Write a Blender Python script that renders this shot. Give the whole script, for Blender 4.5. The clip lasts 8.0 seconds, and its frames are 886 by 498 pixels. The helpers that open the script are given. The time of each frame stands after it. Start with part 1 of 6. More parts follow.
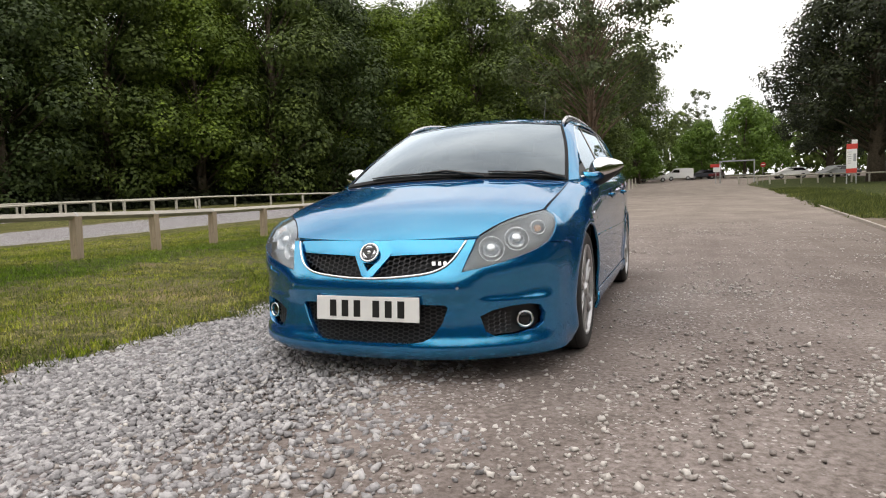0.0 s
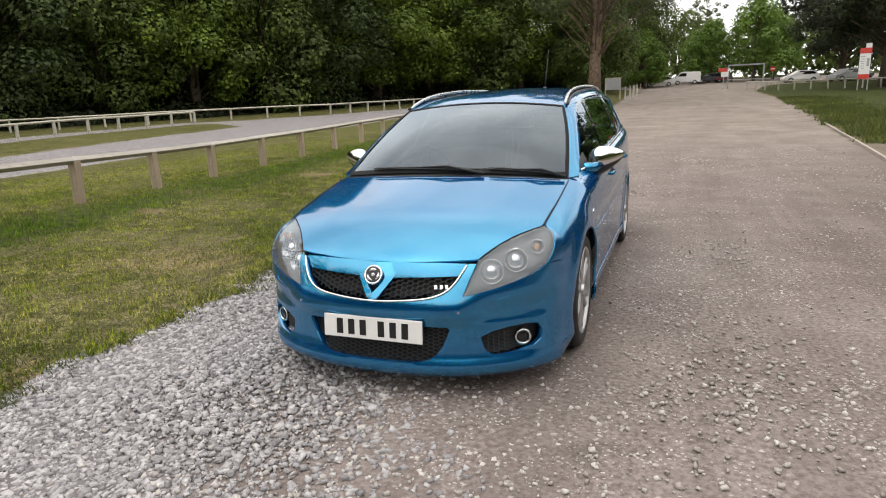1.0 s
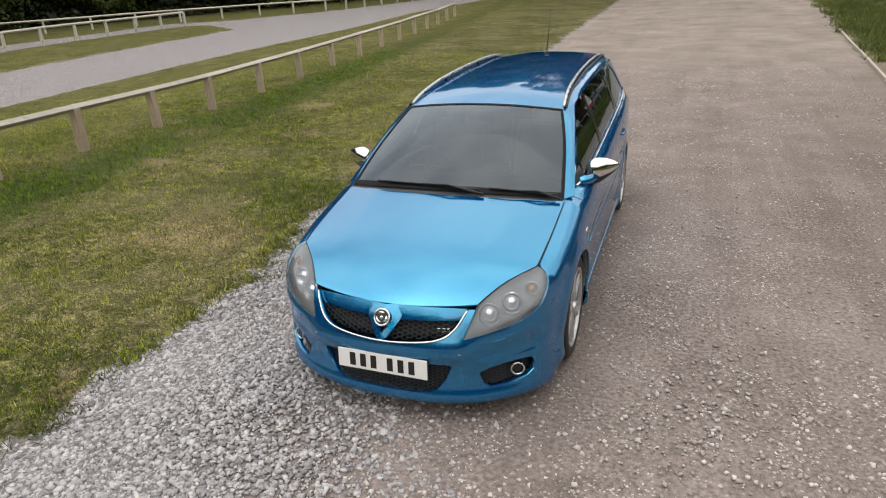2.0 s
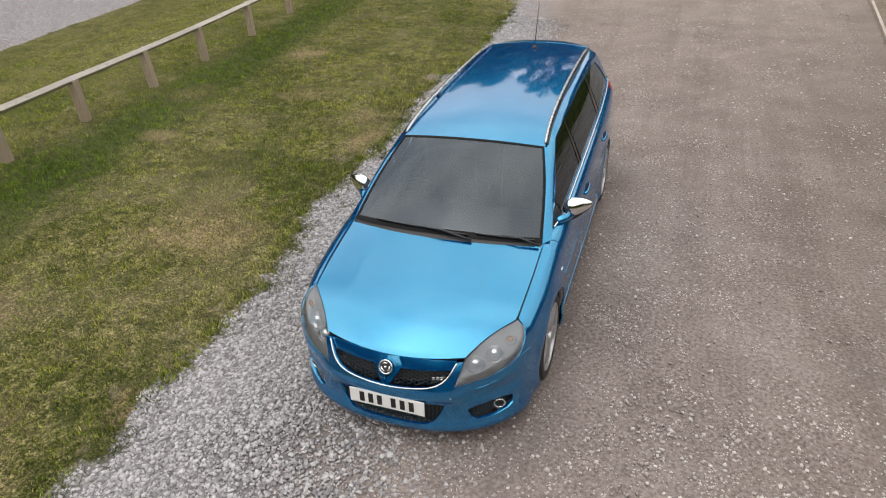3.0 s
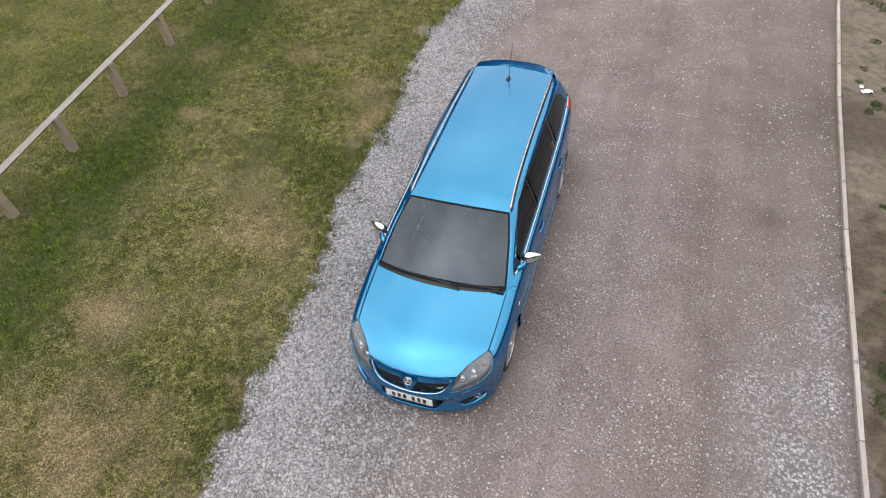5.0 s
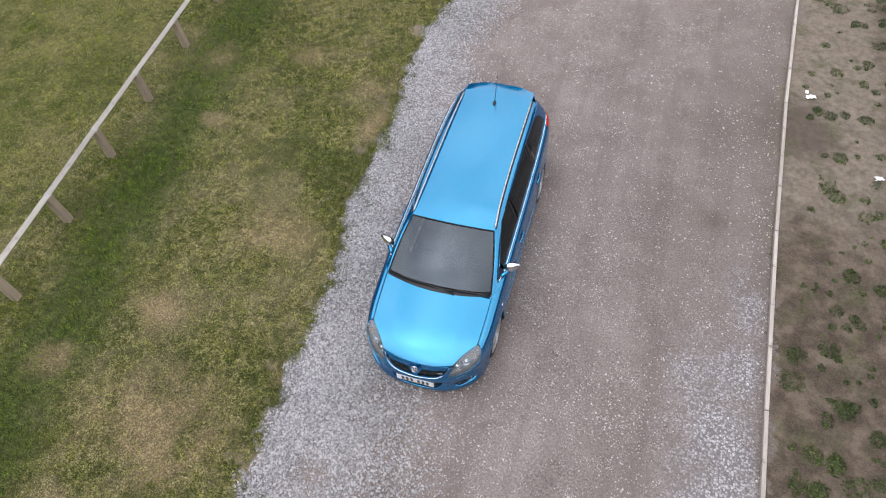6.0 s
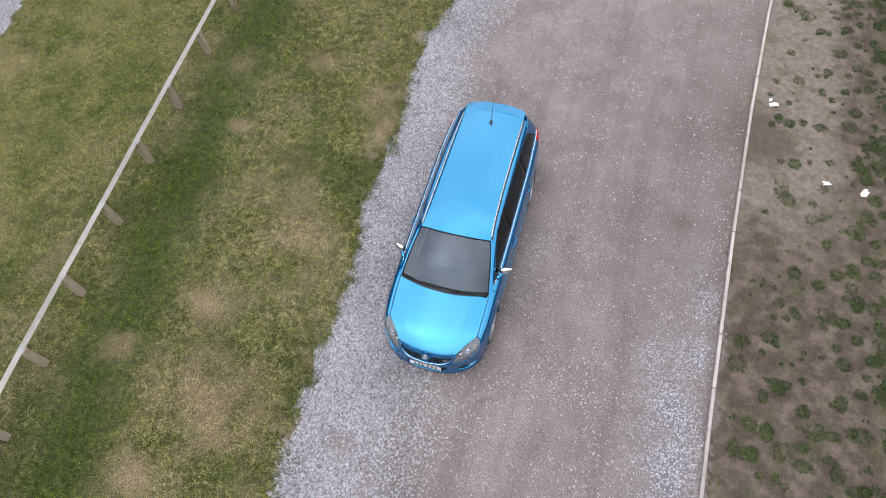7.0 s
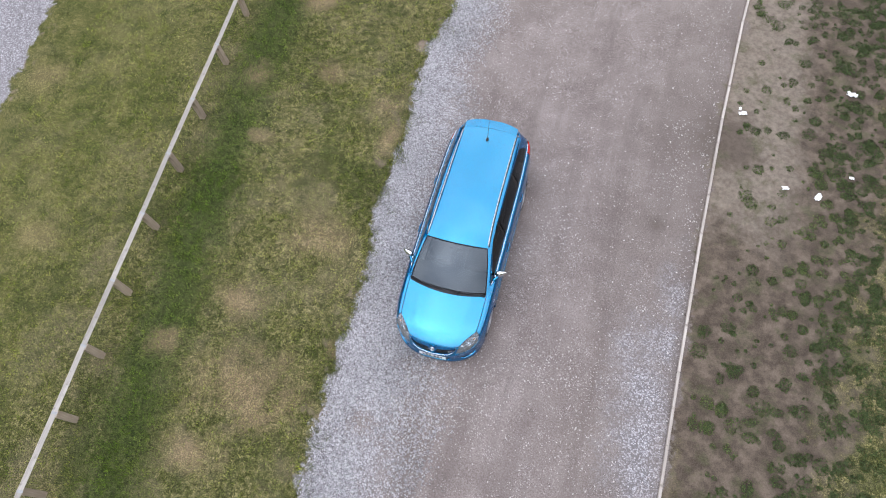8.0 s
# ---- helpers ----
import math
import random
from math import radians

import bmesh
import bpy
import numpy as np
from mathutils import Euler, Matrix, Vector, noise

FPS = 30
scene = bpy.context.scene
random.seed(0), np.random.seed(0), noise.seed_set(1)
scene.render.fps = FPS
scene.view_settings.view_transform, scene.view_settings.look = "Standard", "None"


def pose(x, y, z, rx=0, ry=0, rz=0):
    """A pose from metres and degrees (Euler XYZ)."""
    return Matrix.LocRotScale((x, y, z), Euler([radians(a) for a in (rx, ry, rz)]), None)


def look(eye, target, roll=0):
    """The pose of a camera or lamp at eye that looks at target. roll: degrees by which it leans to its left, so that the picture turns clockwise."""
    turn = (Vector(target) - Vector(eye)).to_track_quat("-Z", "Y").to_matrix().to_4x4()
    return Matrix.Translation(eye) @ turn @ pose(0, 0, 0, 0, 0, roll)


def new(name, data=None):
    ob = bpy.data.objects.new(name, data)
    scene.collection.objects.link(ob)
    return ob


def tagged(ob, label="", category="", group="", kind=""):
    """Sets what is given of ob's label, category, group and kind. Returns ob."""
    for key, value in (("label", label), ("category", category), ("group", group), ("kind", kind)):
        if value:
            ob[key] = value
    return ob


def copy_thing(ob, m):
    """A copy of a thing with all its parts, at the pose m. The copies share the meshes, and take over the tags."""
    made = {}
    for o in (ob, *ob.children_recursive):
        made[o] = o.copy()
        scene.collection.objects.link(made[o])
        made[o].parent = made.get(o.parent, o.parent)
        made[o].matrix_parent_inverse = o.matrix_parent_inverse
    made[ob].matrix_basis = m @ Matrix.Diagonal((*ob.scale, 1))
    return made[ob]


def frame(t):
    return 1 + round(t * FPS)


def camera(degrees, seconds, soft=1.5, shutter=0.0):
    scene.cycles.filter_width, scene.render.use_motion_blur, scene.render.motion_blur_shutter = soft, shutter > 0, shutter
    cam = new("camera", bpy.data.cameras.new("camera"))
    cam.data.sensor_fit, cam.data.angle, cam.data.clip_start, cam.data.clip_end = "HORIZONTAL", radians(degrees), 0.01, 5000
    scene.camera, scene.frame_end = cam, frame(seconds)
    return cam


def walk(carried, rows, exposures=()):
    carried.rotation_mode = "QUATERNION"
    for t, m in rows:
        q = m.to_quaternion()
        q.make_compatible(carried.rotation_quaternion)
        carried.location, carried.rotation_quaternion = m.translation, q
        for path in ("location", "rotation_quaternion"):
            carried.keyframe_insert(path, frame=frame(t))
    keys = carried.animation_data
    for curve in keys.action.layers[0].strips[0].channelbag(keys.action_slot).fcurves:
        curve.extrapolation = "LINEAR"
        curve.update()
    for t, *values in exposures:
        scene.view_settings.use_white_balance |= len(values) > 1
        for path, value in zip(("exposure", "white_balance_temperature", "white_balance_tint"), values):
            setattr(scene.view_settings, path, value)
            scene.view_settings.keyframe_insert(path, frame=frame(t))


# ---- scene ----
cam = camera(70.9, 8.0, soft=1.1)
PATH = [
    (0, (1.344, -2.491, 0.824), (0.629, -0.629, 0.674), -1.7),
    (0.5, (1.365, -2.487, 1.073), (0.651, -0.641, 0.788), -1.8),
    (1, (1.357, -2.489, 1.376), (0.648, -0.674, 0.926), -2.1),
    (2.5, (1.424, -2.475, 2.683), (0.756, -0.831, 1.76), -3.2),
    (3, (1.479, -2.493, 3.265), (0.839, -0.923, 2.204), -3.7),
    (3.5, (1.546, -2.517, 3.912), (0.935, -1.033, 2.718), -4.2),
    (4, (1.592, -2.589, 4.609), (1.012, -1.189, 3.304), -4.6),
    (4.5, (1.644, -2.661, 5.384), (1.094, -1.352, 3.975), -5.2),
    (6, (1.861, -2.89, 8.066), (1.406, -1.828, 6.434), -6.6),
    (6.5, (1.891, -2.949, 8.975), (1.459, -1.957, 7.293), -7.2),
    (7, (1.92, -2.955, 9.886), (1.506, -2.033, 8.16), -7.9),
    (7.5, (1.943, -2.916, 10.781), (1.548, -2.059, 9.018), -8.8),
    (8, (1.936, -2.907, 11.639), (1.559, -2.1, 9.848), -9.3),
]
walk(cam, [(t, look(eye, target, roll)) for t, eye, target, roll in PATH],
     exposures=((0.0, 0.03, 6950, 11.5), (1.0, 0.14, 6950, 11.0), (2.5, 0.02, 6900, 11.0), (4.5, 0.02, 6600, 12.0), (6.0, 0.10, 6250, 14.0), (8.0, 0.23, 5980, 14.5)))

# ---- light and sky ----
world = bpy.data.worlds.new("overcast_sky")
scene.world = world
world.use_nodes = True
wn, wl = world.node_tree.nodes, world.node_tree.links
wn.clear()
SUN_EL, SUN_ROT = radians(60), radians(203)
w_out = wn.new("ShaderNodeOutputWorld")
w_sky = wn.new("ShaderNodeTexSky")
w_sky.sky_type, w_sky.sun_disc, w_sky.sun_elevation, w_sky.sun_rotation = "NISHITA", False, SUN_EL, SUN_ROT
w_bg_sky = wn.new("ShaderNodeBackground")
w_bg_sky.inputs["Strength"].default_value = 0.10
wl.new(w_sky.outputs["Color"], w_bg_sky.inputs["Color"])
w_co = wn.new("ShaderNodeTexCoord")
w_map = wn.new("ShaderNodeMapping")
w_map.inputs["Scale"].default_value = (1.0, 1.0, 2.6)
wl.new(w_co.outputs["Generated"], w_map.inputs["Vector"])
w_noise = wn.new("ShaderNodeTexNoise")
w_noise.inputs["Scale"].default_value, w_noise.inputs["Detail"].default_value = 2.3, 5.0
w_noise.inputs["Roughness"].default_value = 0.52
wl.new(w_map.outputs["Vector"], w_noise.inputs["Vector"])
w_ramp = wn.new("ShaderNodeValToRGB")
w_ramp.color_ramp.elements[0].position, w_ramp.color_ramp.elements[0].color = 0.34, (0.58, 0.60, 0.64, 1)
w_ramp.color_ramp.elements[1].position, w_ramp.color_ramp.elements[1].color = 0.66, (1.0, 0.99, 0.98, 1)
wl.new(w_noise.outputs["Fac"], w_ramp.inputs["Fac"])
w_bg_cloud = wn.new("ShaderNodeBackground")
wl.new(w_ramp.outputs["Color"], w_bg_cloud.inputs["Color"])
# the cloud is brighter overhead than at the horizon
w_sep = wn.new("ShaderNodeSeparateXYZ")
wl.new(w_co.outputs["Generated"], w_sep.inputs["Vector"])
w_up = wn.new("ShaderNodeMath")
w_up.operation = "MAXIMUM"
w_up.inputs[1].default_value = 0.0
wl.new(w_sep.outputs["Z"], w_up.inputs[0])
w_lum = wn.new("ShaderNodeMath")
w_lum.operation = "MULTIPLY_ADD"
w_lum.inputs[1].default_value, w_lum.inputs[2].default_value = 0.30, 1.95
wl.new(w_up.outputs[0], w_lum.inputs[0])
# and brighter still where the sun stands behind the cloud
w_dot = wn.new("ShaderNodeVectorMath")
w_dot.operation = "DOT_PRODUCT"
w_dot.inputs[1].default_value = (math.sin(SUN_ROT) * math.cos(SUN_EL), math.cos(SUN_ROT) * math.cos(SUN_EL), math.sin(SUN_EL))
wl.new(w_co.outputs["Generated"], w_dot.inputs[0])
w_glow = wn.new("ShaderNodeMath")
w_glow.operation = "POWER"
w_glow.inputs[1].default_value = 12.0
w_pos = wn.new("ShaderNodeMath")
w_pos.operation = "MAXIMUM"
w_pos.inputs[1].default_value = 0.0
wl.new(w_dot.outputs["Value"], w_pos.inputs[0])
wl.new(w_pos.outputs[0], w_glow.inputs[0])
w_sum = wn.new("ShaderNodeMath")
w_sum.operation = "MULTIPLY_ADD"
w_sum.inputs[1].default_value = 2.2
wl.new(w_glow.outputs[0], w_sum.inputs[0])
wl.new(w_lum.outputs[0], w_sum.inputs[2])
wl.new(w_sum.outputs[0], w_bg_cloud.inputs["Strength"])
w_mix = wn.new("ShaderNodeMixShader")
w_mix.inputs["Fac"].default_value = 0.86
wl.new(w_bg_sky.outputs["Background"], w_mix.inputs[1])
wl.new(w_bg_cloud.outputs["Background"], w_mix.inputs[2])
wl.new(w_mix.outputs["Shader"], w_out.inputs["Surface"])

sun = new("sun", bpy.data.lights.new("sun", "SUN"))
sun.data.energy, sun.data.angle, sun.data.color = 0.6, radians(110), (1.0, 0.97, 0.93)
sun.matrix_world = look((math.sin(SUN_ROT) * 40, math.cos(SUN_ROT) * 40, 60), (0, 0, 0))


# ---- materials ----
class Mat:
    """A node material under construction."""

    def __init__(self, name):
        self.m = bpy.data.materials.new(name)
        self.m.use_nodes = True
        self.t = self.m.node_tree
        self.b = self.t.nodes["Principled BSDF"]
        self.co = None

    def node(self, kind, **values):
        n = self.t.nodes.new(kind)
        for k, v in values.items():
            n.inputs[k.replace("_", " ")].default_value = v
        return n

    def link(self, a, b):
        self.t.links.new(a, b)

    def coord(self, which="Object"):
        if self.co is None:
            self.co = self.node("ShaderNodeTexCoord")
        return self.co.outputs[which]

    def world_pos(self):
        return self.node("ShaderNodeNewGeometry").outputs["Position"]

    def noise(self, scale, detail=3.0, rough=0.55, vec=None):
        n = self.node("ShaderNodeTexNoise", Scale=scale, Detail=detail, Roughness=rough)
        self.link(vec or self.coord(), n.inputs["Vector"])
        return n.outputs["Fac"]

    def ramp(self, fac, *stops):
        n = self.node("ShaderNodeValToRGB")
        e = n.color_ramp.elements
        while len(e) < len(stops):
            e.new(0.5)
        for el, (p, c) in zip(e, stops):
            el.position, el.color = p, (*c, 1) if len(c) == 3 else c
        self.link(fac, n.inputs["Fac"])
        return n.outputs["Color"]

    def mix(self, fac, a, b, mode="MIX"):
        n = self.t.nodes.new("ShaderNodeMix")
        n.data_type, n.blend_type = "RGBA", mode
        for s, v in ((n.inputs[0], fac), (n.inputs[6], a), (n.inputs[7], b)):
            if isinstance(v, bpy.types.NodeSocket):
                self.link(v, s)
            elif isinstance(v, (int, float)):
                s.default_value = v
            else:
                s.default_value = (*v, 1)
        return n.outputs[2]

    def calc(self, op, a, b=0.0, clamp=False):
        n = self.t.nodes.new("ShaderNodeMath")
        n.operation, n.use_clamp = op, clamp
        for s, v in ((n.inputs[0], a), (n.inputs[1], b)):
            if isinstance(v, bpy.types.NodeSocket):
                self.link(v, s)
            else:
                s.default_value = v
        return n.outputs[0]

    def steps(self, v, lo, hi):
        n = self.node("ShaderNodeMapRange")
        n.interpolation_type = "SMOOTHSTEP"
        n.inputs["From Min"].default_value, n.inputs["From Max"].default_value = lo, hi
        self.link(v, n.inputs["Value"])
        return n.outputs["Result"]

    def attr(self, name):
        n = self.t.nodes.new("ShaderNodeAttribute")
        n.attribute_name = name
        return n.outputs["Fac"]

    def island(self):
        return self.node("ShaderNodeNewGeometry").outputs["Random Per Island"]

    def each(self):
        return self.node("ShaderNodeObjectInfo").outputs["Random"]

    def bump(self, height, strength, distance=0.01):
        n = self.node("ShaderNodeBump", Strength=strength, Distance=distance)
        self.link(height, n.inputs["Height"])
        self.link(n.outputs["Normal"], self.b.inputs["Normal"])

    def put(self, **values):
        for k, v in values.items():
            s = self.b.inputs[k.replace("_", " ")]
            if isinstance(v, bpy.types.NodeSocket):
                self.link(v, s)
            else:
                s.default_value = (*v, 1) if isinstance(v, tuple) and len(v) == 3 else v
        return self


def plain(name, color, rough=0.5, metal=0.0, vary=0.12, scale=18.0, bump=0.0, **more):
    """A material with slight tonal variation and uneven gloss."""
    a = Mat(name)
    n = a.noise(scale, 4.0)
    lo = tuple(c * (1 - vary) for c in color)
    hi = tuple(min(1, c * (1 + vary)) for c in color)
    a.put(Base_Color=a.ramp(n, (0.3, lo), (0.7, hi)), Metallic=metal)
    a.put(Roughness=a.calc("ADD", a.calc("MULTIPLY", n, 0.12), max(0.0, rough - 0.06)))
    if bump:
        a.bump(a.noise(scale * 5, 3.0), bump, 0.004)
    return a.put(**more).m


def ground_material():
    a = Mat("ground_surface")
    p = a.world_pos()
    wob = a.calc("ADD", a.calc("MULTIPLY", a.calc("SUBTRACT", a.noise(1.7, 4.0, 0.6, p), 0.5), 0.9),
                 a.calc("MULTIPLY", a.calc("SUBTRACT", a.noise(13.0, 3.0, 0.6, p), 0.5), 0.35))
    grass_d = a.calc("ADD", a.attr("grass"), wob)
    grass_m = a.steps(grass_d, -0.06, 0.07)
    chip_d = a.calc("ADD", a.attr("chips"), a.calc("MULTIPLY", wob, 1.5))
    chip_m = a.steps(chip_d, -0.45, 0.5)
    soil_m = a.steps(a.calc("ADD", a.attr("soil"), a.calc("MULTIPLY", wob, 2.2)), -0.4, 0.5)
    # hard-packed road: pinkish grey-brown fines with pale chips trodden in
    road = a.ramp(a.noise(0.9, 5.0, 0.6, p), (0.36, (0.132, 0.103, 0.088)), (0.5, (0.184, 0.150, 0.131)), (0.64, (0.240, 0.201, 0.180)))
    road = a.mix(0.5, road, a.ramp(a.noise(38.0, 4.0, 0.7, p), (0.36, (0.060, 0.050, 0.044)), (0.64, (0.345, 0.302, 0.293))))
    jit = a.node("ShaderNodeTexNoise", Scale=34.0, Detail=3.0)
    a.link(p, jit.inputs["Vector"])
    bent = a.t.nodes.new("ShaderNodeVectorMath")
    bent.operation = "MULTIPLY_ADD"
    bent.inputs[1].default_value = (0.035, 0.035, 0.0)
    a.link(jit.outputs["Color"], bent.inputs[0])
    a.link(p, bent.inputs[2])
    v = a.node("ShaderNodeTexVoronoi", Scale=42.0)
    a.link(bent.outputs["Vector"], v.inputs["Vector"])
    fleck = a.steps(v.outputs["Distance"], 0.30, 0.18)
    fleck = a.calc("MULTIPLY", fleck, a.calc("MULTIPLY", a.steps(a.noise(2.6, 4.0, 0.65, p), 0.45, 0.63), 0.8))
    road = a.mix(fleck, road, (0.60, 0.565, 0.545))
    v3 = a.node("ShaderNodeTexVoronoi", Scale=19.0)
    a.link(bent.outputs["Vector"], v3.inputs["Vector"])
    lump = a.calc("MULTIPLY", a.steps(v3.outputs["Distance"], 0.24, 0.15), a.steps(a.noise(3.3, 4.0, 0.6, p), 0.50, 0.62))
    road = a.mix(a.calc("MULTIPLY", lump, 0.7), road, (0.50, 0.47, 0.44))
    # wheel tracks: long faint streaks, and a few dark stains
    mp = a.node("ShaderNodeMapping", Scale=(1.9, 0.13, 1.0))
    a.link(p, mp.inputs["Vector"])
    streak = a.noise(1.0, 4.0, 0.6, mp.outputs["Vector"])
    road = a.mix(a.calc("MULTIPLY", a.steps(streak, 0.46, 0.64), 0.34), road, (0.105, 0.086, 0.077))
    road = a.mix(a.calc("MULTIPLY", a.steps(a.noise(1.35, 4.0, 0.6, p), 0.64, 0.72), 0.45), road, (0.085, 0.072, 0.060))
    damp = a.steps(a.noise(0.5, 3.0, 0.6, p), 0.62, 0.75)
    road = a.mix(a.calc("MULTIPLY", damp, 0.35), road, (0.15, 0.125, 0.11))
    # washed-down dirt towards the edging
    sx = a.node("ShaderNodeSeparateXYZ")
    a.link(p, sx.inputs["Vector"])
    dirt = a.steps(a.calc("ADD", sx.outputs["X"], a.calc("MULTIPLY", wob, 2.5)), 1.6, 4.6)
    dirt = a.calc("MULTIPLY", dirt, a.steps(sx.outputs["Y"], 15.0, 7.0))
    road = a.mix(a.calc("MULTIPLY", dirt, 0.42), road, (0.105, 0.086, 0.070))
    # drier and paler up the road
    road = a.mix(a.calc("MULTIPLY", a.steps(sx.outputs["Y"], 5.0, 22.0), 0.55), road, a.ramp(a.noise(0.7, 5.0, 0.65, p), (0.36, (0.200, 0.168, 0.138)), (0.64, (0.330, 0.288, 0.245))))
    spot = a.t.nodes.new("ShaderNodeVectorMath")
    spot.operation = "DISTANCE"
    spot.inputs[1].default_value = (3.57, 4.03, 0.0)
    a.link(p, spot.inputs[0])
    road = a.mix(a.calc("MULTIPLY", a.steps(a.calc("ADD", spot.outputs["Value"], a.calc("MULTIPLY", wob, 0.5)), 0.30, 0.04), 0.42), road, (0.075, 0.062, 0.050))
    # loose limestone chippings
    v2 = a.node("ShaderNodeTexVoronoi", Scale=36.0)
    a.link(bent.outputs["Vector"], v2.inputs["Vector"])
    sep = a.node("ShaderNodeSeparateColor")
    a.link(v2.outputs["Color"], sep.inputs["Color"])
    chips = a.ramp(sep.outputs["Red"], (0.0, (0.140, 0.134, 0.140)), (0.5, (0.315, 0.304, 0.312)), (1.0, (0.520, 0.504, 0.514)))
    chips = a.mix(a.steps(v2.outputs["Distance"], 0.35, 0.70), chips, (0.150, 0.136, 0.136))
    # turf
    tone = a.noise(0.42, 6.0, 0.66, p)
    turf = a.ramp(tone, (0.41, (0.042, 0.050, 0.012)), (0.47, (0.078, 0.080, 0.025)), (0.525, (0.118, 0.110, 0.044)), (0.585, (0.166, 0.144, 0.074)))
    # mottling: darker tufts, and the shade between them put into the turf colour
    turf = a.mix(0.6, turf, a.ramp(a.noise(12.0, 6.0, 0.78, p), (0.38, (0.016, 0.020, 0.006)), (0.5, (0.078, 0.078, 0.028)), (0.62, (0.245, 0.215, 0.110))))
    turf = a.mix(a.calc("MULTIPLY", a.steps(a.noise(5.0, 5.0, 0.68, p), 0.52, 0.60), 0.75), turf, (0.030, 0.036, 0.011))
    turf = a.mix(a.calc("MULTIPLY", a.steps(a.noise(0.62, 5.0, 0.7, p), 0.47, 0.62), 0.45), turf, (0.172, 0.143, 0.090))
    far_p = a.node("ShaderNodeMapping", Location=(31.0, 17.0, 0.0))
    a.link(p, far_p.inputs["Vector"])
    turf = a.mix(a.calc("MULTIPLY", a.steps(a.noise(0.9, 5.0, 0.72, far_p.outputs["Vector"]), 0.50, 0.62), 0.55), turf, (0.040, 0.046, 0.016))
    lush = a.steps(a.calc("ADD", a.attr("lush"), a.calc("MULTIPLY", wob, 2.4)), -0.4, 0.8)
    turf = a.mix(a.calc("MULTIPLY", lush, 0.9), turf, a.ramp(a.noise(11.0, 5.0, 0.75, p), (0.36, (0.012, 0.021, 0.006)), (0.62, (0.056, 0.072, 0.020))))
    dry = a.steps(a.calc("ADD", a.attr("dry"), a.calc("MULTIPLY", wob, 2.2)), 0.0, 1.1)
    turf = a.mix(a.calc("MULTIPLY", dry, 0.6), turf, (0.225, 0.165, 0.102))
    # greener lawn past the fence
    sl = a.node("ShaderNodeSeparateXYZ")
    a.link(p, sl.inputs["Vector"])
    lawn = a.steps(a.calc("ADD", sl.outputs["X"], wob), -6.5, -9.5)
    turf = a.mix(a.calc("MULTIPLY", lawn, 0.45), turf, a.ramp(a.noise(1.9, 5.0, 0.7, p), (0.36, (0.042, 0.056, 0.012)), (0.62, (0.150, 0.142, 0.050))))
    # thatch: short dead stems seen between the blades
    thatch = a.ramp(a.noise(48.0, 6.0, 0.85, p), (0.38, (0.22, 0.24, 0.18)), (0.50, (0.90, 0.90, 0.90)), (0.62, (2.5, 2.35, 2.2)))
    turf = a.mix(0.85, turf, thatch, "MULTIPLY")
    # worn earth here and there along the edge of the turf
    worn = a.calc("MULTIPLY", a.steps(grass_d, 0.55, 0.1), a.steps(a.noise(1.6, 3.0, 0.6, p), 0.55, 0.64))
    turf = a.mix(a.calc("MULTIPLY", worn, 0.8), turf, (0.207, 0.158, 0.126))
    # bare soil
    soil = a.ramp(a.noise(3.2, 6.0, 0.65, p), (0.38, (0.040, 0.031, 0.023)), (0.5, (0.080, 0.062, 0.047)), (0.62, (0.150, 0.119, 0.090)))
    soil = a.mix(0.35, soil, a.ramp(a.noise(45.0, 4.0, 0.7, p), (0.35, (0.048, 0.035, 0.025)), (0.7, (0.180, 0.146, 0.112))))
    sy = a.node("ShaderNodeSeparateXYZ")
    a.link(p, sy.inputs["Vector"])
    sand = a.calc("MULTIPLY", a.steps(a.calc("ADD", sy.outputs["Y"], a.calc("MULTIPLY", wob, 4.0)), 3.2, 5.5), a.steps(a.calc("ADD", sy.outputs["X"], a.calc("MULTIPLY", wob, 1.5)), 6.7, 5.8))
    soil = a.mix(a.calc("MULTIPLY", sand, 0.65), soil, a.ramp(a.noise(9.0, 5.0, 0.7, p), (0.36, (0.160, 0.131, 0.103)), (0.64, (0.262, 0.223, 0.180))))
    moss = a.steps(a.noise(2.1, 5.0, 0.7, p), 0.50, 0.66)
    wet = a.t.nodes.new("ShaderNodeVectorMath")
    wet.operation = "DISTANCE"
    wet.inputs[1].default_value = (4.75, 6.4, 0.0)
    a.link(p, wet.inputs[0])
    wet_m = a.calc("MULTIPLY", a.steps(a.calc("ADD", wet.outputs["Value"], a.calc("MULTIPLY", wob, 1.6)), 1.15, 0.35), 0.6)
    soil = a.mix(wet_m, soil, (0.050, 0.037, 0.029))
    road = a.mix(a.calc("MULTIPLY", wet_m, 0.7), road, (0.075, 0.060, 0.046))
    soil = a.mix(a.calc("MULTIPLY", moss, 0.45), soil, a.ramp(a.noise(26.0, 4.0, 0.7, p), (0.38, (0.030, 0.040, 0.014)), (0.62, (0.085, 0.094, 0.040))))
    col = a.mix(chip_m, road, chips)
    col = a.mix(grass_m, col, a.mix(soil_m, turf, soil))
    a.put(Base_Color=col, Roughness=0.95, Specular_IOR_Level=0.08)
    h = a.calc("ADD", a.calc("MULTIPLY", v2.outputs["Distance"], chip_m), a.noise(60.0, 5.0, 0.7, p))
    a.bump(h, 0.4, 0.012)
    return a.m


def stone_material(name, lo, mid, hi):
    a = Mat(name)
    base = a.ramp(a.island(), (0.0, lo), (0.55, mid), (1.0, hi))
    a.put(Base_Color=a.mix(0.3, base, a.ramp(a.noise(90.0, 4.0), (0.3, lo), (0.7, hi))), Roughness=0.9)
    return a.m


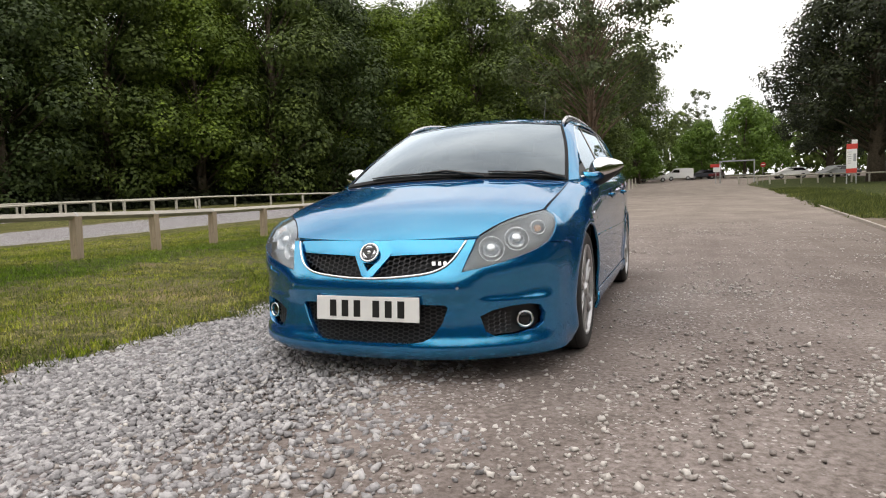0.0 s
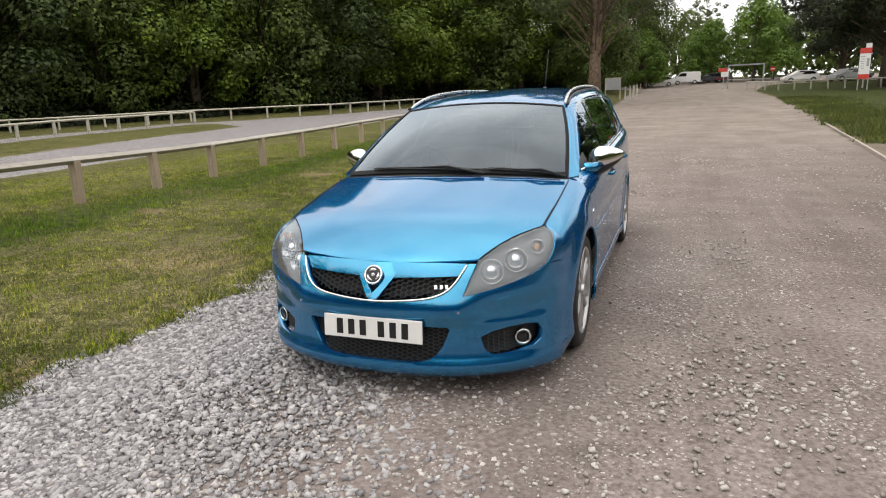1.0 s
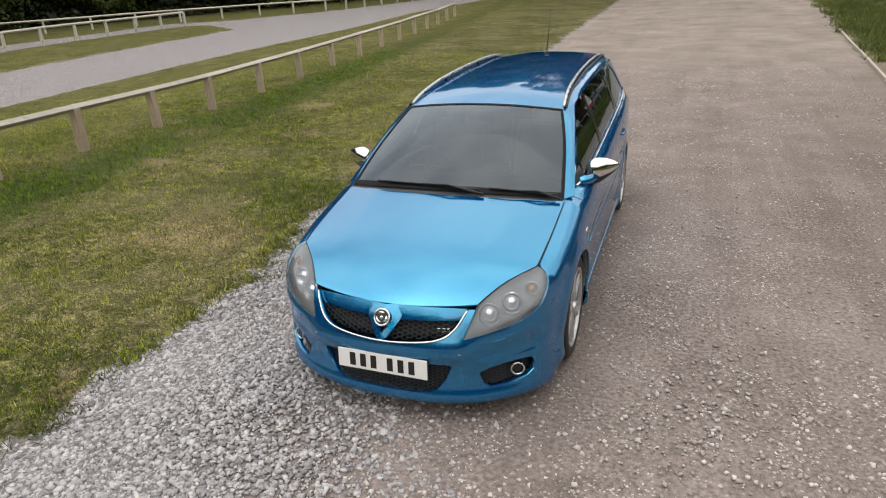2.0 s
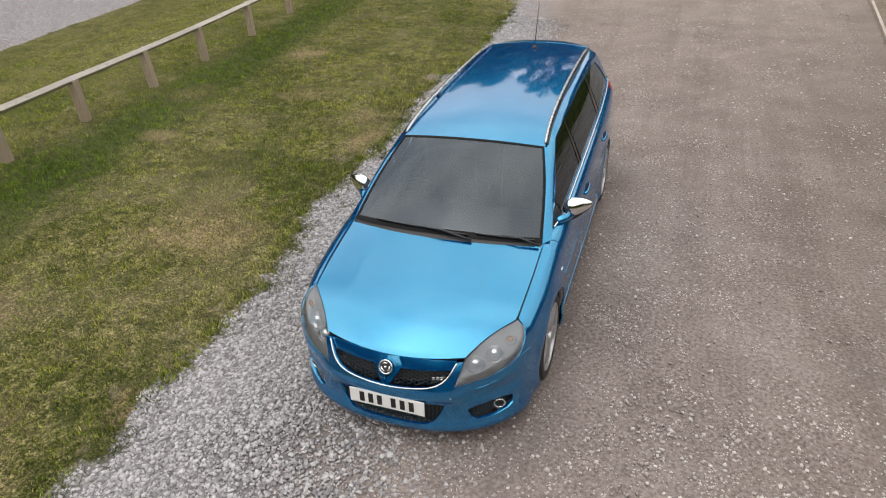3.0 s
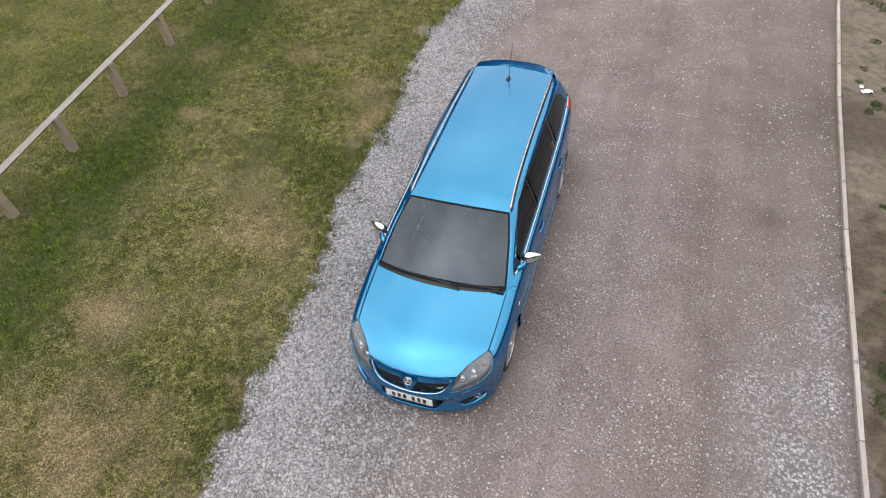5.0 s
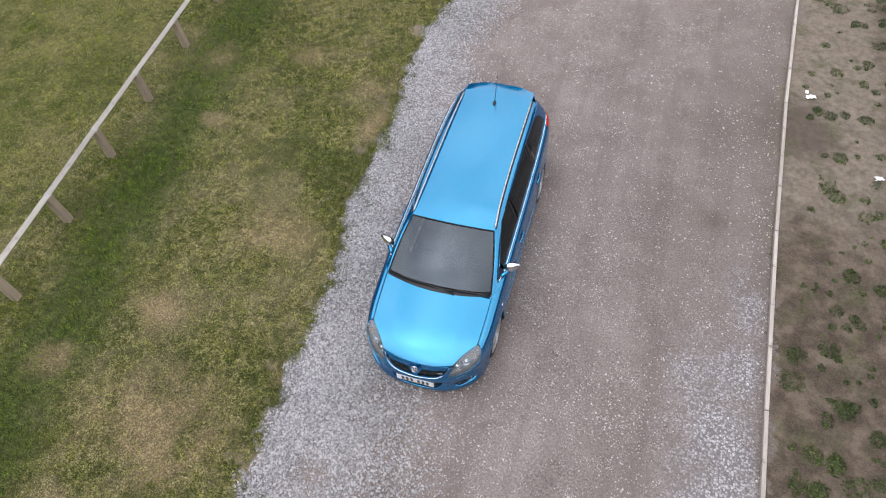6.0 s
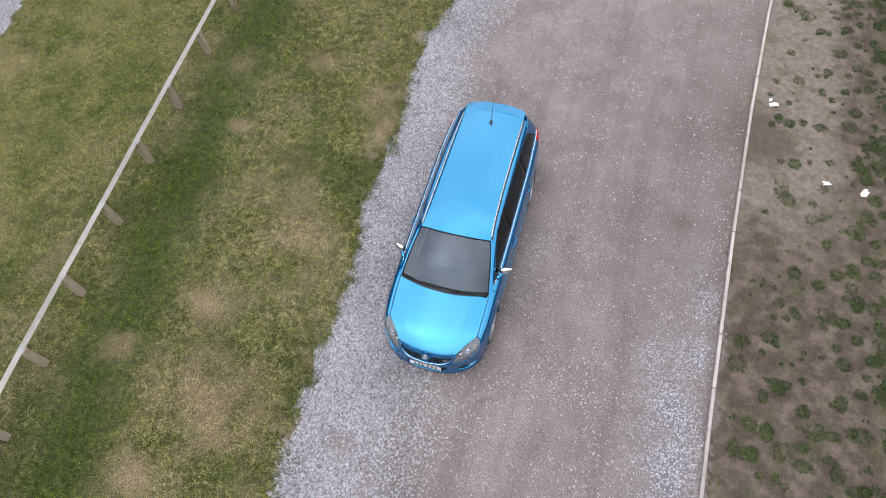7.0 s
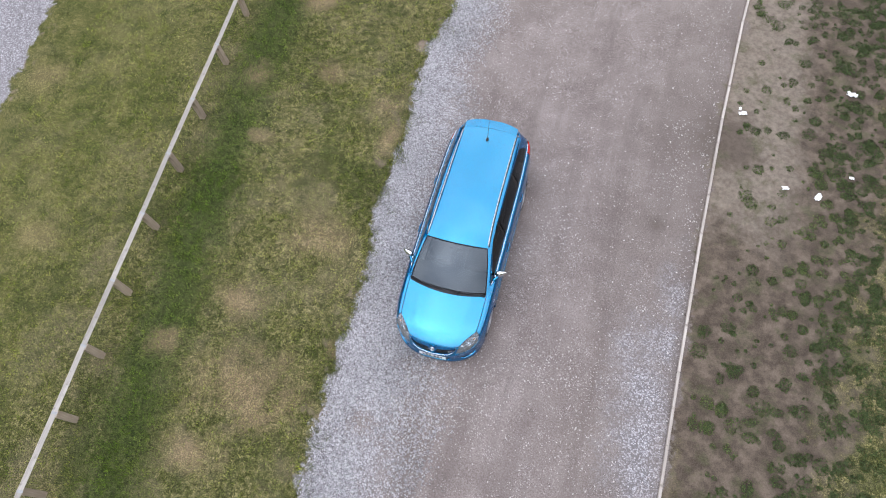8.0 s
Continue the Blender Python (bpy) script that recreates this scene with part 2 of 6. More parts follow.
def blade_material():
    a = Mat("grass_blade")
    p = a.world_pos()
    c = a.ramp(a.island(), (0.0, (0.072, 0.128, 0.004)), (0.36, (0.172, 0.252, 0.010)), (0.68, (0.270, 0.335, 0.022)), (0.94, (0.470, 0.440, 0.110)))
    big = a.ramp(a.noise(0.42, 6.0, 0.66, p), (0.38, (0.087, 0.149, 0.011)), (0.47, (0.169, 0.223, 0.021)), (0.54, (0.262, 0.285, 0.046)), (0.62, (0.368, 0.365, 0.099)))
    c = a.mix(0.55, c, big)
    c = a.mix(a.steps(a.noise(0.9, 5.0, 0.65, p), 0.57, 0.67), c, (0.339, 0.326, 0.099))
    # ranker, darker growth in a band beside the fence
    sp = a.node("ShaderNodeSeparateXYZ")
    a.link(p, sp.inputs["Vector"])
    off = a.calc("ABSOLUTE", a.calc("ADD", a.calc("ADD", sp.outputs["X"], 5.62), a.calc("MULTIPLY", sp.outputs["Y"], 0.13)))
    rank = a.steps(a.calc("ADD", off, a.calc("MULTIPLY", a.calc("SUBTRACT", a.noise(1.7, 4.0, 0.6, p), 0.5), 2.2)), 1.1, 0.3)
    c = a.mix(a.calc("MULTIPLY", rank, 0.75), c, (0.090, 0.176, 0.010))
    # tussocks: lighter and darker clumps a hand wide, their shadow spots put into the colour
    c = a.mix(1.0, c, a.ramp(a.noise(7.5, 5.0, 0.72, p), (0.38, (0.42, 0.46, 0.40)), (0.50, (0.95, 0.95, 0.95)), (0.62, (1.65, 1.55, 1.5))), "MULTIPLY")
    a.put(Base_Color=c, Roughness=0.7, Specular_IOR_Level=0.2)
    return a.m


def leaf_material(name, dark, mid, light):
    a = Mat(name)
    c = a.ramp(a.island(), (0.0, dark), (0.6, mid), (1.0, light))
    c = a.mix(a.steps(a.noise(0.35, 3.0, 0.5), 0.42, 0.62), a.mix(0.6, c, dark), c)
    a.put(Base_Color=c, Roughness=0.6, Specular_IOR_Level=0.35)
    tr = a.node("ShaderNodeBsdfTranslucent")
    a.link(c, tr.inputs["Color"])
    mx = a.node("ShaderNodeMixShader", Fac=0.36)
    a.link(a.b.outputs["BSDF"], mx.inputs[1])
    a.link(tr.outputs["BSDF"], mx.inputs[2])
    a.link(mx.outputs["Shader"], a.t.nodes["Material Output"].inputs["Surface"])
    return a.m


def timber_material(name, lo, hi, stretch=(30, 30, 2.5)):
    a = Mat(name)
    mp = a.node("ShaderNodeMapping", Scale=stretch)
    a.link(a.coord(), mp.inputs["Vector"])
    grain = a.noise(1.0, 6.0, 0.65, mp.outputs["Vector"])
    c = a.ramp(grain, (0.28, lo), (0.72, hi))
    c = a.mix(a.calc("MULTIPLY", a.each(), 0.35), c, tuple(v * 0.6 for v in lo))
    c = a.mix(a.steps(a.noise(6.0, 4.0, 0.6), 0.58, 0.75), c, tuple(v * 0.65 for v in lo))
    a.put(Base_Color=c, Roughness=0.88)
    a.bump(grain, 0.4, 0.004)
    return a.m


M_GROUND = ground_material()
M_CHIP = stone_material("limestone_chip", (0.130, 0.125, 0.130), (0.345, 0.332, 0.338), (0.560, 0.545, 0.545))
M_ROADSTONE = stone_material("road_stone", (0.202, 0.172, 0.155), (0.386, 0.353, 0.328), (0.622, 0.588, 0.554))
M_BLADE = blade_material()
M_POST = timber_material("weathered_post", (0.287, 0.222, 0.154), (0.533, 0.433, 0.326))
M_RAIL = timber_material("weathered_rail", (0.339, 0.308, 0.267), (0.566, 0.524, 0.469), (25, 2.0, 25))
M_PALE_RAIL = timber_material("pale_fence_wood", (0.36, 0.34, 0.28), (0.58, 0.55, 0.47), (10, 10, 10))
M_KERB = timber_material("edging_board", (0.30, 0.26, 0.22), (0.52, 0.47, 0.42), (20, 2.5, 20))
M_BARK = plain("bark", (0.085, 0.065, 0.045), 0.9, vary=0.5, scale=7.0, bump=0.6)
M_BARK_PALE = plain("pale_bark", (0.15, 0.105, 0.075), 0.9, vary=0.45, scale=6.0, bump=0.6)
M_LEAF_WOOD = leaf_material("woodland_leaf", (0.052, 0.077, 0.018), (0.109, 0.153, 0.032), (0.190, 0.250, 0.050))
# woodland leaf darkened: the canopy's shade is put into its colour
M_LEAF_SHADED = leaf_material("shaded_wood_leaf", (0.034, 0.055, 0.017), (0.078, 0.116, 0.033), (0.148, 0.202, 0.055))
M_LEAF_OAK = leaf_material("oak_leaf", (0.066, 0.104, 0.012), (0.142, 0.208, 0.022), (0.240, 0.330, 0.040))
M_LEAF_ASH = leaf_material("ash_leaf", (0.056, 0.074, 0.032), (0.112, 0.142, 0.056), (0.180, 0.215, 0.085))
M_LEAF_BEECH = leaf_material("dark_beech_leaf", (0.018, 0.024, 0.012), (0.040, 0.052, 0.020), (0.075, 0.095, 0.032))
M_LEAF_LIGHT = leaf_material("fresh_leaf", (0.070, 0.125, 0.018), (0.140, 0.235, 0.032), (0.220, 0.340, 0.055))
M_TUFT = leaf_material("tuft_blade", (0.042, 0.062, 0.011), (0.105, 0.132, 0.026), (0.270, 0.275, 0.078))
M_WEED = leaf_material("weed_leaf", (0.038, 0.062, 0.016), (0.086, 0.120, 0.032), (0.165, 0.198, 0.056))
M_WHITE_PAINT = plain("white_paint", (0.74, 0.74, 0.72), 0.45, vary=0.06)
M_RED_PAINT = plain("red_paint", (0.55, 0.045, 0.03), 0.45)
M_GREY_PAINT = plain("grey_paint", (0.33, 0.34, 0.34), 0.5)
M_DARK_PAINT = plain("dark_car_paint", (0.03, 0.033, 0.04), 0.25)
M_STEEL = plain("galvanised_steel", (0.42, 0.42, 0.42), 0.5, metal=0.7)
M_PAPER = plain("white_paper", (0.78, 0.78, 0.76), 0.8, vary=0.08, scale=30)


# ---- mesh helpers ----
def link_mesh(name, verts, faces, material, parent=None, smooth=False, label=""):
    me = bpy.data.meshes.new(name)
    me.from_pydata([tuple(v) for v in verts], [], [tuple(f) for f in faces])
    me.update()
    if smooth:
        me.polygons.foreach_set("use_smooth", [True] * len(me.polygons))
    me.materials.append(material)
    ob = new(name, me)
    if parent:
        ob.parent = parent
    if label:
        ob["label"] = label
    return ob


def part(name, bm, material, parent=None, label="", smooth=False):
    """One mesh object out of a bmesh, under a thing or a part."""
    me = bpy.data.meshes.new(name)
    bmesh.ops.recalc_face_normals(bm, faces=bm.faces)
    bm.to_mesh(me)
    bm.free()
    if smooth:
        me.polygons.foreach_set("use_smooth", [True] * len(me.polygons))
    me.materials.append(material)
    ob = new(name, me)
    if parent:
        ob.parent = parent
    if label:
        ob["label"] = label
    return ob


def thing(name, m, label, category, group="", kind=""):
    ob = new(name)
    ob.empty_display_size = 0.2
    ob.matrix_world = m
    return tagged(ob, label, category, group, kind)


def box(sx, sy, sz, m=None, bevel=0.0, bm=None):
    """A bevelled box of that size, centred on the origin, moved by m."""
    b = bmesh.new()
    bmesh.ops.create_cube(b, size=1)
    bmesh.ops.scale(b, vec=(sx, sy, sz), verts=b.verts)
    if bevel:
        bmesh.ops.bevel(b, geom=list(b.edges), offset=bevel, segments=2, affect="EDGES", profile=0.5)
    if m is not None:
        b.transform(m)
    return join_into(bm, b)


def cyl(r1, r2, depth, seg=16, m=None, bm=None):
    """A tapered cylinder along z, centred, moved by m."""
    b = bmesh.new()
    bmesh.ops.create_cone(b, cap_ends=True, segments=seg, radius1=r1, radius2=r2, depth=depth)
    if m is not None:
        b.transform(m)
    return join_into(bm, b)


def join_into(bm, b):
    if bm is None:
        return b
    me = bpy.data.meshes.new("joined")
    b.to_mesh(me)
    b.free()
    bm.from_mesh(me)
    bpy.data.meshes.remove(me)
    return bm


def tube(points, radii, seg=8, bm=None, caps=True):
    """A tube along the points with those radii."""
    bm = bm or bmesh.new()
    pts = [Vector(p) for p in points]
    if isinstance(radii, (int, float)):
        radii = [radii] * len(pts)
    rings = []
    side = None
    for i, p in enumerate(pts):
        d = (pts[min(i + 1, len(pts) - 1)] - pts[max(i - 1, 0)]).normalized()
        if side is None:
            side = d.orthogonal().normalized()
        side = (side - d * side.dot(d)).normalized()
        up = d.cross(side)
        rings.append([bm.verts.new(p + (side * math.cos(a) + up * math.sin(a)) * radii[i])
                      for a in (2 * math.pi * k / seg for k in range(seg))])
    for a, b in zip(rings, rings[1:]):
        for k in range(seg):
            bm.faces.new((a[k], a[(k + 1) % seg], b[(k + 1) % seg], b[k]))
    if caps:
        bm.faces.new(rings[0][::-1])
        bm.faces.new(rings[-1])
    return bm


# ---- the lie of the land ----
def smooth01(t):
    t = np.clip(t, 0, 1)
    return t * t * (3 - 2 * t)


def ground_z(x, y):
    """Height of the ground: level by the car, rising gently beyond."""
    u = np.clip(np.asarray(y, float) - 8, 0, 130)
    x = np.asarray(x, float)
    return 0.020 * u + 0.00014 * u * u + 0.1 * smooth01((-x - 4) / 3) + 0.3 * smooth01((-x - 12) / 16) * smooth01((y - 5) / 15)


def verge_x(y):
    """The line where turf meets the stone of the road."""
    return np.interp(y, (-9, -3, -2, -0.5, -0.2, 0.1, 1.2, 2.5, 2.9, 3.3, 4.0, 5.0, 6.9, 7.7, 9, 14.5, 20, 52, 86, 110),
                     (-1.3, -1.6, -1.75, -1.80, -1.98, -1.82, -1.88, -2.03, -2.30, -2.10, -2.24, -2.15, -2.46, -2.46, -2.22, -2.7, -3.0, -3.7, -5.3, -9))


def kerb_x(y):
    """The line of the edging board on the far side of the road."""
    return np.interp(y, (-12, -1.3, 2.2, 5, 8, 11, 14, 20.5, 29, 47, 66, 110), (4.40, 4.41, 4.46, 4.53, 4.65, 4.83, 5.12, 5.58, 6.4, 7.3, 7.4, 14))


def lane_near_x(y):
    return np.interp(y, (-30, 3, 7.6, 10.6, 15.4, 26, 36, 60), (-10.5, -12.3, -13.2, -13.6, -14.1, -14.3, -15.1, -13))


def lane_far_x(y):
    return np.interp(y, (-30, 11, 19, 25, 28, 37, 46, 60), (-17.5, -19.4, -19.8, -20.6, -25.4, -21.8, -19.9, -18))


def chips_reach(y):
    """How far the loose chippings spread from the turf across the road."""
    return np.interp(y, (-9, -4, -0.6, 0.5, 1.3, 5, 13, 18), (1.6, 2.0, 2.25, 2.0, 1.5, 1.5, 1.3, 0.0))


def axis(lo, a, b, hi, step):
    """Grid lines: even between a and b, widening outwards."""
    mid = list(np.arange(a, b + step / 2, step))
    up, s = [], step
    while (up[-1] if up else b) < hi:
        s *= 1.17
        up.append((up[-1] if up else b) + s)
    dn, s = [], step
    while (dn[-1] if dn else a) > lo:
        s *= 1.17
        dn.append((dn[-1] if dn else a) - s)
    return np.array(dn[::-1] + mid + up)


DRY_SPOTS = ((-6.3, 5.7, 0.5, 0.75), (-4.2, 0.15, 0.75, 0.6), (-4.5, 6.3, 0.6, 0.5), (-5.5, 4.05, 0.5, 0.3), (-3.9, -2.9, 0.9, 0.6), (-5.7, 8.5, 0.7, 0.6), (-1.9, -0.3, 0.35, 0.3),
             (-2.5, 4.6, 0.35, 0.7), (-2.8, 5.6, 0.5, 0.5), (-5.3, -1.1, 0.45, 0.4), (-11.6, 4.5, 1.0, 0.9), (-9.3, 0.3, 0.8, 0.8), (-2.7, -1.9, 0.5, 0.5), (-3.3, -1.5, 1.7, 1.2), (-3.2, 1.9, 1.0, 0.8))


def build_ground():
    xs, ys = axis(-600, -15, 9, 600, 0.16), axis(-300, -8, 26, 900, 0.16)
    X, Y = np.meshgrid(xs, ys)
    road = np.minimum(X - verge_x(Y), kerb_x(Y) - X)
    road = np.minimum(road, 108 - Y)
    lane = np.minimum(lane_near_x(Y) - X, X - lane_far_x(Y))
    lane = np.minimum(lane, 58 - Y)
    strip = np.minimum(np.minimum(-X - 25.3, X + 27.4 + (Y < 28) * 0.4), 29 - Y)
    lane = np.maximum(lane, np.minimum(strip, Y + 40))
    car_park = np.minimum(np.minimum(Y - 88, 118 - Y), 40 - np.abs(X - 15))
    grass = -np.maximum(np.maximum(road, lane), car_park)
    chips = (chips_reach(Y) * 0.62 - (X - verge_x(Y))) * 0.9 - 0.9 * np.exp(-((X + 1.0) / 0.35) ** 2 - ((Y + 1.5) / 0.3) ** 2)
    chips = np.maximum(chips, lane + 0.8)
    chips = np.maximum(chips, np.minimum(0.12 - np.abs(X - kerb_x(Y) + 0.30), 0.8 - 0.4 * np.abs(Y - 0.6)))
    # chippings gathered against the edging board
    chips = np.maximum(chips, np.minimum(0.35 - np.abs(X - 3.95 + 0.10 * Y) * 0.9, 0.5 - 0.3 * np.abs(Y + 0.3)))
    # dry, worn patches in the turf
    dry = np.full(X.shape, -1.0)
    for px, py, rx, ry in DRY_SPOTS:
        dry = np.maximum(dry, 1 - np.hypot((X - px) / rx, (Y - py) / ry))
    soil = np.minimum((X - kerb_x(Y)) * 4 + 0.4, np.minimum(1.5 - np.abs(X - 5.6) * 0.75 + 0.12 * np.clip(Y - 2, -6, 6), 15 - Y))
    lush = 0.95 - np.abs(X + 5.62 + 0.13 * Y) * 1.15
    lush = np.maximum(lush, 0.4 * smooth01((-X - 7.5) / 3) - 0.45)
    lush = np.maximum(lush, 0.9 * smooth01((X - kerb_x(Y)) / 0.5) * smooth01((Y - 9) / 5) - 0.1)
    n = noise
    Z = ground_z(X, Y)
    fine = np.array([n.noise((x * 0.9, y * 0.9, 0)) * 0.014 + n.noise((x * 1.7, y * 1.7, 5)) * 0.006 for y, x in ((b, a) for b in ys for a in xs)]).reshape(X.shape)
    near = smooth01((40 - np.abs(Y - 8)) / 25)
    Z = Z + fine * near + 0.035 * smooth01(grass / 0.15) * (X < 0) + 0.02 * smooth01((X - kerb_x(Y)) / 0.1)
    rows, cols = X.shape
    idx = np.arange(rows * cols).reshape(X.shape)
    quads = np.stack([idx[:-1, :-1], idx[:-1, 1:], idx[1:, 1:], idx[1:, :-1]], -1).reshape(-1, 4)
    cell = lambda A: (A[:-1, :-1] + A[:-1, 1:] + A[1:, 1:] + A[1:, :-1]).ravel() / 4
    on_road, on_lane = np.maximum(cell(road), cell(car_park)) > 0, cell(lane) > 0
    kinds = (("ground", ~on_road & ~on_lane, "patchy green and straw-coloured turf with bare brown soil", "ground"),
             ("road", on_road, "pinkish grey hard-packed stone road with loose pale chippings", "road"),
             ("path", on_lane & ~on_road, "pale grey gravel lane between strips of turf", "path"))
    co = np.stack([X, Y, Z], -1).reshape(-1, 3)
    for name, keep, label, category in kinds:
        q = quads[keep]
        used, inv = np.unique(q, return_inverse=True)
        me = bpy.data.meshes.new(name)
        me.from_pydata(co[used].tolist(), [], inv.reshape(-1, 4).tolist())
        for key, field in (("grass", grass), ("chips", chips), ("soil", soil), ("lush", lush), ("dry", dry)):
            me.attributes.new(key, "FLOAT", "POINT").data.foreach_set("value", field.ravel()[used].astype(np.float32))
        me.polygons.foreach_set("use_smooth", [True] * len(me.polygons))
        me.materials.append(M_GROUND)
        tagged(new(name, me), label, category, kind="structure")


build_ground()
RNG = np.random.default_rng(7)


def cloud_of(name, base_v, base_f, places, turns, sizes, material, label, category, smooth=False):
    """Many small copies of one shape, or one shape each, joined into one object of kind stuff."""
    n, k = len(places), base_v.shape[-2]
    v = np.einsum("nij,kj->nki", turns, base_v) if sizes.ndim == 1 else np.einsum("nij,nkj->nki", turns, (base_v if base_v.ndim == 3 else base_v[None]) * sizes[:, None, :])
    if sizes.ndim == 1:
        v = v * sizes[:, None, None]
    v = v + places[:, None, :]
    m = base_f.shape[1]
    f = (base_f[None] + (np.arange(n) * k)[:, None, None]).reshape(-1, m)
    me = bpy.data.meshes.new(name)
    me.vertices.add(n * k)
    me.vertices.foreach_set("co", v.reshape(-1).astype(np.float32))
    me.loops.add(f.size)
    me.loops.foreach_set("vertex_index", f.reshape(-1).astype(np.int32))
    me.polygons.add(len(f))
    me.polygons.foreach_set("loop_start", np.arange(0, f.size, m, dtype=np.int32))
    me.update(calc_edges=True)
    if smooth:
        me.polygons.foreach_set("use_smooth", [True] * len(me.polygons))
    me.materials.append(material)
    ob = new(name, me)
    if label:
        tagged(ob, label, category, kind="stuff")
    return ob


def spins(n, tilt=math.pi):
    """Random rotations: any heading, leaning up to tilt."""
    a, b, c = RNG.uniform(0, 2 * math.pi, n), RNG.uniform(-tilt, tilt, n), RNG.uniform(-tilt, tilt, n)
    ca, sa, cb, sb, cc, sc = np.cos(a), np.sin(a), np.cos(b), np.sin(b), np.cos(c), np.sin(c)
    z, o = np.zeros(n), np.ones(n)
    Rz = np.stack([ca, -sa, z, sa, ca, z, z, z, o], -1).reshape(n, 3, 3)
    Rx = np.stack([o, z, z, z, cb, -sb, z, sb, cb], -1).reshape(n, 3, 3)
    Ry = np.stack([cc, z, sc, z, o, z, -sc, z, cc], -1).reshape(n, 3, 3)
    return Rz @ Rx @ Ry


def facing(N):
    """Rotations whose z axis is N, with a random turn about it."""
    N = N / np.linalg.norm(N, axis=1)[:, None]
    A = RNG.normal(size=N.shape)
    A -= N * np.sum(A * N, axis=1)[:, None]
    A /= np.linalg.norm(A, axis=1)[:, None]
    return np.stack([A, np.cross(N, A), N], -1)


# ---- edging board beside the road ----
def build_edging():
    holder = thing("edging", pose(0, 0, 0), "weathered timber edging boards set along the road", "edging", kind="structure")
    y = -14.0
    while y < 20:
        step = 3.0
        y2 = y + step - 0.012
        a, b = (float(kerb_x(y)), y), (float(kerb_x(y2)), y2)
        za, zb = float(ground_z(*a)), float(ground_z(*b))
        L = math.hypot(b[0] - a[0], b[1] - a[1])
        ob = part("board", box(0.055, L, 0.16, bevel=0.008), M_KERB, holder)
        ob.matrix_local = Matrix.Translation(((a[0] + b[0]) / 2, (a[1] + b[1]) / 2, (za + zb) / 2 - 0.015)) @ Euler((math.atan2(zb - za, L), 0, -math.atan2(b[0] - a[0], b[1] - a[1]))).to_matrix().to_4x4()
        y += step


build_edging()


# ---- fences ----
def knee_rail_fence(posts, tall, post_w, rail_w, label, post_mat, rail_mat, strap=False):
    """Square posts with a rail set on edge in a notch on top."""
    holder = thing("fence", pose(0, 0, 0), label, "fence")
    bm = box(post_w, post_w, 1.0, bevel=0.008)
    post_mesh = None
    tops = []
    for i, (x, y) in enumerate(posts):
        z = float(ground_z(x, y))
        q = posts[min(i + 1, len(posts) - 1)], posts[max(i - 1, 0)]
        yaw = -math.atan2(q[0][0] - q[1][0], q[0][1] - q[1][1])
        h = tall - rail_w * 0.35
        if post_mesh is None:
            ob = part("post", bm, post_mat, holder)
            post_mesh = ob.data
        else:
            ob = new("post", post_mesh)
            ob.parent = holder
        lean = 0.02 * math.sin(i * 2.3)
        ob.matrix_local = Matrix.Translation((x, y, z + h / 2 - 0.1)) @ Euler((lean, 0.02 * math.cos(i * 1.7), yaw)).to_matrix().to_4x4() @ Matrix.Diagonal((1, 1, h + 0.2, 1))
        tops.append(Vector((x, y, z + tall + 0.006 * math.sin(i * 1.9))))
        if strap:
            b = box(rail_w * 1.06, 0.045, rail_w * 1.06, Euler((0, radians(45), 0)).to_matrix().to_4x4())
            s = part("strap", b, M_STEEL, holder, "galvanised steel strap")
            s.matrix_local = Matrix.Translation(tops[-1] + Vector((0, 0, -rail_w * 0.3))) @ Euler((0, 0, yaw)).to_matrix().to_4x4()
    for i, (a, b) in enumerate(zip(tops, tops[1:])):
        d = b - a
        ob = part("rail", box(rail_w, d.length - 0.004, rail_w, Euler((0, radians(45), 0)).to_matrix().to_4x4(), bevel=0.006), rail_mat, holder)
        ob.matrix_local = Matrix.Translation((a + b) / 2 + Vector((0, 0, -rail_w * 0.3))) @ Euler((math.atan2(d.z, math.hypot(d.x, d.y)), 0, -math.atan2(d.x, d.y))).to_matrix().to_4x4()
    return holder


near_y = [-7.1, -5.7, -4.3, -2.96, -1.70, -0.35, 1.18, 2.68, 4.18, 5.85, 7.5, 9.43, 11.4, 13.5, 15.7, 17.9, 20.1, 22.3, 24.5, 26.7, 28.9, 31.1]
knee_rail_fence([(-6.57 - 0.112 * y - 0.0012 * max(0, y - 6) ** 2, y) for y in near_y], 0.70, 0.125, 0.082,
                "weathered timber knee rail fence beside the turf", M_POST, M_RAIL, strap=True)
knee_rail_fence([(-25.6 - 0.03 * (27.2 - y), y) for y in np.arange(27.2, -20, -1.75)], 0.72, 0.11, 0.085,
                "pale low timber rail fence along a grass strip", M_PALE_RAIL, M_PALE_RAIL)
knee_rail_fence([(float(np.interp(y, (-25, 21, 27, 32, 37, 46, 64), (-34.5, -33.8, -29.5, -25.4, -22.0, -19.9, -16.2))), y) for y in np.arange(-24, 64, 1.9)], 0.74, 0.11, 0.08,
                "pale low timber rail fence before the wood", M_PALE_RAIL, M_PALE_RAIL)
knee_rail_fence([(float(np.interp(k, (0, 2, 5, 14), (7.0, 8.7, 13.5, 27.0))), float(np.interp(k, (0, 2, 5, 14), (70.0, 65.5, 64.0, 57.0)))) for k in np.arange(0, 14.1, 0.8)], 0.85, 0.12, 0.09,
                "low white-weathered rail fence round the car park green", M_PALE_RAIL, M_PALE_RAIL)


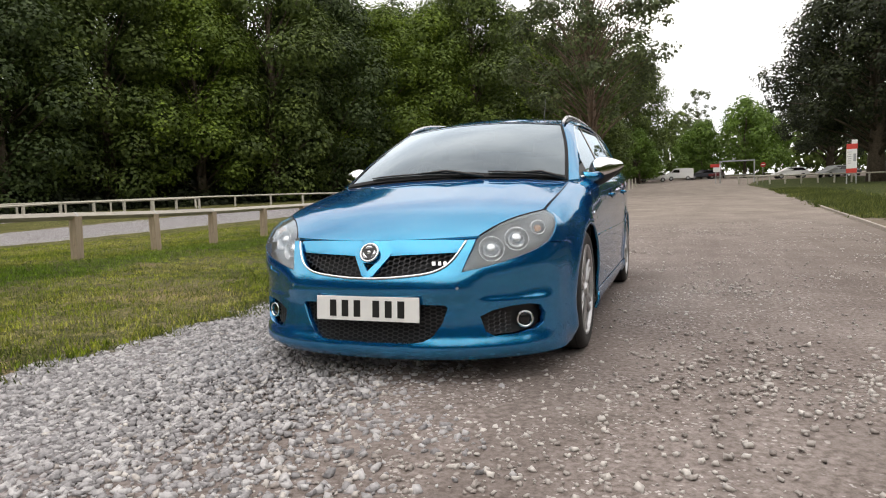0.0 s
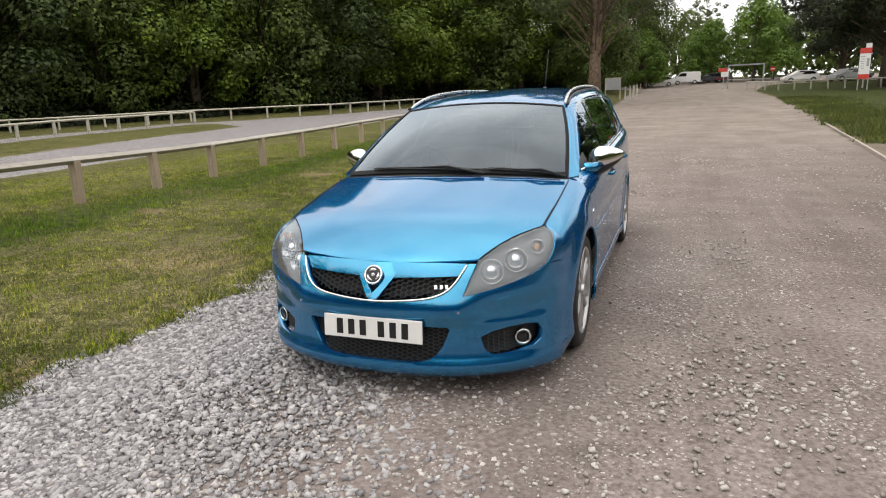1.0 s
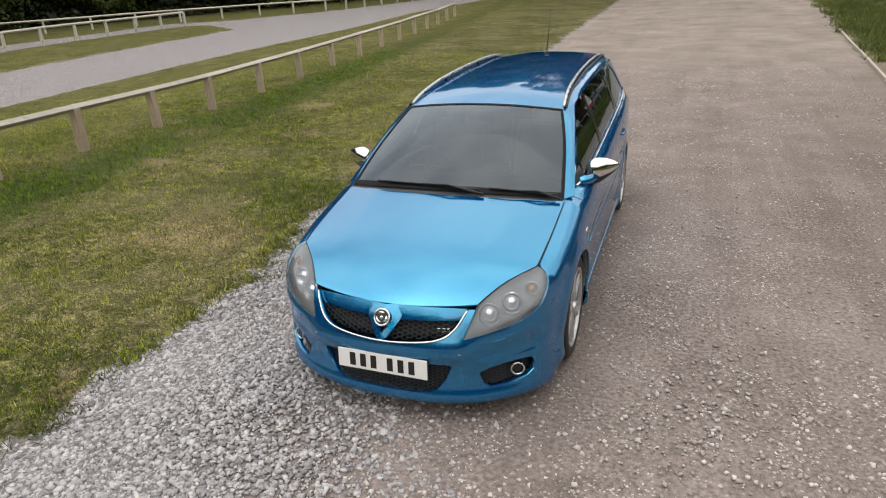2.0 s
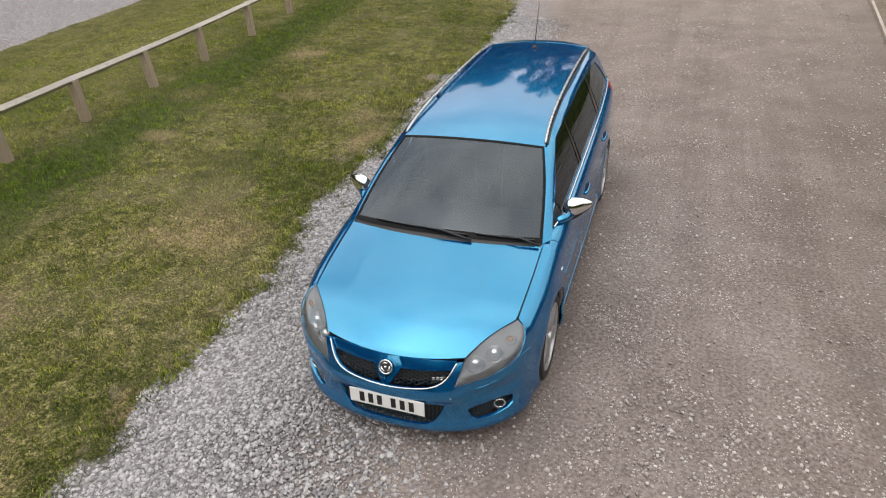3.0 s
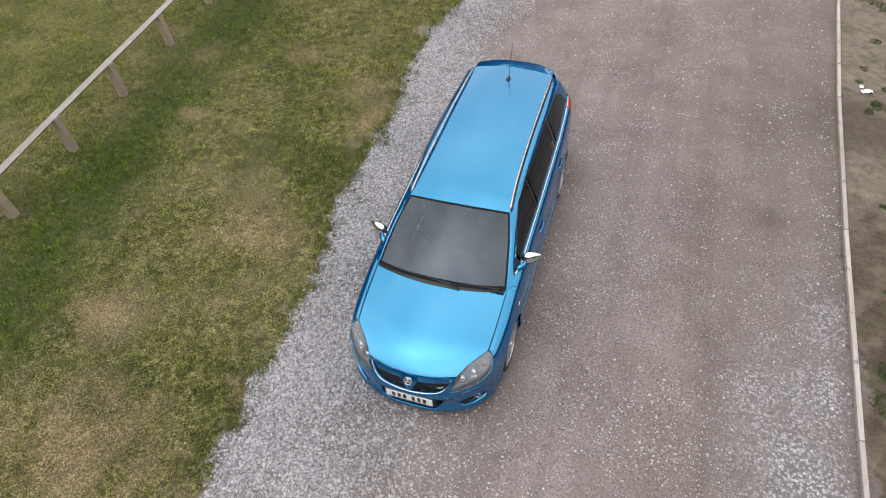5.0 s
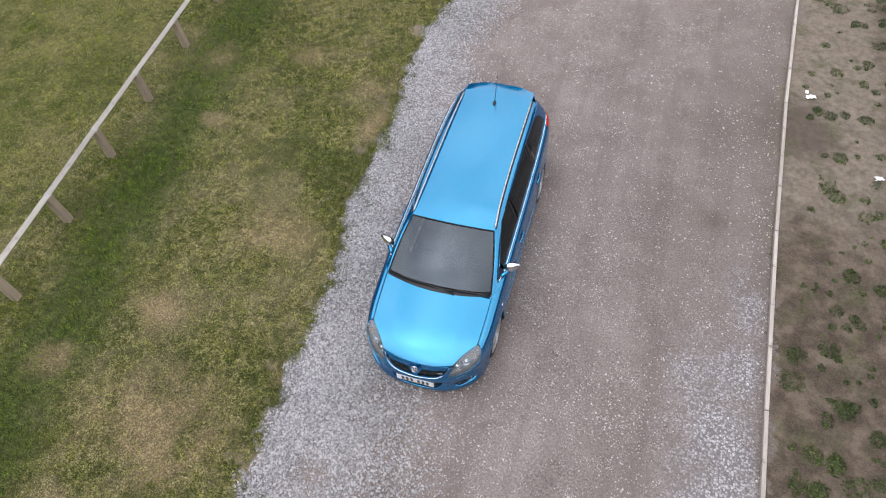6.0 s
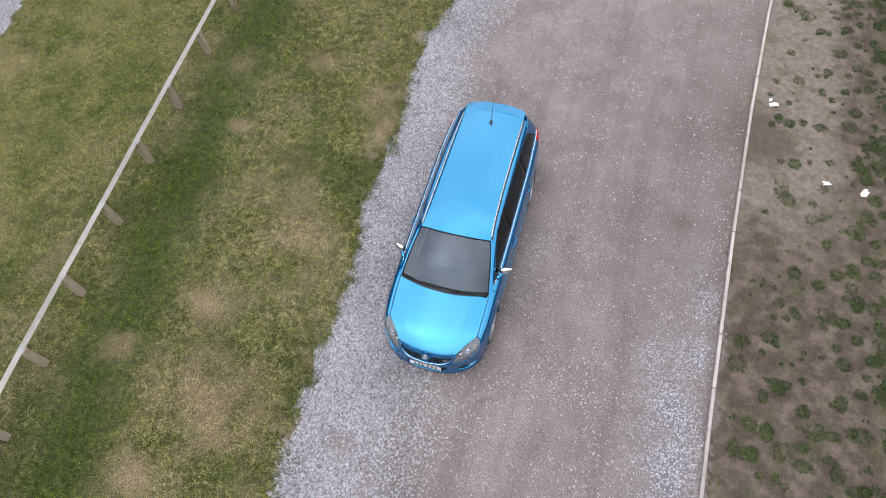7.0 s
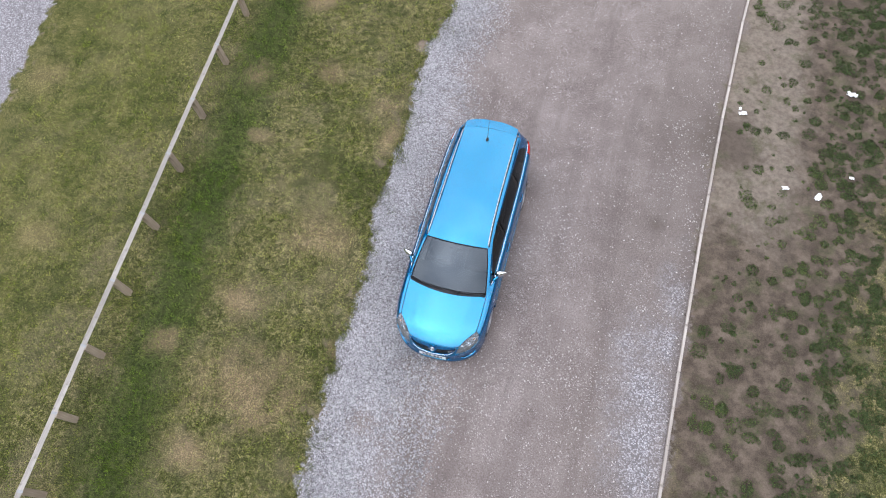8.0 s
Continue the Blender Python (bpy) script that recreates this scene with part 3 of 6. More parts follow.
# ---- trees ----
def crown_mesh(name, blobs, per, leaf, material, parent, droop=0.0):
    """Leaves gathered in uneven clumps around the given centres (x, y, z, radius)."""
    P, S, N = [], [], []
    for cx, cy, cz, r in blobs:
        n = int(per * (r ** 2))
        d = RNG.normal(size=(n, 3))
        d /= np.linalg.norm(d, axis=1)[:, None]
        rad = r * RNG.uniform(0.25, 1.0, n) ** 0.5 * (1 + 0.22 * np.sin(d[:, 0] * 6 + cx) * np.cos(d[:, 1] * 5 + cy))
        q = d * rad[:, None] * np.array((1, 1, 0.72))
        q[:, 2] -= droop * np.linalg.norm(q[:, :2], axis=1)
        P.append(q + np.array((cx, cy, cz)))
        S.append(RNG.uniform(0.6, 1.35, n) * leaf)
        N.append(d + np.array((0, 0, 0.55)) + RNG.normal(size=(n, 3)) * 0.26)
    P, S = np.concatenate(P), np.concatenate(S)
    base_v = np.array([(-0.62, -0.36, 0), (0.62, -0.36, 0.05), (0.05, 0.72, 0.0)])
    ob = cloud_of(name, base_v, np.array([(0, 1, 2)]), P, facing(np.concatenate(N)), S, material, "", "")
    ob.parent = parent
    return ob


def build_tree(name, label, height, spread, trunk_r, bare, blobs_n, blob_r, per, leaf, leaf_mat, bark, seed, top=1.0, airy=False):
    """A tapered trunk with limbs that carry clumps of leaves."""
    rnd = random.Random(seed)
    ob = thing(name, pose(0, 0, 0), label, "tree")
    axis_pts = [Vector((0, 0, -0.3))]
    for k in range(1, 7):
        axis_pts.append(Vector((rnd.uniform(-0.03, 0.03) * height * k / 6, rnd.uniform(-0.03, 0.03) * height * k / 6, height * 0.86 * k / 6)))
    bm = tube(axis_pts, [trunk_r * (1.35, 1.0, 0.85, 0.66, 0.45, 0.26, 0.10)[k] for k in range(7)], 10)
    blobs = []
    for i in range(blobs_n):
        f = (i + 0.5) / blobs_n
        z = height * (bare + (1 - bare) * (f ** 0.85))
        rise = (z / height - bare) / (1 - bare)
        prof = math.sin(math.pi * min(1, 0.16 + rise * 0.84)) ** 0.7 if not airy else 0.35 + 0.65 * math.sin(math.pi * (0.12 + 0.88 * rise))
        a = i * 2.39996 + rnd.uniform(-0.4, 0.4)
        R = spread * prof * rnd.uniform(0.55, 1.0)
        c = Vector((math.cos(a) * R, math.sin(a) * R, z + rnd.uniform(-0.04, 0.04) * height))
        blobs.append((c.x, c.y, c.z * top, blob_r * rnd.uniform(0.65, 1.25)))
        if i % 2 == 0 or airy:
            k = min(5.0, max(0.6, (z * 0.82) / (height * 0.86) * 6 - 0.8))
            s = axis_pts[int(k)].lerp(axis_pts[int(k) + 1], k - int(k))
            m = s.lerp(c, 0.5) + Vector((0, 0, 0.05 * height * rnd.uniform(0, 1)))
            r0 = trunk_r * (0.3 if not airy else 0.16) * (1 - 0.5 * f)
            tube([s, m, c], [r0, r0 * 0.6, r0 * 0.2], 5, bm)
    part("trunk", bm, bark, ob, smooth=True)
    crown_mesh("crown", blobs, per, leaf, leaf_mat, ob)
    return ob


def plant(src, x, y, turn, scale=1.0, stretch=1.0):
    ob = copy_thing(src, pose(x, y, float(ground_z(x, y)), 0, 0, turn))
    ob.scale = (scale, scale, scale * stretch)
    return ob


def build_woods():
    a = build_tree("tree", "tall broad-leaved tree in full dark green leaf", 19, 5.2, 0.38, 0.07, 60, 2.2, 140, 0.21, M_LEAF_SHADED, M_BARK, 1)
    b = build_tree("tree", "tall broad-leaved tree in full dark green leaf", 21, 5.6, 0.42, 0.06, 66, 2.2, 140, 0.21, M_LEAF_WOOD, M_BARK, 2)
    c = build_tree("tree", "oak in bright green leaf at the wood's edge", 17, 5.0, 0.40, 0.10, 58, 2.0, 165, 0.20, M_LEAF_OAK, M_BARK, 3)
    # woodland edge, near row then deeper rows
    spots = [(-47, 4), (-43, 11), (-43, 19), (-40, 25.5), (-38, 32), (-34.5, 37.5), (-31.5, 43), (-29, 48.5), (-27, 54), (-24, 60), (-20.5, 65), (-17, 71)]
    kinds = (a, b, a, a, b, c, b, a, c, c, b, c)
    rnd = random.Random(5)
    used = set()

    def put(kind, x, y, s):
        m = pose(x, y, float(ground_z(x, y)) - 0.2, 0, 0, rnd.uniform(0, 360))
        if kind in used:
            ob = copy_thing(kind, m)
        else:
            used.add(kind)
            ob = kind
            ob.matrix_world = m
        ob.scale = (s, s, s * rnd.uniform(0.92, 1.04))
    for (x, y), k in zip(spots, kinds):
        put(k, x, y, rnd.uniform(0.94, 1.06) * (1.12 if y > 40 else 1.0))
    for (x, y), k in zip(spots, kinds[::-1]):
        put(k, x - 6.5 + rnd.uniform(-1, 1), y + 5.5 + rnd.uniform(-1, 1), rnd.uniform(1.0, 1.18))
    for x, y in ((-12, 78), (-14, 88), (-8.5, 70), (-5, 96), (-8, 104), (-60, 2), (-58, 14), (-56, -12), (-50, -8)):
        put(b if y > 60 else a, x, y, rnd.uniform(0.8, 0.95))


build_woods()


def build_single_trees():
    ash = build_tree("tree", "tall open ash with a reddish bare trunk and airy crown", 20.5, 6.2, 0.40, 0.30, 150, 1.12, 120, 0.20, M_LEAF_ASH, M_BARK_PALE, 11, airy=True)
    ash.matrix_world = pose(-5.0, 45.5, float(ground_z(-5, 45.5)) - 0.1, 0, 0, 40)
    beech = build_tree("tree", "large dark beech with drooping outer branches", 20, 8.6, 0.62, 0.24, 125, 1.9, 125, 0.22, M_LEAF_BEECH, M_BARK, 12)
    beech.matrix_world = pose(17.6, 63.5, float(ground_z(17.6, 63.5)) - 0.1, 0, 0, 10)
    plant(beech, 30, 66, 140, 0.95)
    plant(beech, 24, 78, 250, 0.9)
    plant(beech, 19.5, 92, 30, 0.72)
    small = build_tree("tree", "young tree in fresh light green leaf", 7.5, 3.0, 0.14, 0.12, 34, 1.15, 130, 0.22, M_LEAF_LIGHT, M_BARK, 13)
    small.matrix_world = pose(2.6, 110, float(ground_z(2.6, 110)) - 0.1)
    plant(small, -4.2, 91, 60, 0.95)
    plant(small, -7.4, 84, 160, 0.85)
    plant(small, 4.4, 107, 260, 1.15)
    plant(small, 5.5, 112, 200, 0.9)
    plant(small, 10.5, 104, 20, 1.5)
    plant(small, 13.5, 108, 90, 1.35)
    thin = build_tree("tree", "slender open-crowned young tree", 15.5, 2.6, 0.14, 0.5, 26, 0.7, 140, 0.24, M_LEAF_ASH, M_BARK, 14, airy=True)
    thin.matrix_world = pose(4.2, 116, float(ground_z(4.2, 116)) - 0.1)


build_single_trees()


def build_far_woods():
    """The wood behind everything, all round, as one mass of leaves."""
    P, S, N = [], [], []
    rnd = random.Random(9)
    for i in range(150):
        az = radians(-180 + 360 * i / 150 + rnd.uniform(-1, 1))
        d = rnd.uniform(118, 150) if abs(math.degrees(az)) < 25 else rnd.uniform(80, 105)
        if math.degrees(az) > 25 or math.degrees(az) < -90:
            d = rnd.uniform(45, 70)
        h = rnd.uniform(9, 14) if abs(math.degrees(az)) < 14 else rnd.uniform(14, 20)
        # behind the camera, unseen: brought nearer and raised to darken the car's reflections
        if abs(math.degrees(az)) > 110:
            d, h = rnd.uniform(36, 58), rnd.uniform(17, 23)
        cx, cy = d * math.sin(az), d * math.cos(az)
        n = 1100
        q = RNG.normal(size=(n, 3))
        q /= np.linalg.norm(q, axis=1)[:, None]
        q = q * (RNG.uniform(0.5, 1, n) ** 0.5)[:, None] * np.array((5.5, 5.5, h / 2)) * (1 + 0.25 * np.sin(q[:, :1] * 9 + i) * np.cos(q[:, 2:] * 7))
        P.append(q + np.array((cx, cy, float(ground_z(cx, cy)) + h * 0.45)))
        S.append(RNG.uniform(0.5, 1.1, n))
        N.append(q / np.array((5.5, 5.5, h / 2)) + np.array((0, 0, 0.4)) + RNG.normal(size=(n, 3)) * 0.4)
    P, S = np.concatenate(P), np.concatenate(S)
    base_v = np.array([(-0.5, 0, 0), (0, -0.45, 0.06), (0.5, 0, 0), (0, 0.45, 0.06)])
    cloud_of("far_woods", base_v, np.array([(0, 1, 2, 3)]), P, facing(np.concatenate(N)), S, M_LEAF_WOOD, "dense dark green wood all round, unseen behind the camera", "wood")


build_far_woods()


def build_undergrowth():
    """Bramble and saplings along the foot of the wood."""
    P, S, N = [], [], []
    rnd = random.Random(31)
    line_x, line_y = (-52, -46, -42, -38, -33, -29.5, -26, -22, -18, -13.5, -9), (-12, 4, 16, 28, 38, 46, 54, 62, 70, 80, 92)
    for i in range(330):
        y = -12 + 104 * (i % 110) / 110 + rnd.uniform(-0.5, 0.5)
        row = i // 110
        x = float(np.interp(y, line_y, line_x)) - 2.6 * row + rnd.uniform(-1.2, 1.2)
        r = rnd.uniform(0.9, 1.7) + 0.5 * row
        n = int(95 * r * r)
        d = RNG.normal(size=(n, 3))
        d /= np.linalg.norm(d, axis=1)[:, None]
        d[:, 2] = np.abs(d[:, 2])
        q = d * (r * RNG.uniform(0.4, 1.0, n) ** 0.5)[:, None] * np.array((1, 1, 1.2 + 0.5 * row))
        P.append(q + np.array((x, y, float(ground_z(x, y)) - 0.1)))
        S.append(RNG.uniform(0.2, 0.42, n))
        N.append(d + np.array((0, 0, 0.4)) + RNG.normal(size=(n, 3)) * 0.4)
    P, S = np.concatenate(P), np.concatenate(S)
    base_v = np.array([(-0.5, 0, 0), (0, -0.45, 0.06), (0.5, 0, 0), (0, 0.45, 0.06)])
    # the beech leaf's dark colour carries the shade beneath the crowns
    cloud_of("undergrowth", base_v, np.array([(0, 1, 2, 3)]), P, facing(np.concatenate(N)), S, M_LEAF_BEECH, "bramble undergrowth along the foot of the wood, darkened as in shade", "undergrowth")


build_undergrowth()


# ---- loose stone, turf and weeds ----
CUBE_V = np.array([(x, y, z) for x in (-1, 1) for y in (-1, 1) for z in (-1, 1)], float)
CUBE_F = np.array([(0, 1, 3), (0, 3, 2), (4, 6, 7), (4, 7, 5), (0, 4, 5), (0, 5, 1), (2, 3, 7), (2, 7, 6), (0, 2, 6), (0, 6, 4), (1, 5, 7), (1, 7, 3)])


def scatter(n, x0, x1, y0, y1, keep):
    """Random places in a rectangle, thinned by keep(x, y) in 0..1."""
    x, y = RNG.uniform(x0, x1, n), RNG.uniform(y0, y1, n)
    ok = RNG.uniform(0, 1, n) < keep(x, y)
    return x[ok], y[ok]


def patchy(x, y, s, seed):
    return np.array([noise.noise((a * s, b * s, seed)) for a, b in zip(x, y)]) * 0.5 + 0.5


def stones(name, x, y, lo, hi, material, label):
    n = len(x)
    r = lo + (hi - lo) * RNG.uniform(0, 1, n) ** 2.2
    sizes = r[:, None] * np.stack([RNG.uniform(0.75, 1.35, n), RNG.uniform(0.7, 1.1, n), RNG.uniform(0.45, 0.8, n)], -1)
    z = ground_z(x, y) + r * 0.16
    rough = CUBE_V[None] * RNG.uniform(0.30, 1.0, (n, 8, 3)) * 0.92
    cloud_of(name, rough, CUBE_F, np.stack([x, y, z], -1), spins(n, 0.5), sizes, material, label, "gravel")


def chips_keep(x, y):
    e = x - verge_x(y) + (patchy(x, y, 2.0, 3) - 0.5) * 0.5
    bare = np.exp(-((x + 1.0) / 0.35) ** 2 - ((y + 1.5) / 0.3) ** 2)
    return ((e > 0.0) + 0.05 * ((e <= 0) & (e > -0.5))) * np.clip((chips_reach(y) * 1.15 - e) / 1.5, 0.0, 1) * (1 - 0.8 * bare) * np.clip((y + 8) / 3, 0, 1)


cx_, cy_ = scatter(250000, -2.6, 1.0, -7.5, 12.0, chips_keep)
stones("loose_chippings", cx_, cy_, 0.008, 0.025, M_CHIP, "loose pale grey limestone chippings along the verge")


def road_keep(x, y):
    patch = np.clip((patchy(x, y, 0.9, 11) - 0.42) * 3.0, 0.12, 1)
    gap = kerb_x(y) - x
    drift = 0.5 * np.clip(1 - gap / 0.8, 0, 1) * (gap > 0.05) * np.clip(0.4 + (patchy(x, y, 0.6, 5) - 0.45) * 4, 0.1, 1)
    by_nose = np.clip(1.25 - np.hypot((x - 0.3) / 1.5, (y + 0.6) / 1.1), 0, 1)
    lone = np.clip(1.0 - np.hypot((x - 2.0) / 1.6, (y - 0.6) / 2.2), 0, 1) * 0.5
    return (x > verge_x(y) + 0.2) * np.clip(np.maximum(np.maximum(drift, patch * np.clip(0.75 - np.abs(y) / 16, 0.25, 1)), np.maximum(by_nose, lone * patch * 2)), 0, 1)


rx_, ry_ = scatter(95000, -1.6, 4.5, -7, 14, road_keep)
stones("road_stones", rx_, ry_, 0.005, 0.019, M_ROADSTONE, "scattered pale stones trodden into the road")


def build_turf():
    def keep(x, y):
        e = verge_x(y) - x + (patchy(x, y, 1.3, 8) - 0.5) * 0.55
        return (e > 0.0) * np.clip(1.1 - np.hypot(x + 2, y) / 22, 0.30, 1) * np.clip((patchy(x, y, 4.5, 6) - 0.28) * 2.6, 0.15, 1)
    x, y = scatter(700000, -11.5, -1.4, -5, 17, keep)
    spots = np.max([1 - np.hypot((x - px) / rx, (y - py) / ry) for px, py, rx, ry in DRY_SPOTS], axis=0)
    ok = RNG.uniform(0, 1, len(x)) > np.clip(spots * 1.1, 0, 0.55)
    x, y = x[ok], y[ok]
    n = len(x)
    base_v = np.array([(-0.5, 0, 0), (0.5, 0, 0), (0.12, 0.35, 1.0)])
    h = RNG.uniform(0.018, 0.062, n) * (0.75 + 0.6 * patchy(x, y, 0.7, 2)) * (1 + 0.5 * np.clip(1 - np.abs(x + 5.62 + 0.13 * y), 0, 1))
    sizes = np.stack([RNG.uniform(0.006, 0.012, n), h, h], -1)
    cloud_of("turf", base_v, np.array([(0, 1, 2)]), np.stack([x, y, ground_z(x, y) + 0.02], -1), spins(n, 0.45), sizes, M_BLADE, "short patchy turf with straw-coloured dry patches", "grass")


build_turf()


def build_tufts():
    """Taller tufts: along the ragged edge of the turf and dotted over it."""
    rnd = random.Random(77)
    P, H, W = [], [], []
    for i in range(13000):
        y = rnd.uniform(-5, 13)
        edge = float(verge_x(y))
        if i % 5 == 0:
            if rnd.random() > 0.30 + 0.35 * noise.noise((y * 1.3, 3.0, 7.0)):
                continue
            x = edge + rnd.gauss(-0.20, 0.15)
        else:
            x = edge - 0.3 - 6.5 * rnd.random()
            if noise.noise((x * 0.8, y * 0.8, 4.0)) < rnd.uniform(-0.35, 0.3):
                continue
        n = rnd.randint(26, 60)
        r = rnd.uniform(0.03, 0.09)
        q = RNG.normal(size=(n, 2)) * r
        P.append(np.stack([x + q[:, 0], y + q[:, 1], np.full(n, float(ground_z(x, y)) + 0.012)], -1))
        H.append(RNG.uniform(0.018, 0.048, n) * (0.7 + r * 6))
        W.append(RNG.uniform(0.005, 0.011, n))
    for i in range(2600):
        y = rnd.uniform(14.5, 48)
        x = float(kerb_x(y)) + rnd.uniform(0.05 if y < 21 else -0.25, 1.0) + abs(rnd.gauss(0, 1.2))
        n = rnd.randint(10, 22)
        q = RNG.normal(size=(n, 2)) * 0.09
        P.append(np.stack([x + q[:, 0], y + q[:, 1], np.full(n, float(ground_z(x, y)))], -1))
        H.append(RNG.uniform(0.06, 0.20, n))
        W.append(RNG.uniform(0.015, 0.035, n))
    P, H, W = np.concatenate(P), np.concatenate(H), np.concatenate(W)
    base_v = np.array([(-0.5, 0, 0), (0.5, 0, 0), (0.12, 0.6, 1.0)])
    cloud_of("grass_tufts", base_v, np.array([(0, 1, 2)]), P, spins(len(P), 0.75), np.stack([W, H, H], -1), M_TUFT, "darker green grass tufts along the turf's ragged edge", "grass")


build_tufts()


def build_weeds():
    """Round low clumps on the bare soil, closing up into a green cover further out."""
    P, T, N = [], [], []
    rnd = random.Random(21)
    for i in range(5600):
        y = rnd.uniform(-8.0, 17.0)
        off = 0.2 + 5.2 * rnd.random() ** 0.7
        x = float(kerb_x(y)) + off
        thin = 0.42 if off < 2.2 else 0.75
        if off < 1.9 and y > 3.5:
            thin = 0.34
        if rnd.random() > thin + 0.55 * noise.noise((x * 0.7, y * 0.55, 9.0)):
            continue
        s = 0.030 + 0.100 * rnd.random() ** 1.7
        n = int(13000 * s * s) + 10
        d = RNG.normal(size=(n, 3))
        d /= np.linalg.norm(d, axis=1)[:, None]
        d[:, 2] = np.abs(d[:, 2])
        q = d * (s * RNG.uniform(0.3, 1.0, n) ** 0.5)[:, None] * np.array((1.25 * rnd.uniform(0.8, 1.3), 1.25 * rnd.uniform(0.8, 1.3), 0.5))
        P.append(q + np.array((x, y, float(ground_z(x, y)) + 0.02)))
        T.append(RNG.uniform(0.018, 0.038, n))
        N.append(d + np.array((0, 0, 0.5)) + RNG.normal(size=(n, 3)) * 0.45)
    P, T = np.concatenate(P), np.concatenate(T)
    base_v = np.array([(-0.5, 0, 0), (0, -0.32, 0.05), (0.5, 0, 0), (0, 0.32, 0.05)])
    cloud_of("weeds", base_v, np.array([(0, 1, 2, 3)]), P, facing(np.concatenate(N)), T, M_WEED, "low dark green weeds in clumps on bare soil", "weeds")


build_weeds()


# ---- the estate car ----
def paint_material():
    """Cyan metal flake over a deep blue ground coat, under clear lacquer."""
    a = Mat("blue_metallic_paint")
    n = a.noise(900.0, 2.0, 0.5)
    dust = a.noise(5.0, 5.0, 0.6)
    a.put(Base_Color=a.ramp(n, (0.3, (0.000, 0.272, 0.450)), (0.7, (0.004, 0.402, 0.630))), Metallic=1.0, Coat_Weight=1.0, Coat_Roughness=0.012, Coat_IOR=1.68)
    a.put(Roughness=a.calc("ADD", a.calc("MULTIPLY", dust, 0.05), 0.19), Specular_Tint=(0.0, 0.50, 0.66))
    under = a.node("ShaderNodeBsdfPrincipled", Base_Color=(0.0, 0.044, 0.235, 1), Roughness=0.5, Specular_IOR_Level=0.0, Coat_Weight=1.0, Coat_Roughness=0.012, Coat_IOR=1.68)
    mx = a.node("ShaderNodeMixShader", Fac=0.40)
    a.link(a.b.outputs["BSDF"], mx.inputs[1])
    a.link(under.outputs["BSDF"], mx.inputs[2])
    a.link(mx.outputs["Shader"], a.t.nodes["Material Output"].inputs["Surface"])
    return a.m


def glass_material(name, tint, gloss_rough=0.01, gloss=1.85):
    """Thin glass: light passes tinted, and reflects more at a glancing angle."""
    a = Mat(name)
    nodes = a.t.nodes
    nodes.remove(a.b)
    tr = a.node("ShaderNodeBsdfTransparent", Color=(*tint, 1))
    gl = a.node("ShaderNodeBsdfGlossy", Color=(0.78, 0.90, 1.0, 1), Roughness=gloss_rough)
    fr = a.node("ShaderNodeFresnel", IOR=1.47)
    mx = a.node("ShaderNodeMixShader")
    f = a.calc("MULTIPLY", fr.outputs["Fac"], gloss, True)
    a.link(f, mx.inputs["Fac"])
    a.link(tr.outputs["BSDF"], mx.inputs[1])
    a.link(gl.outputs["BSDF"], mx.inputs[2])
    a.link(mx.outputs["Shader"], nodes["Material Output"].inputs["Surface"])
    return a.m


def haze(m, amount):
    """Weathered plastic, with the sky's pale reflection put in: a little white scatter over clear glass."""
    t = m.node_tree
    out = t.nodes["Material Output"]
    old = out.inputs["Surface"].links[0].from_socket
    d = t.nodes.new("ShaderNodeBsdfDiffuse")
    d.inputs["Color"].default_value = (0.75, 0.75, 0.73, 1)
    x = t.nodes.new("ShaderNodeMixShader")
    x.inputs["Fac"].default_value = amount
    t.links.new(old, x.inputs[1])
    t.links.new(d.outputs["BSDF"], x.inputs[2])
    t.links.new(x.outputs["Shader"], out.inputs["Surface"])
    return m


M_PAINT = paint_material()
M_SCREEN = glass_material("windscreen_glass", (0.17, 0.20, 0.22), 0.01, 2.1)
M_TINT = glass_material("tinted_glass", (0.10, 0.10, 0.10), 0.01, 1.15)
M_LENS = haze(glass_material("lamp_lens", (0.90, 0.91, 0.92), 0.03, 1.7), 0.08)
M_CHROME = plain("chrome", (0.80, 0.80, 0.80), 0.07, metal=1.0, vary=0.03)
M_SATIN = plain("satin_silver", (0.55, 0.55, 0.56), 0.28, metal=0.9, vary=0.05)
M_ALLOY = plain("alloy_wheel_silver", (0.48, 0.48, 0.49), 0.32, metal=0.75, vary=0.12, scale=25)
M_BLACK = plain("black_plastic", (0.016, 0.016, 0.017), 0.45, vary=0.25, scale=60)
M_RUBBER = plain("tyre_rubber", (0.022, 0.021, 0.021), 0.75, vary=0.4, scale=30, bump=0.15)
M_MESH = plain("grille_mesh_black", (0.028, 0.028, 0.030), 0.32, vary=0.2, scale=60)
# near-black inner parts; also the painted shade of tread grooves and handle recesses
M_VOID = plain("dark_inner_and_hollow", (0.012, 0.012, 0.013), 0.8, vary=0.3)
# black of the screen border, also used as shade in the bonnet's shut lines
M_BORDER_AND_GAP = plain("black_border_and_gap", (0.010, 0.010, 0.011), 0.6, vary=0.2, Specular_IOR_Level=0.12)
M_FRIT = plain("black_glass_border", (0.012, 0.012, 0.013), 0.12, vary=0.1)
M_TRIM = plain("dark_cabin_trim", (0.030, 0.030, 0.032), 0.7, vary=0.25, scale=20)
M_SEAT = plain("dark_seat_leather", (0.035, 0.035, 0.038), 0.5, vary=0.25, scale=15)
M_HOUSING = plain("grey_lamp_housing", (0.12, 0.12, 0.125), 0.35, metal=0.5, vary=0.15)
M_AMBER = plain("amber_lens", (0.55, 0.25, 0.08), 0.2)
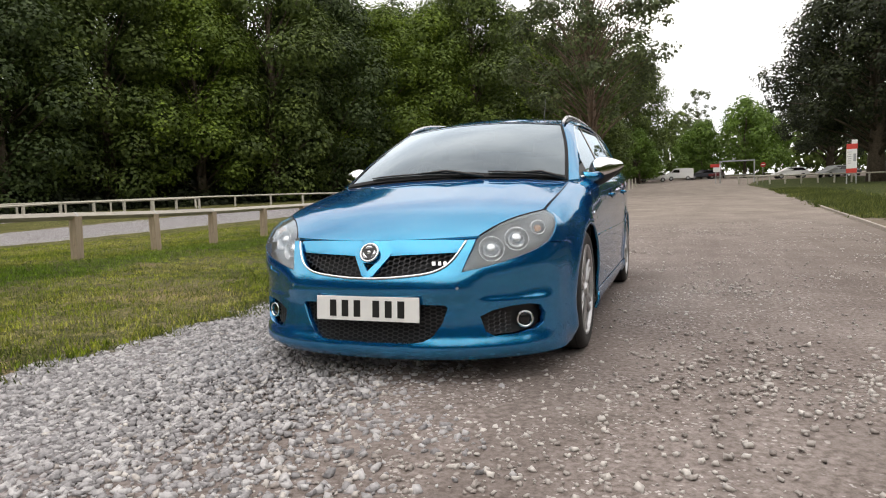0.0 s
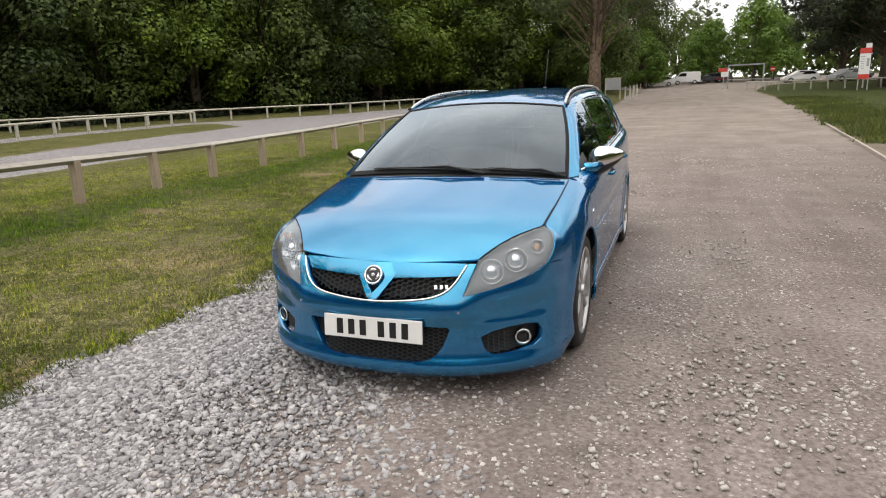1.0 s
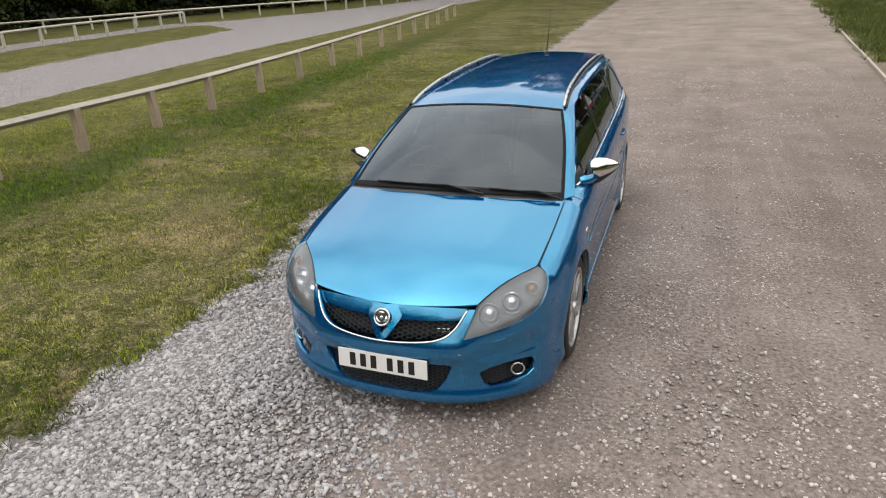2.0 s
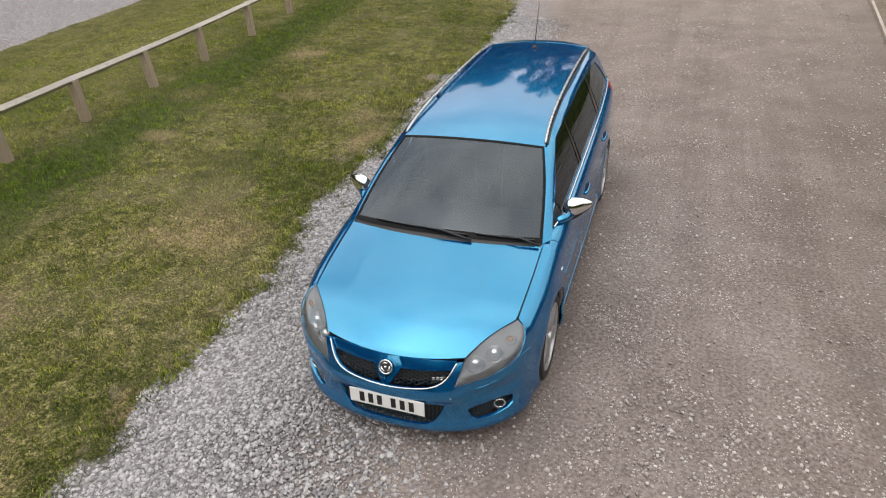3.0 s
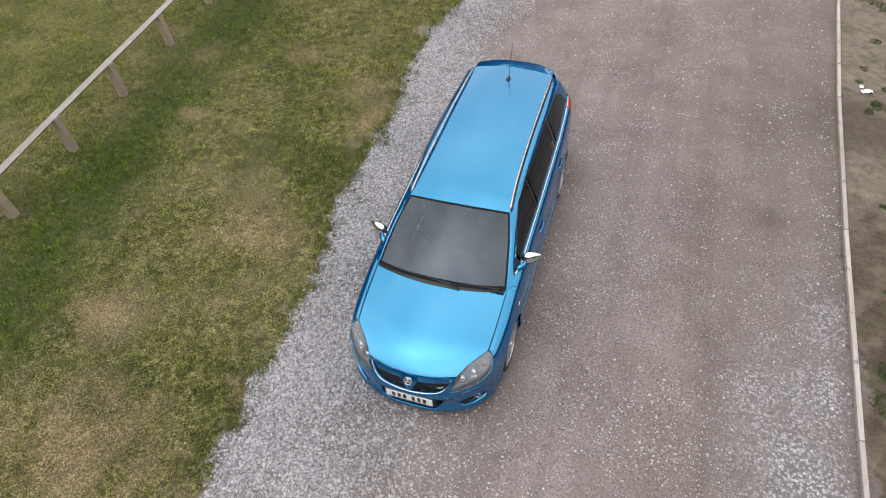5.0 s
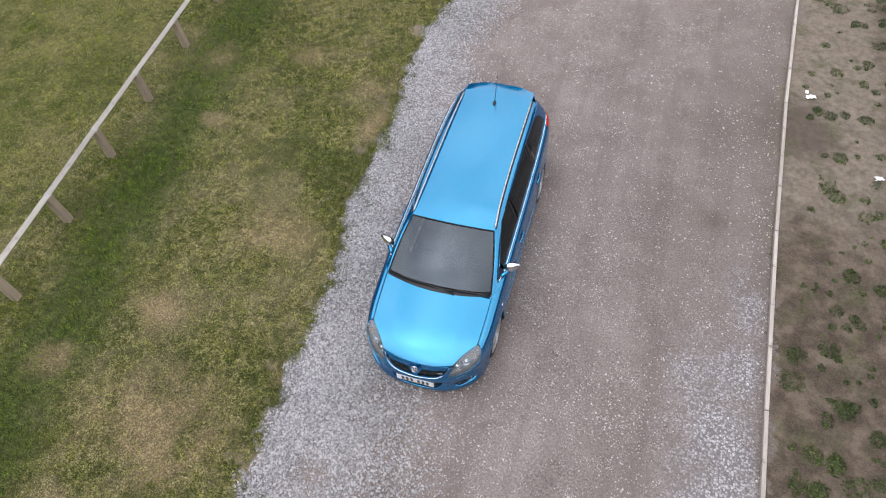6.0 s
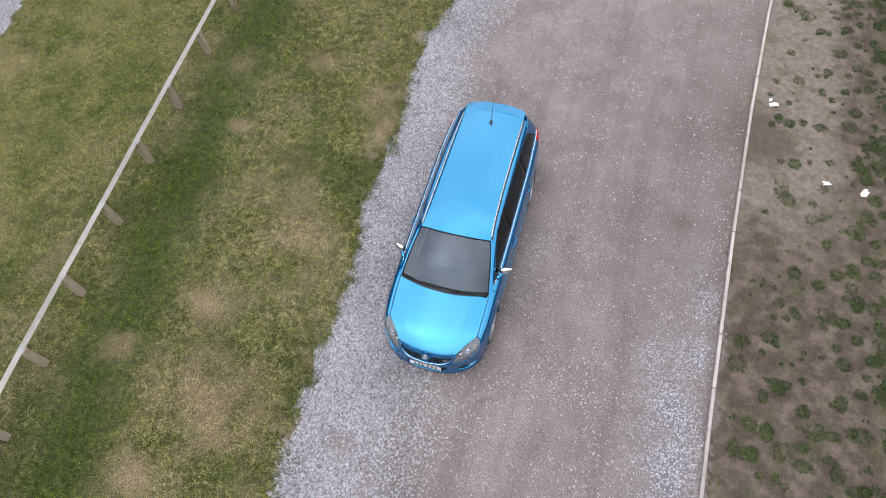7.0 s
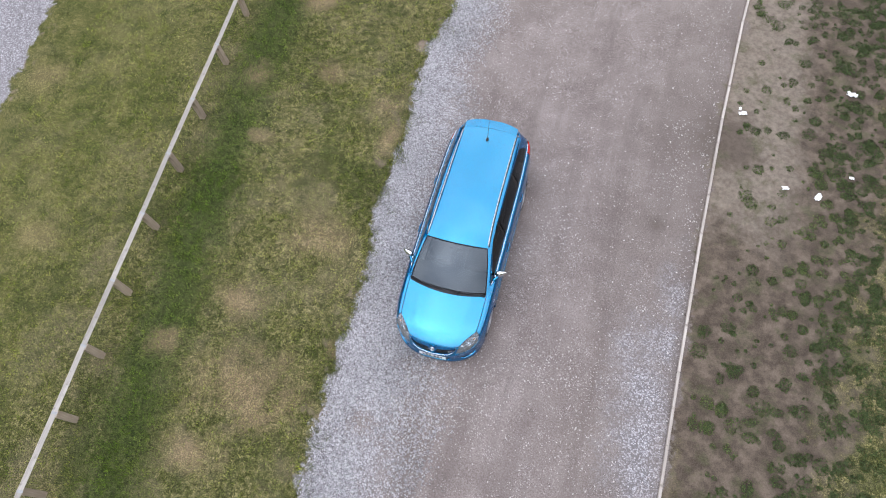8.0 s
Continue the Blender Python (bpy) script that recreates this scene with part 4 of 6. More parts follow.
M_RED_LENS = plain("red_lamp_lens", (0.42, 0.012, 0.012), 0.12, Coat_Weight=1.0)
M_PLATE = plain("white_plate", (0.80, 0.80, 0.78), 0.3, vary=0.03)
M_PLATE_BAR = plain("black_plate_bar", (0.012, 0.012, 0.012), 0.4)
M_BULB = plain("clear_lamp_lens", (0.75, 0.76, 0.78), 0.08, metal=0.85, vary=0.06)
M_DISC = plain("brake_steel", (0.30, 0.29, 0.28), 0.4, metal=0.9)


class Spline:
    """A smooth curve of one value over a table of (t, value); shape-keeping where steady is set."""

    def __init__(self, table, steady=True):
        self.t = np.array([p[0] for p in table], float)
        self.v = np.array([p[1] for p in table], float)
        h = np.diff(self.t)
        d = np.diff(self.v) / h
        if steady:
            m = np.zeros(len(self.t))
            for i in range(1, len(d)):
                if d[i - 1] * d[i] > 0:
                    w1, w2 = 2 * h[i] + h[i - 1], h[i] + 2 * h[i - 1]
                    m[i] = (w1 + w2) / (w1 / d[i - 1] + w2 / d[i])
            m[0], m[-1] = d[0], d[-1]
        else:
            n = len(self.t)
            A, r = np.zeros((n, n)), np.zeros(n)
            for i in range(1, n - 1):
                A[i, i - 1], A[i, i], A[i, i + 1] = 1 / h[i - 1], 2 * (1 / h[i - 1] + 1 / h[i]), 1 / h[i]
                r[i] = 3 * (d[i - 1] / h[i - 1] + d[i] / h[i])
            A[0, 0], A[0, 1], r[0] = 2, 1, 3 * d[0]
            A[-1, -1], A[-1, -2], r[-1] = 2, 1, 3 * d[-1]
            m = np.linalg.solve(A, r)
        self.t, self.v, self.m = self.t.tolist(), self.v.tolist(), m.tolist()

    def __call__(self, t):
        T, V, M = self.t, self.v, self.m
        if t <= T[0]:
            return V[0]
        i, n = 0, len(T) - 2
        if t >= T[-1]:
            return V[-1]
        while i < n and t >= T[i + 1]:
            i += 1
        h = T[i + 1] - T[i]
        u = (t - T[i]) / h
        u2 = u * u
        u3 = u2 * u
        return (2 * u3 - 3 * u2 + 1) * V[i] + (u3 - 2 * u2 + u) * h * M[i] + (3 * u2 - 2 * u3) * V[i + 1] + (u3 - u2) * h * M[i + 1]


def curve3(points):
    """A smooth curve through points, as a function of 0..1."""
    pts = np.array(points, float)
    d = np.r_[0, np.cumsum(np.linalg.norm(np.diff(pts, axis=0), axis=1))]
    d = d / d[-1]
    parts = [Spline(list(zip(d, pts[:, k])), steady=False) for k in range(pts.shape[1])]
    return lambda u: np.array([p(u) for p in parts])


def sm(t):
    t = min(1.0, max(0.0, t))
    return t * t * (3 - 2 * t)


# plan of the body at its fullest height, from the nose's centre round to the tail's
PLAN = curve3([(0, 0), (0.20, 0.009), (0.40, 0.050), (0.57, 0.125), (0.70, 0.225), (0.785, 0.345), (0.838, 0.50), (0.868, 0.68), (0.884, 0.96), (0.887, 1.5),
               (0.890, 2.4), (0.889, 3.3), (0.884, 3.8), (0.862, 4.3), (0.82, 4.58), (0.74, 4.72), (0.48, 4.81), (0.20, 4.835), (0, 4.84)])
_fine = np.array([PLAN(k / 1600) for k in range(1601)])
_len = np.r_[0, np.cumsum(np.linalg.norm(np.diff(_fine, axis=0), axis=1))]
RING = float(_len[-1])


_tan = np.gradient(_fine, axis=0)
_tan /= np.linalg.norm(_tan, axis=1)[:, None]
# the plan again at even steps of length: place and outward way
_even = np.linspace(0, RING, 1601)
_table = np.stack([np.interp(_even, _len, k) for k in (_fine[:, 0], _fine[:, 1], _tan[:, 1], -_tan[:, 0])], -1).tolist()


def plan_row(s):
    k = min(max(s, 0.0) / RING * 1600, 1599.999)
    i = int(k)
    f = k - i
    a, b = _table[i], _table[i + 1]
    return [p + (q - p) * f for p, q in zip(a, b)]


def s_of_y(y):
    return float(np.interp(y, _fine[:, 1], _len))


_front = _fine[:, 1] < 0.7


def s_of_x(x):
    return math.copysign(float(np.interp(abs(x), _fine[_front, 0], _len[_front])), x)


BONNET = Spline([(0.06, 0.59), (0.114, 0.650), (0.2, 0.713), (0.3, 0.768), (0.4, 0.808), (0.6, 0.861), (0.8, 0.905), (1.0, 0.947), (1.2, 0.985)], steady=False)


def bonnet_z(x, y):
    ridge = 0.0025 * math.exp(-((abs(x) - 0.40 - 0.12 * (y - 0.2)) / 0.06) ** 2)
    return BONNET(y - 0.25 * x * x) - 0.03 * (x / 0.73) ** 2 + ridge * sm((y - 0.25) / 0.3)


EDGE_X = Spline([(0.3, 0.70), (0.52, 0.725), (0.9, 0.742), (1.2, 0.745)])
BELT_Z = Spline([(1.2, 0.930), (1.5, 0.950), (2.4, 0.992), (3.4, 1.038), (4.7, 1.100)])
NOSE_IN = Spline([(0.10, 0.045), (0.125, 0.025), (0.15, 0.002), (0.170, 0.0), (0.195, 0.006), (0.23, 0.018), (0.30, 0.025), (0.36, 0.023), (0.40, 0.009), (0.43, 0.0),
                  (0.465, 0.004), (0.49, 0.013), (0.515, 0.026), (0.56, 0.050), (0.60, 0.072), (0.65, 0.107), (0.70, 0.147), (0.76, 0.20), (0.85, 0.29)])
TAIL_IN = Spline([(0.10, 0.08), (0.2, 0.04), (0.3, 0.0), (0.52, 0.0), (0.57, 0.05), (0.7, 0.07), (0.95, 0.10), (1.15, 0.16)])
SHOULDER = Spline([(-0.2, 1.0), (0, 1.0), (0.02, 0.66), (0.05, 0.36), (0.08, 0.21), (0.15, 0.08), (0.28, 0.0), (2, 0.0)])
SILL_IN = Spline([(0.10, 0.07), (0.15, 0.035), (0.19, 0.008), (0.24, 0.006), (0.28, 0.013), (0.34, 0.012), (0.42, 0.004), (0.55, 0.0), (2, 0.0)])
AXLES = (0.945, 3.775)
HUB_Z, ARCH_R = 0.325, 0.362


def edge_z(y):
    if y < 0.52:
        return bonnet_z(0.725, 0.52)
    if y < 1.2:
        return bonnet_z(EDGE_X(y), y)
    return BELT_Z(y)


def body(s, z):
    """The outer skin: s along the plan from the nose (minus: the other side), z the height."""
    sgn = -1.0 if s < 0 else 1.0
    a = min(abs(s), RING)
    px, y, nx, ny = plan_row(a)
    e = 0.075 if y > 1.65 else (max(0.06, px - EDGE_X(y)) if y < 1.2 else max(0.06, px - 0.745) * (1 - sm((y - 1.2) / 0.45)) + 0.075 * sm((y - 1.2) / 0.45))
    side = e * SHOULDER(edge_z(y) - z) + SILL_IN(z) * sm((a - 1.0) / 0.3) 
    for ay in AXLES:
        d = math.hypot(y - ay, z - HUB_Z)
        side -= 0.016 * math.exp(-((d - 0.375) / 0.06) ** 2)
    side += 0.006 * math.exp(-((z - 0.66 - 0.03 * (y - 2.0)) / 0.03) ** 2) * sm((y - 1.0) / 0.4)
    high = sm((z - 0.37) / 0.08)
    w = sm((a - 0.34) / 0.62) * high + sm((a - 0.66) / 0.42) * (1 - high)
    inset = NOSE_IN(z) * (1 - w) + side * w
    inset += 0.026 * sm((z - 0.365) / 0.05) * (1 - sm((z - 0.43) / 0.11)) * sm((a - 0.40) / 0.2) * (1 - sm((a - 0.82) / 0.16))
    r = sm((a - (RING - 0.82)) / 0.45)
    inset = inset * (1 - r) + TAIL_IN(z) * r
    return np.array((sgn * (px - nx * inset), y - ny * inset, z))


def flank(s, v):
    """The skin again, by the depth below the upper edge: v * v metres."""
    y = plan_row(abs(s))[1]
    return body(s, edge_z(y) - v * abs(v))


def depth_v(y, z):
    return math.sqrt(max(0.0, edge_z(y) - z))


def on_side(y, z):
    return body(s_of_y(y), z)


def inside(poly, pts):
    """Which points lie in the polygon."""
    x, y = pts[:, 0], pts[:, 1]
    r = np.zeros(len(pts), bool)
    for (x1, y1), (x2, y2) in zip(poly, np.roll(poly, -1, axis=0)):
        c = (y1 > y) != (y2 > y)
        with np.errstate(divide="ignore", invalid="ignore"):
            r ^= c & (x < (x2 - x1) * (y - y1) / (y2 - y1) + x1)
    return r


def resample(loop, step):
    out = []
    for a, b in zip(loop, np.roll(loop, -1, axis=0)):
        n = max(1, int(round(np.linalg.norm(b - a) / step)))
        out += [a + (b - a) * k / n for k in range(n)]
    return np.array(out)


def panel(name, fn, outline, material, parent, holes=(), step=0.03, rim=0.014, lift=0.0, label="", mid=(0, 2.4, 0.55)):
    """A sheet cut out of the surface fn(u, v) along the outline, with holes and a turned-in rim."""
    from mathutils.geometry import delaunay_2d_cdt
    loops = [resample(np.array(l, float), step) for l in (outline, *holes)]
    pts, edges = [], []
    for l in loops:
        k = len(pts)
        pts += [tuple(p) for p in l]
        edges += [(k + i, k + (i + 1) % len(l)) for i in range(len(l))]
    lo, hi = loops[0].min(0), loops[0].max(0)
    gx, gy = np.meshgrid(np.arange(lo[0] + step / 2, hi[0], step), np.arange(lo[1] + step / 2, hi[1], step))
    g = np.stack([gx.ravel(), gy.ravel()], -1)
    ok = inside(loops[0], g)
    for l in loops[1:]:
        ok &= ~inside(l, g)
    every = np.concatenate(loops)
    g = g[ok]
    if len(g):
        near = np.array([np.min(np.sum((every - p) ** 2, axis=1)) for p in g])
        g = g[near > (0.45 * step) ** 2]
    pts += [tuple(p) for p in g]
    v2, _, f2, _, _, _ = delaunay_2d_cdt([Vector(p) for p in pts], edges, [], 0, 1e-6)
    v2 = np.array([tuple(v) for v in v2])
    tri = np.array([list(f) for f in f2 if len(f) == 3])
    cen = v2[tri].mean(1)
    ok = inside(loops[0], cen)
    for l in loops[1:]:
        ok &= ~inside(l, cen)
    tri = tri[ok]
    co = np.array([fn(*p) for p in v2])
    h = 0.003
    du = np.array([fn(p[0] + h, p[1]) - fn(p[0] - h, p[1]) for p in v2])
    dv = np.array([fn(p[0], p[1] + h) - fn(p[0], p[1] - h) for p in v2])
    nor = np.cross(du, dv)
    nor /= np.maximum(np.linalg.norm(nor, axis=1), 1e-9)[:, None]
    if np.sum(nor * (co - np.array(mid))) < 0:
        nor = -nor
    fnor = np.cross(co[tri[:, 1]] - co[tri[:, 0]], co[tri[:, 2]] - co[tri[:, 0]])
    flip = np.sum(fnor * nor[tri[:, 0]], axis=1) < 0
    tri[flip] = tri[flip][:, ::-1]
    co = co + nor * lift
    verts, norms, faces = list(co), list(nor), [tuple(t) for t in tri]
    if rim:
        count = {}
        for t in tri:
            for a, b in ((t[0], t[1]), (t[1], t[2]), (t[2], t[0])):
                count[(a, b)] = 1
        for (a, b) in [e for e in count if (e[1], e[0]) not in count]:
            out = np.cross(co[b] - co[a], nor[a])
            out /= max(np.linalg.norm(out), 1e-9)
            k = len(verts)
            verts += [co[a], co[b], co[b] - nor[b] * rim, co[a] - nor[a] * rim]
            norms += [out * 0.8 + nor[a] * 0.6, out * 0.8 + nor[b] * 0.6, out, out]
            faces.append((k + 1, k, k + 3, k + 2))
    ob = link_mesh(name, verts, faces, material, parent, True, label)
    ob.data.normals_split_custom_set_from_vertices([tuple(n / max(np.linalg.norm(n), 1e-9)) for n in norms])
    return ob


def coons(c0, c1, d0, d1, bulge=0.0, way=(0, 0, 1)):
    """A patch between two curves c0, c1 (along u) and two d0, d1 (along v)."""
    p00, p10, p01, p11 = c0(0), c0(1), c1(0), c1(1)
    way = np.array(way, float)

    def fn(u, v):
        a = (1 - v) * c0(u) + v * c1(u)
        b = (1 - u) * d0(v) + u * d1(v)
        c = (1 - u) * (1 - v) * p00 + u * (1 - v) * p10 + (1 - u) * v * p01 + u * v * p11
        return a + b - c + way * bulge * 16 * u * (1 - u) * v * (1 - v)
    return fn


def line(a, b):
    a, b = np.array(a, float), np.array(b, float)
    return lambda u: a + (b - a) * u


def grid_patch(name, fn, nu, nv, material, parent, thick=0.0, label="", mid=(0, 2.4, 0.55), u0=0.0, u1=1.0, v0=0.0, v1=1.0):
    """A smooth sheet over the unit square of fn."""
    us, vs = np.linspace(u0, u1, nu), np.linspace(v0, v1, nv)
    co = np.array([[fn(u, v) for u in us] for v in vs])
    h = 0.004
    nor = np.array([[np.cross(fn(min(u + h, 1), v) - fn(max(u - h, 0), v), fn(u, min(v + h, 1)) - fn(u, max(v - h, 0))) for u in us] for v in vs])
    nor /= np.maximum(np.linalg.norm(nor, axis=2), 1e-9)[:, :, None]
    flip = np.sum(nor * (co - np.array(mid))) < 0
    if flip:
        nor = -nor
    idx = np.arange(nu * nv).reshape(nv, nu)
    q = np.stack([idx[:-1, :-1], idx[:-1, 1:], idx[1:, 1:], idx[1:, :-1]], -1).reshape(-1, 4)
    if flip:
        q = q[:, ::-1]
    verts, norms, faces = list(co.reshape(-1, 3)), list(nor.reshape(-1, 3)), [tuple(f) for f in q]
    if thick:
        rim = list(idx[0, :]) + list(idx[1:, -1]) + list(idx[-1, -2::-1]) + list(idx[-2:0:-1, 0])
        c, n = co.reshape(-1, 3), nor.reshape(-1, 3)
        for a, b in zip(rim, rim[1:] + rim[:1]):
            k = len(verts)
            out = np.cross(c[b] - c[a], n[a]) * (-1 if flip else 1)
            out /= max(np.linalg.norm(out), 1e-9)
            verts += [c[a], c[b], c[b] - n[b] * thick, c[a] - n[a] * thick]
            norms += [out * 0.8 + n[a] * 0.6, out * 0.8 + n[b] * 0.6, out, out]
            faces.append((k, k + 3, k + 2, k + 1) if not flip else (k, k + 1, k + 2, k + 3))
    ob = link_mesh(name, verts, faces, material, parent, True, label)
    ob.data.normals_split_custom_set_from_vertices([tuple(n / max(np.linalg.norm(n), 1e-9)) for n in norms])
    return ob


def mirror_x(fn):
    flip = np.array((-1, 1, 1))
    return lambda u, v: fn(u, v) * flip


def arch_points(ay, start, end, n=22, r=ARCH_R):
    """Points of a wheel arch, angles from the rear over the top to the front, as (y, z)."""
    return [(ay + r * math.cos(a), HUB_Z + r * math.sin(a)) for a in np.linspace(radians(start), radians(end), n)]


def sweep_strip(name, path, width, thick, material, parent, label="", out=(0, 2.4, 0.55), seg=6):
    """A rounded strip along a path."""
    bm = tube([tuple(p) for p in path], width / 2, seg)
    return part(name, bm, material, parent, label, smooth=True)


car = thing("estate_car", pose(0.004, 0, 0, 0, 0, 0.62), "metallic blue estate car parked with one side on the gravel verge", "car")

# --- front bumper ---
CHROME_XZ = [(0.0, 0.488), (0.10, 0.491), (0.20, 0.499), (0.29, 0.511), (0.345, 0.530), (0.385, 0.562), (0.412, 0.602), (0.436, 0.648)]


def xz(pts):
    """Front outline points (x, z) as places on the skin; x is taken at the plan's full width."""
    return [(s_of_x(x), z) for x, z in pts]


_found = {}


def skin_s(x, z):
    """The s at which the skin at height z reaches that x."""
    x_to = abs(x)
    key = (round(x_to, 4), round(z, 4))
    if key not in _found:
        lo, hi = 0.0, 1.05
        for _ in range(14):
            m = (lo + hi) / 2
            if body(m, z)[0] < x_to:
                lo = m
            else:
                hi = m
        a, b = body(lo, z)[0], body(hi, z)[0]
        _found[key] = lo + (hi - lo) * (x_to - a) / (b - a) if b > a else lo
    return math.copysign(_found[key], x)


def front(pts):
    return [(skin_s(x, z), z) for x, z in pts]


LAMP_LOW = [(0.432, 0.512), (0.52, 0.530), (0.61, 0.553), (0.69, 0.580), (0.74, 0.603)]
S_CORNER = s_of_y(0.335)
half_top = front(CHROME_XZ[1:]) + front([(0.448, 0.652), (0.476, 0.652)]) + front([(0.452, 0.575)]) + front(LAMP_LOW) + [(S_CORNER, 0.628), (s_of_y(0.45), 0.617)]
arch_f = [(s_of_y(y), z) for y, z in arch_points(AXLES[0], 138, 205, 12) if y < 0.9]
half = [(skin_s(0, 0.488), 0.488)] + half_top + arch_f + [(s_of_y(0.60), 0.125), (s_of_y(0.42), 0.118), (0.4, 0.118)]
outline = [(0.0, 0.488)] + half[1:] + [(-s, z) for s, z in half[:0:-1]]
lower_hole = front([(0.0, 0.372), (0.2, 0.372), (0.362, 0.366), (0.372, 0.352), (0.345, 0.282), (0.305, 0.226), (0.262, 0.203), (0.2, 0.196)]) + [(0.0, 0.194)]
lower_hole = lower_hole + [(-s, z) for s, z in lower_hole[-2:0:-1]]
FOG_XZ = [(0.505, 0.312), (0.56, 0.338), (0.63, 0.352), (0.70, 0.355), (0.742, 0.345), (0.757, 0.305), (0.752, 0.262), (0.728, 0.240), (0.66, 0.226), (0.56, 0.222), (0.525, 0.245)]
fog_hole = xz([(x + 0.012, z) for x, z in FOG_XZ])
panel("front_bumper", body, outline, M_PAINT, car, holes=[lower_hole, fog_hole, [(-s, z) for s, z in fog_hole[::-1]]], step=0.02, rim=0.03)


def hex_mesh(name, fn, poly, cell, bar, material, parent, depth=0.008, ratio=1.0, label=""):
    """A honeycomb of thin ribs, laid over fn within the polygon (x, z)."""
    poly = np.array(poly, float)
    bm = bmesh.new()
    lo, hi = poly.min(0) - cell, poly.max(0) + cell
    segs = set()
    hw, hh = cell, cell * ratio
    nx, nz = int((hi[0] - lo[0]) / (1.5 * hw)) + 2, int((hi[1] - lo[1]) / (math.sqrt(3) * hh)) + 2
    for i in range(nx):
        for j in range(nz):
            cx, cz = lo[0] + 1.5 * hw * i, lo[1] + math.sqrt(3) * hh * (j + 0.5 * (i % 2))
            c = [(round(cx + hw * math.cos(radians(60 * k)), 4), round(cz + hh * math.sin(radians(60 * k)), 4)) for k in range(6)]
            for a, b in zip(c, c[1:] + c[:1]):
                segs.add((min(a, b), max(a, b)))
    for a, b in sorted(segs):
        if not inside(poly, np.array([((a[0] + b[0]) / 2, (a[1] + b[1]) / 2)]))[0]:
            continue
        pa, pb = fn(*a), fn(*b)
        d = np.array((b[0] - a[0], 0, b[1] - a[1]))
        d /= max(np.linalg.norm(d), 1e-9)
        w = np.array((-d[2], 0, d[0])) * bar / 2
        q = np.array((0, depth, 0))
        vs = [bm.verts.new(tuple(p)) for p in (pa - w, pa + w, pb + w, pb - w, pa - w + q, pa + w + q, pb + w + q, pb - w + q)]
        for f in ((0, 1, 2, 3), (0, 4, 5, 1), (2, 6, 7, 3)):
            bm.faces.new([vs[k] for k in f])
    return part(name, bm, material, parent, label)


def behind(depth):
    """The nose's skin at (x, z), set back by depth."""
    return lambda x, z: body(skin_s(x, z), z) * np.array((1, 1, 1)) + np.array((0, depth, 0))


def back_plate(name, poly, depth, material, parent):
    fn = behind(depth)
    return panel(name, fn, poly, material, parent, step=0.06, rim=0.0, mid=(0, 3, 0.4))


def mirrored(poly):
    return [(-x, z) for x, z in poly[::-1]]


LOWER_XZ = [(-0.40, 0.38), (0.40, 0.38), (0.36, 0.25), (0.28, 0.185), (-0.28, 0.185), (-0.36, 0.25)]
lower_grille = hex_mesh("lower_grille", behind(0.03), LOWER_XZ, 0.017, 0.0055, M_MESH, car, ratio=0.62, label="black honeycomb lower grille")
back_plate("grille_backing", LOWER_XZ, 0.06, M_VOID, lower_grille)


def set_back(depth):
    """The skin by place along the plan, set back square to it."""
    def fn(t, z):
        _, _, nx, ny = plan_row(abs(t))
        return body(t, z) - np.array((nx * (1 if t > 0 else -1), ny, 0)) * depth
    return fn


for sgn in (1, -1):
    wide = [((x - 0.64) * 1.06 + 0.652, (z - 0.285) * 1.08 + 0.285) for x, z in FOG_XZ]
    panel("fog_recess", set_back(0.052), [(sgn * s_of_x(x), z) for x, z in wide], M_BLACK, car, step=0.04, rim=0.0, mid=(0, 3, 0.4))
    mesh_poly = [(0.535, 0.315), (0.645, 0.33), (0.645, 0.225), (0.535, 0.228)]
    fog_fn = set_back(0.025)
    hex_mesh("fog_grille", lambda x, z: fog_fn(s_of_x(x), z), mesh_poly if sgn > 0 else mirrored(mesh_poly), 0.016, 0.005, M_MESH, car, ratio=0.65)
    c = body(sgn * s_of_x(0.703), 0.282) + np.array((-0.012 * sgn, 0.016, 0))
    aim = Matrix.Translation(tuple(c)) @ Euler((radians(90), 0, radians(24 * sgn))).to_matrix().to_4x4()
    fog = part("fog_lamp", cyl(0.035, 0.035, 0.03, 28, Matrix.Translation((0, 0, -0.03))), M_BLACK, car, "round fog lamp with a chrome ring", smooth=False)
    fog.matrix_local = aim
    ring = bmesh.new()
    tube([(0.035 * math.cos(a), 0.035 * math.sin(a), 0.0) for a in np.linspace(0, 2 * math.pi, 33)], 0.0058, 8, ring, caps=False)
    part("chrome_ring", ring, M_CHROME, fog, smooth=True)
    lens = bmesh.new()
    bmesh.ops.create_uvsphere(lens, u_segments=20, v_segments=10, radius=0.032)
    bmesh.ops.scale(lens, vec=(1, 1, 0.35), verts=lens.verts)
    lens.transform(Matrix.Translation((0, 0, -0.012)))
    part("lens", lens, M_FRIT, fog, smooth=True)
for sx in (0.42, -0.42):
    c = body(skin_s(sx, 0.445), 0.445)
    s_ob = part("parking_sensor", cyl(0.0065, 0.0065, 0.006, 14), M_SATIN, car, smooth=False)
    s_ob.matrix_local = Matrix.Translation(tuple(c)) @ Euler((radians(90), 0, radians(15 * (1 if sx > 0 else -1)))).to_matrix().to_4x4()
for sgn in (1, -1):
    flap = [(0.565, 0.478), (0.665, 0.492), (0.672, 0.520), (0.640, 0.522), (0.63, 0.506), (0.565, 0.494)]
    panel("washer_cover", body, [(skin_s(x * sgn, z), z) for x, z in (flap if sgn > 0 else flap[::-1])], M_PAINT, car, step=0.02, rim=0.004, lift=0.0028)

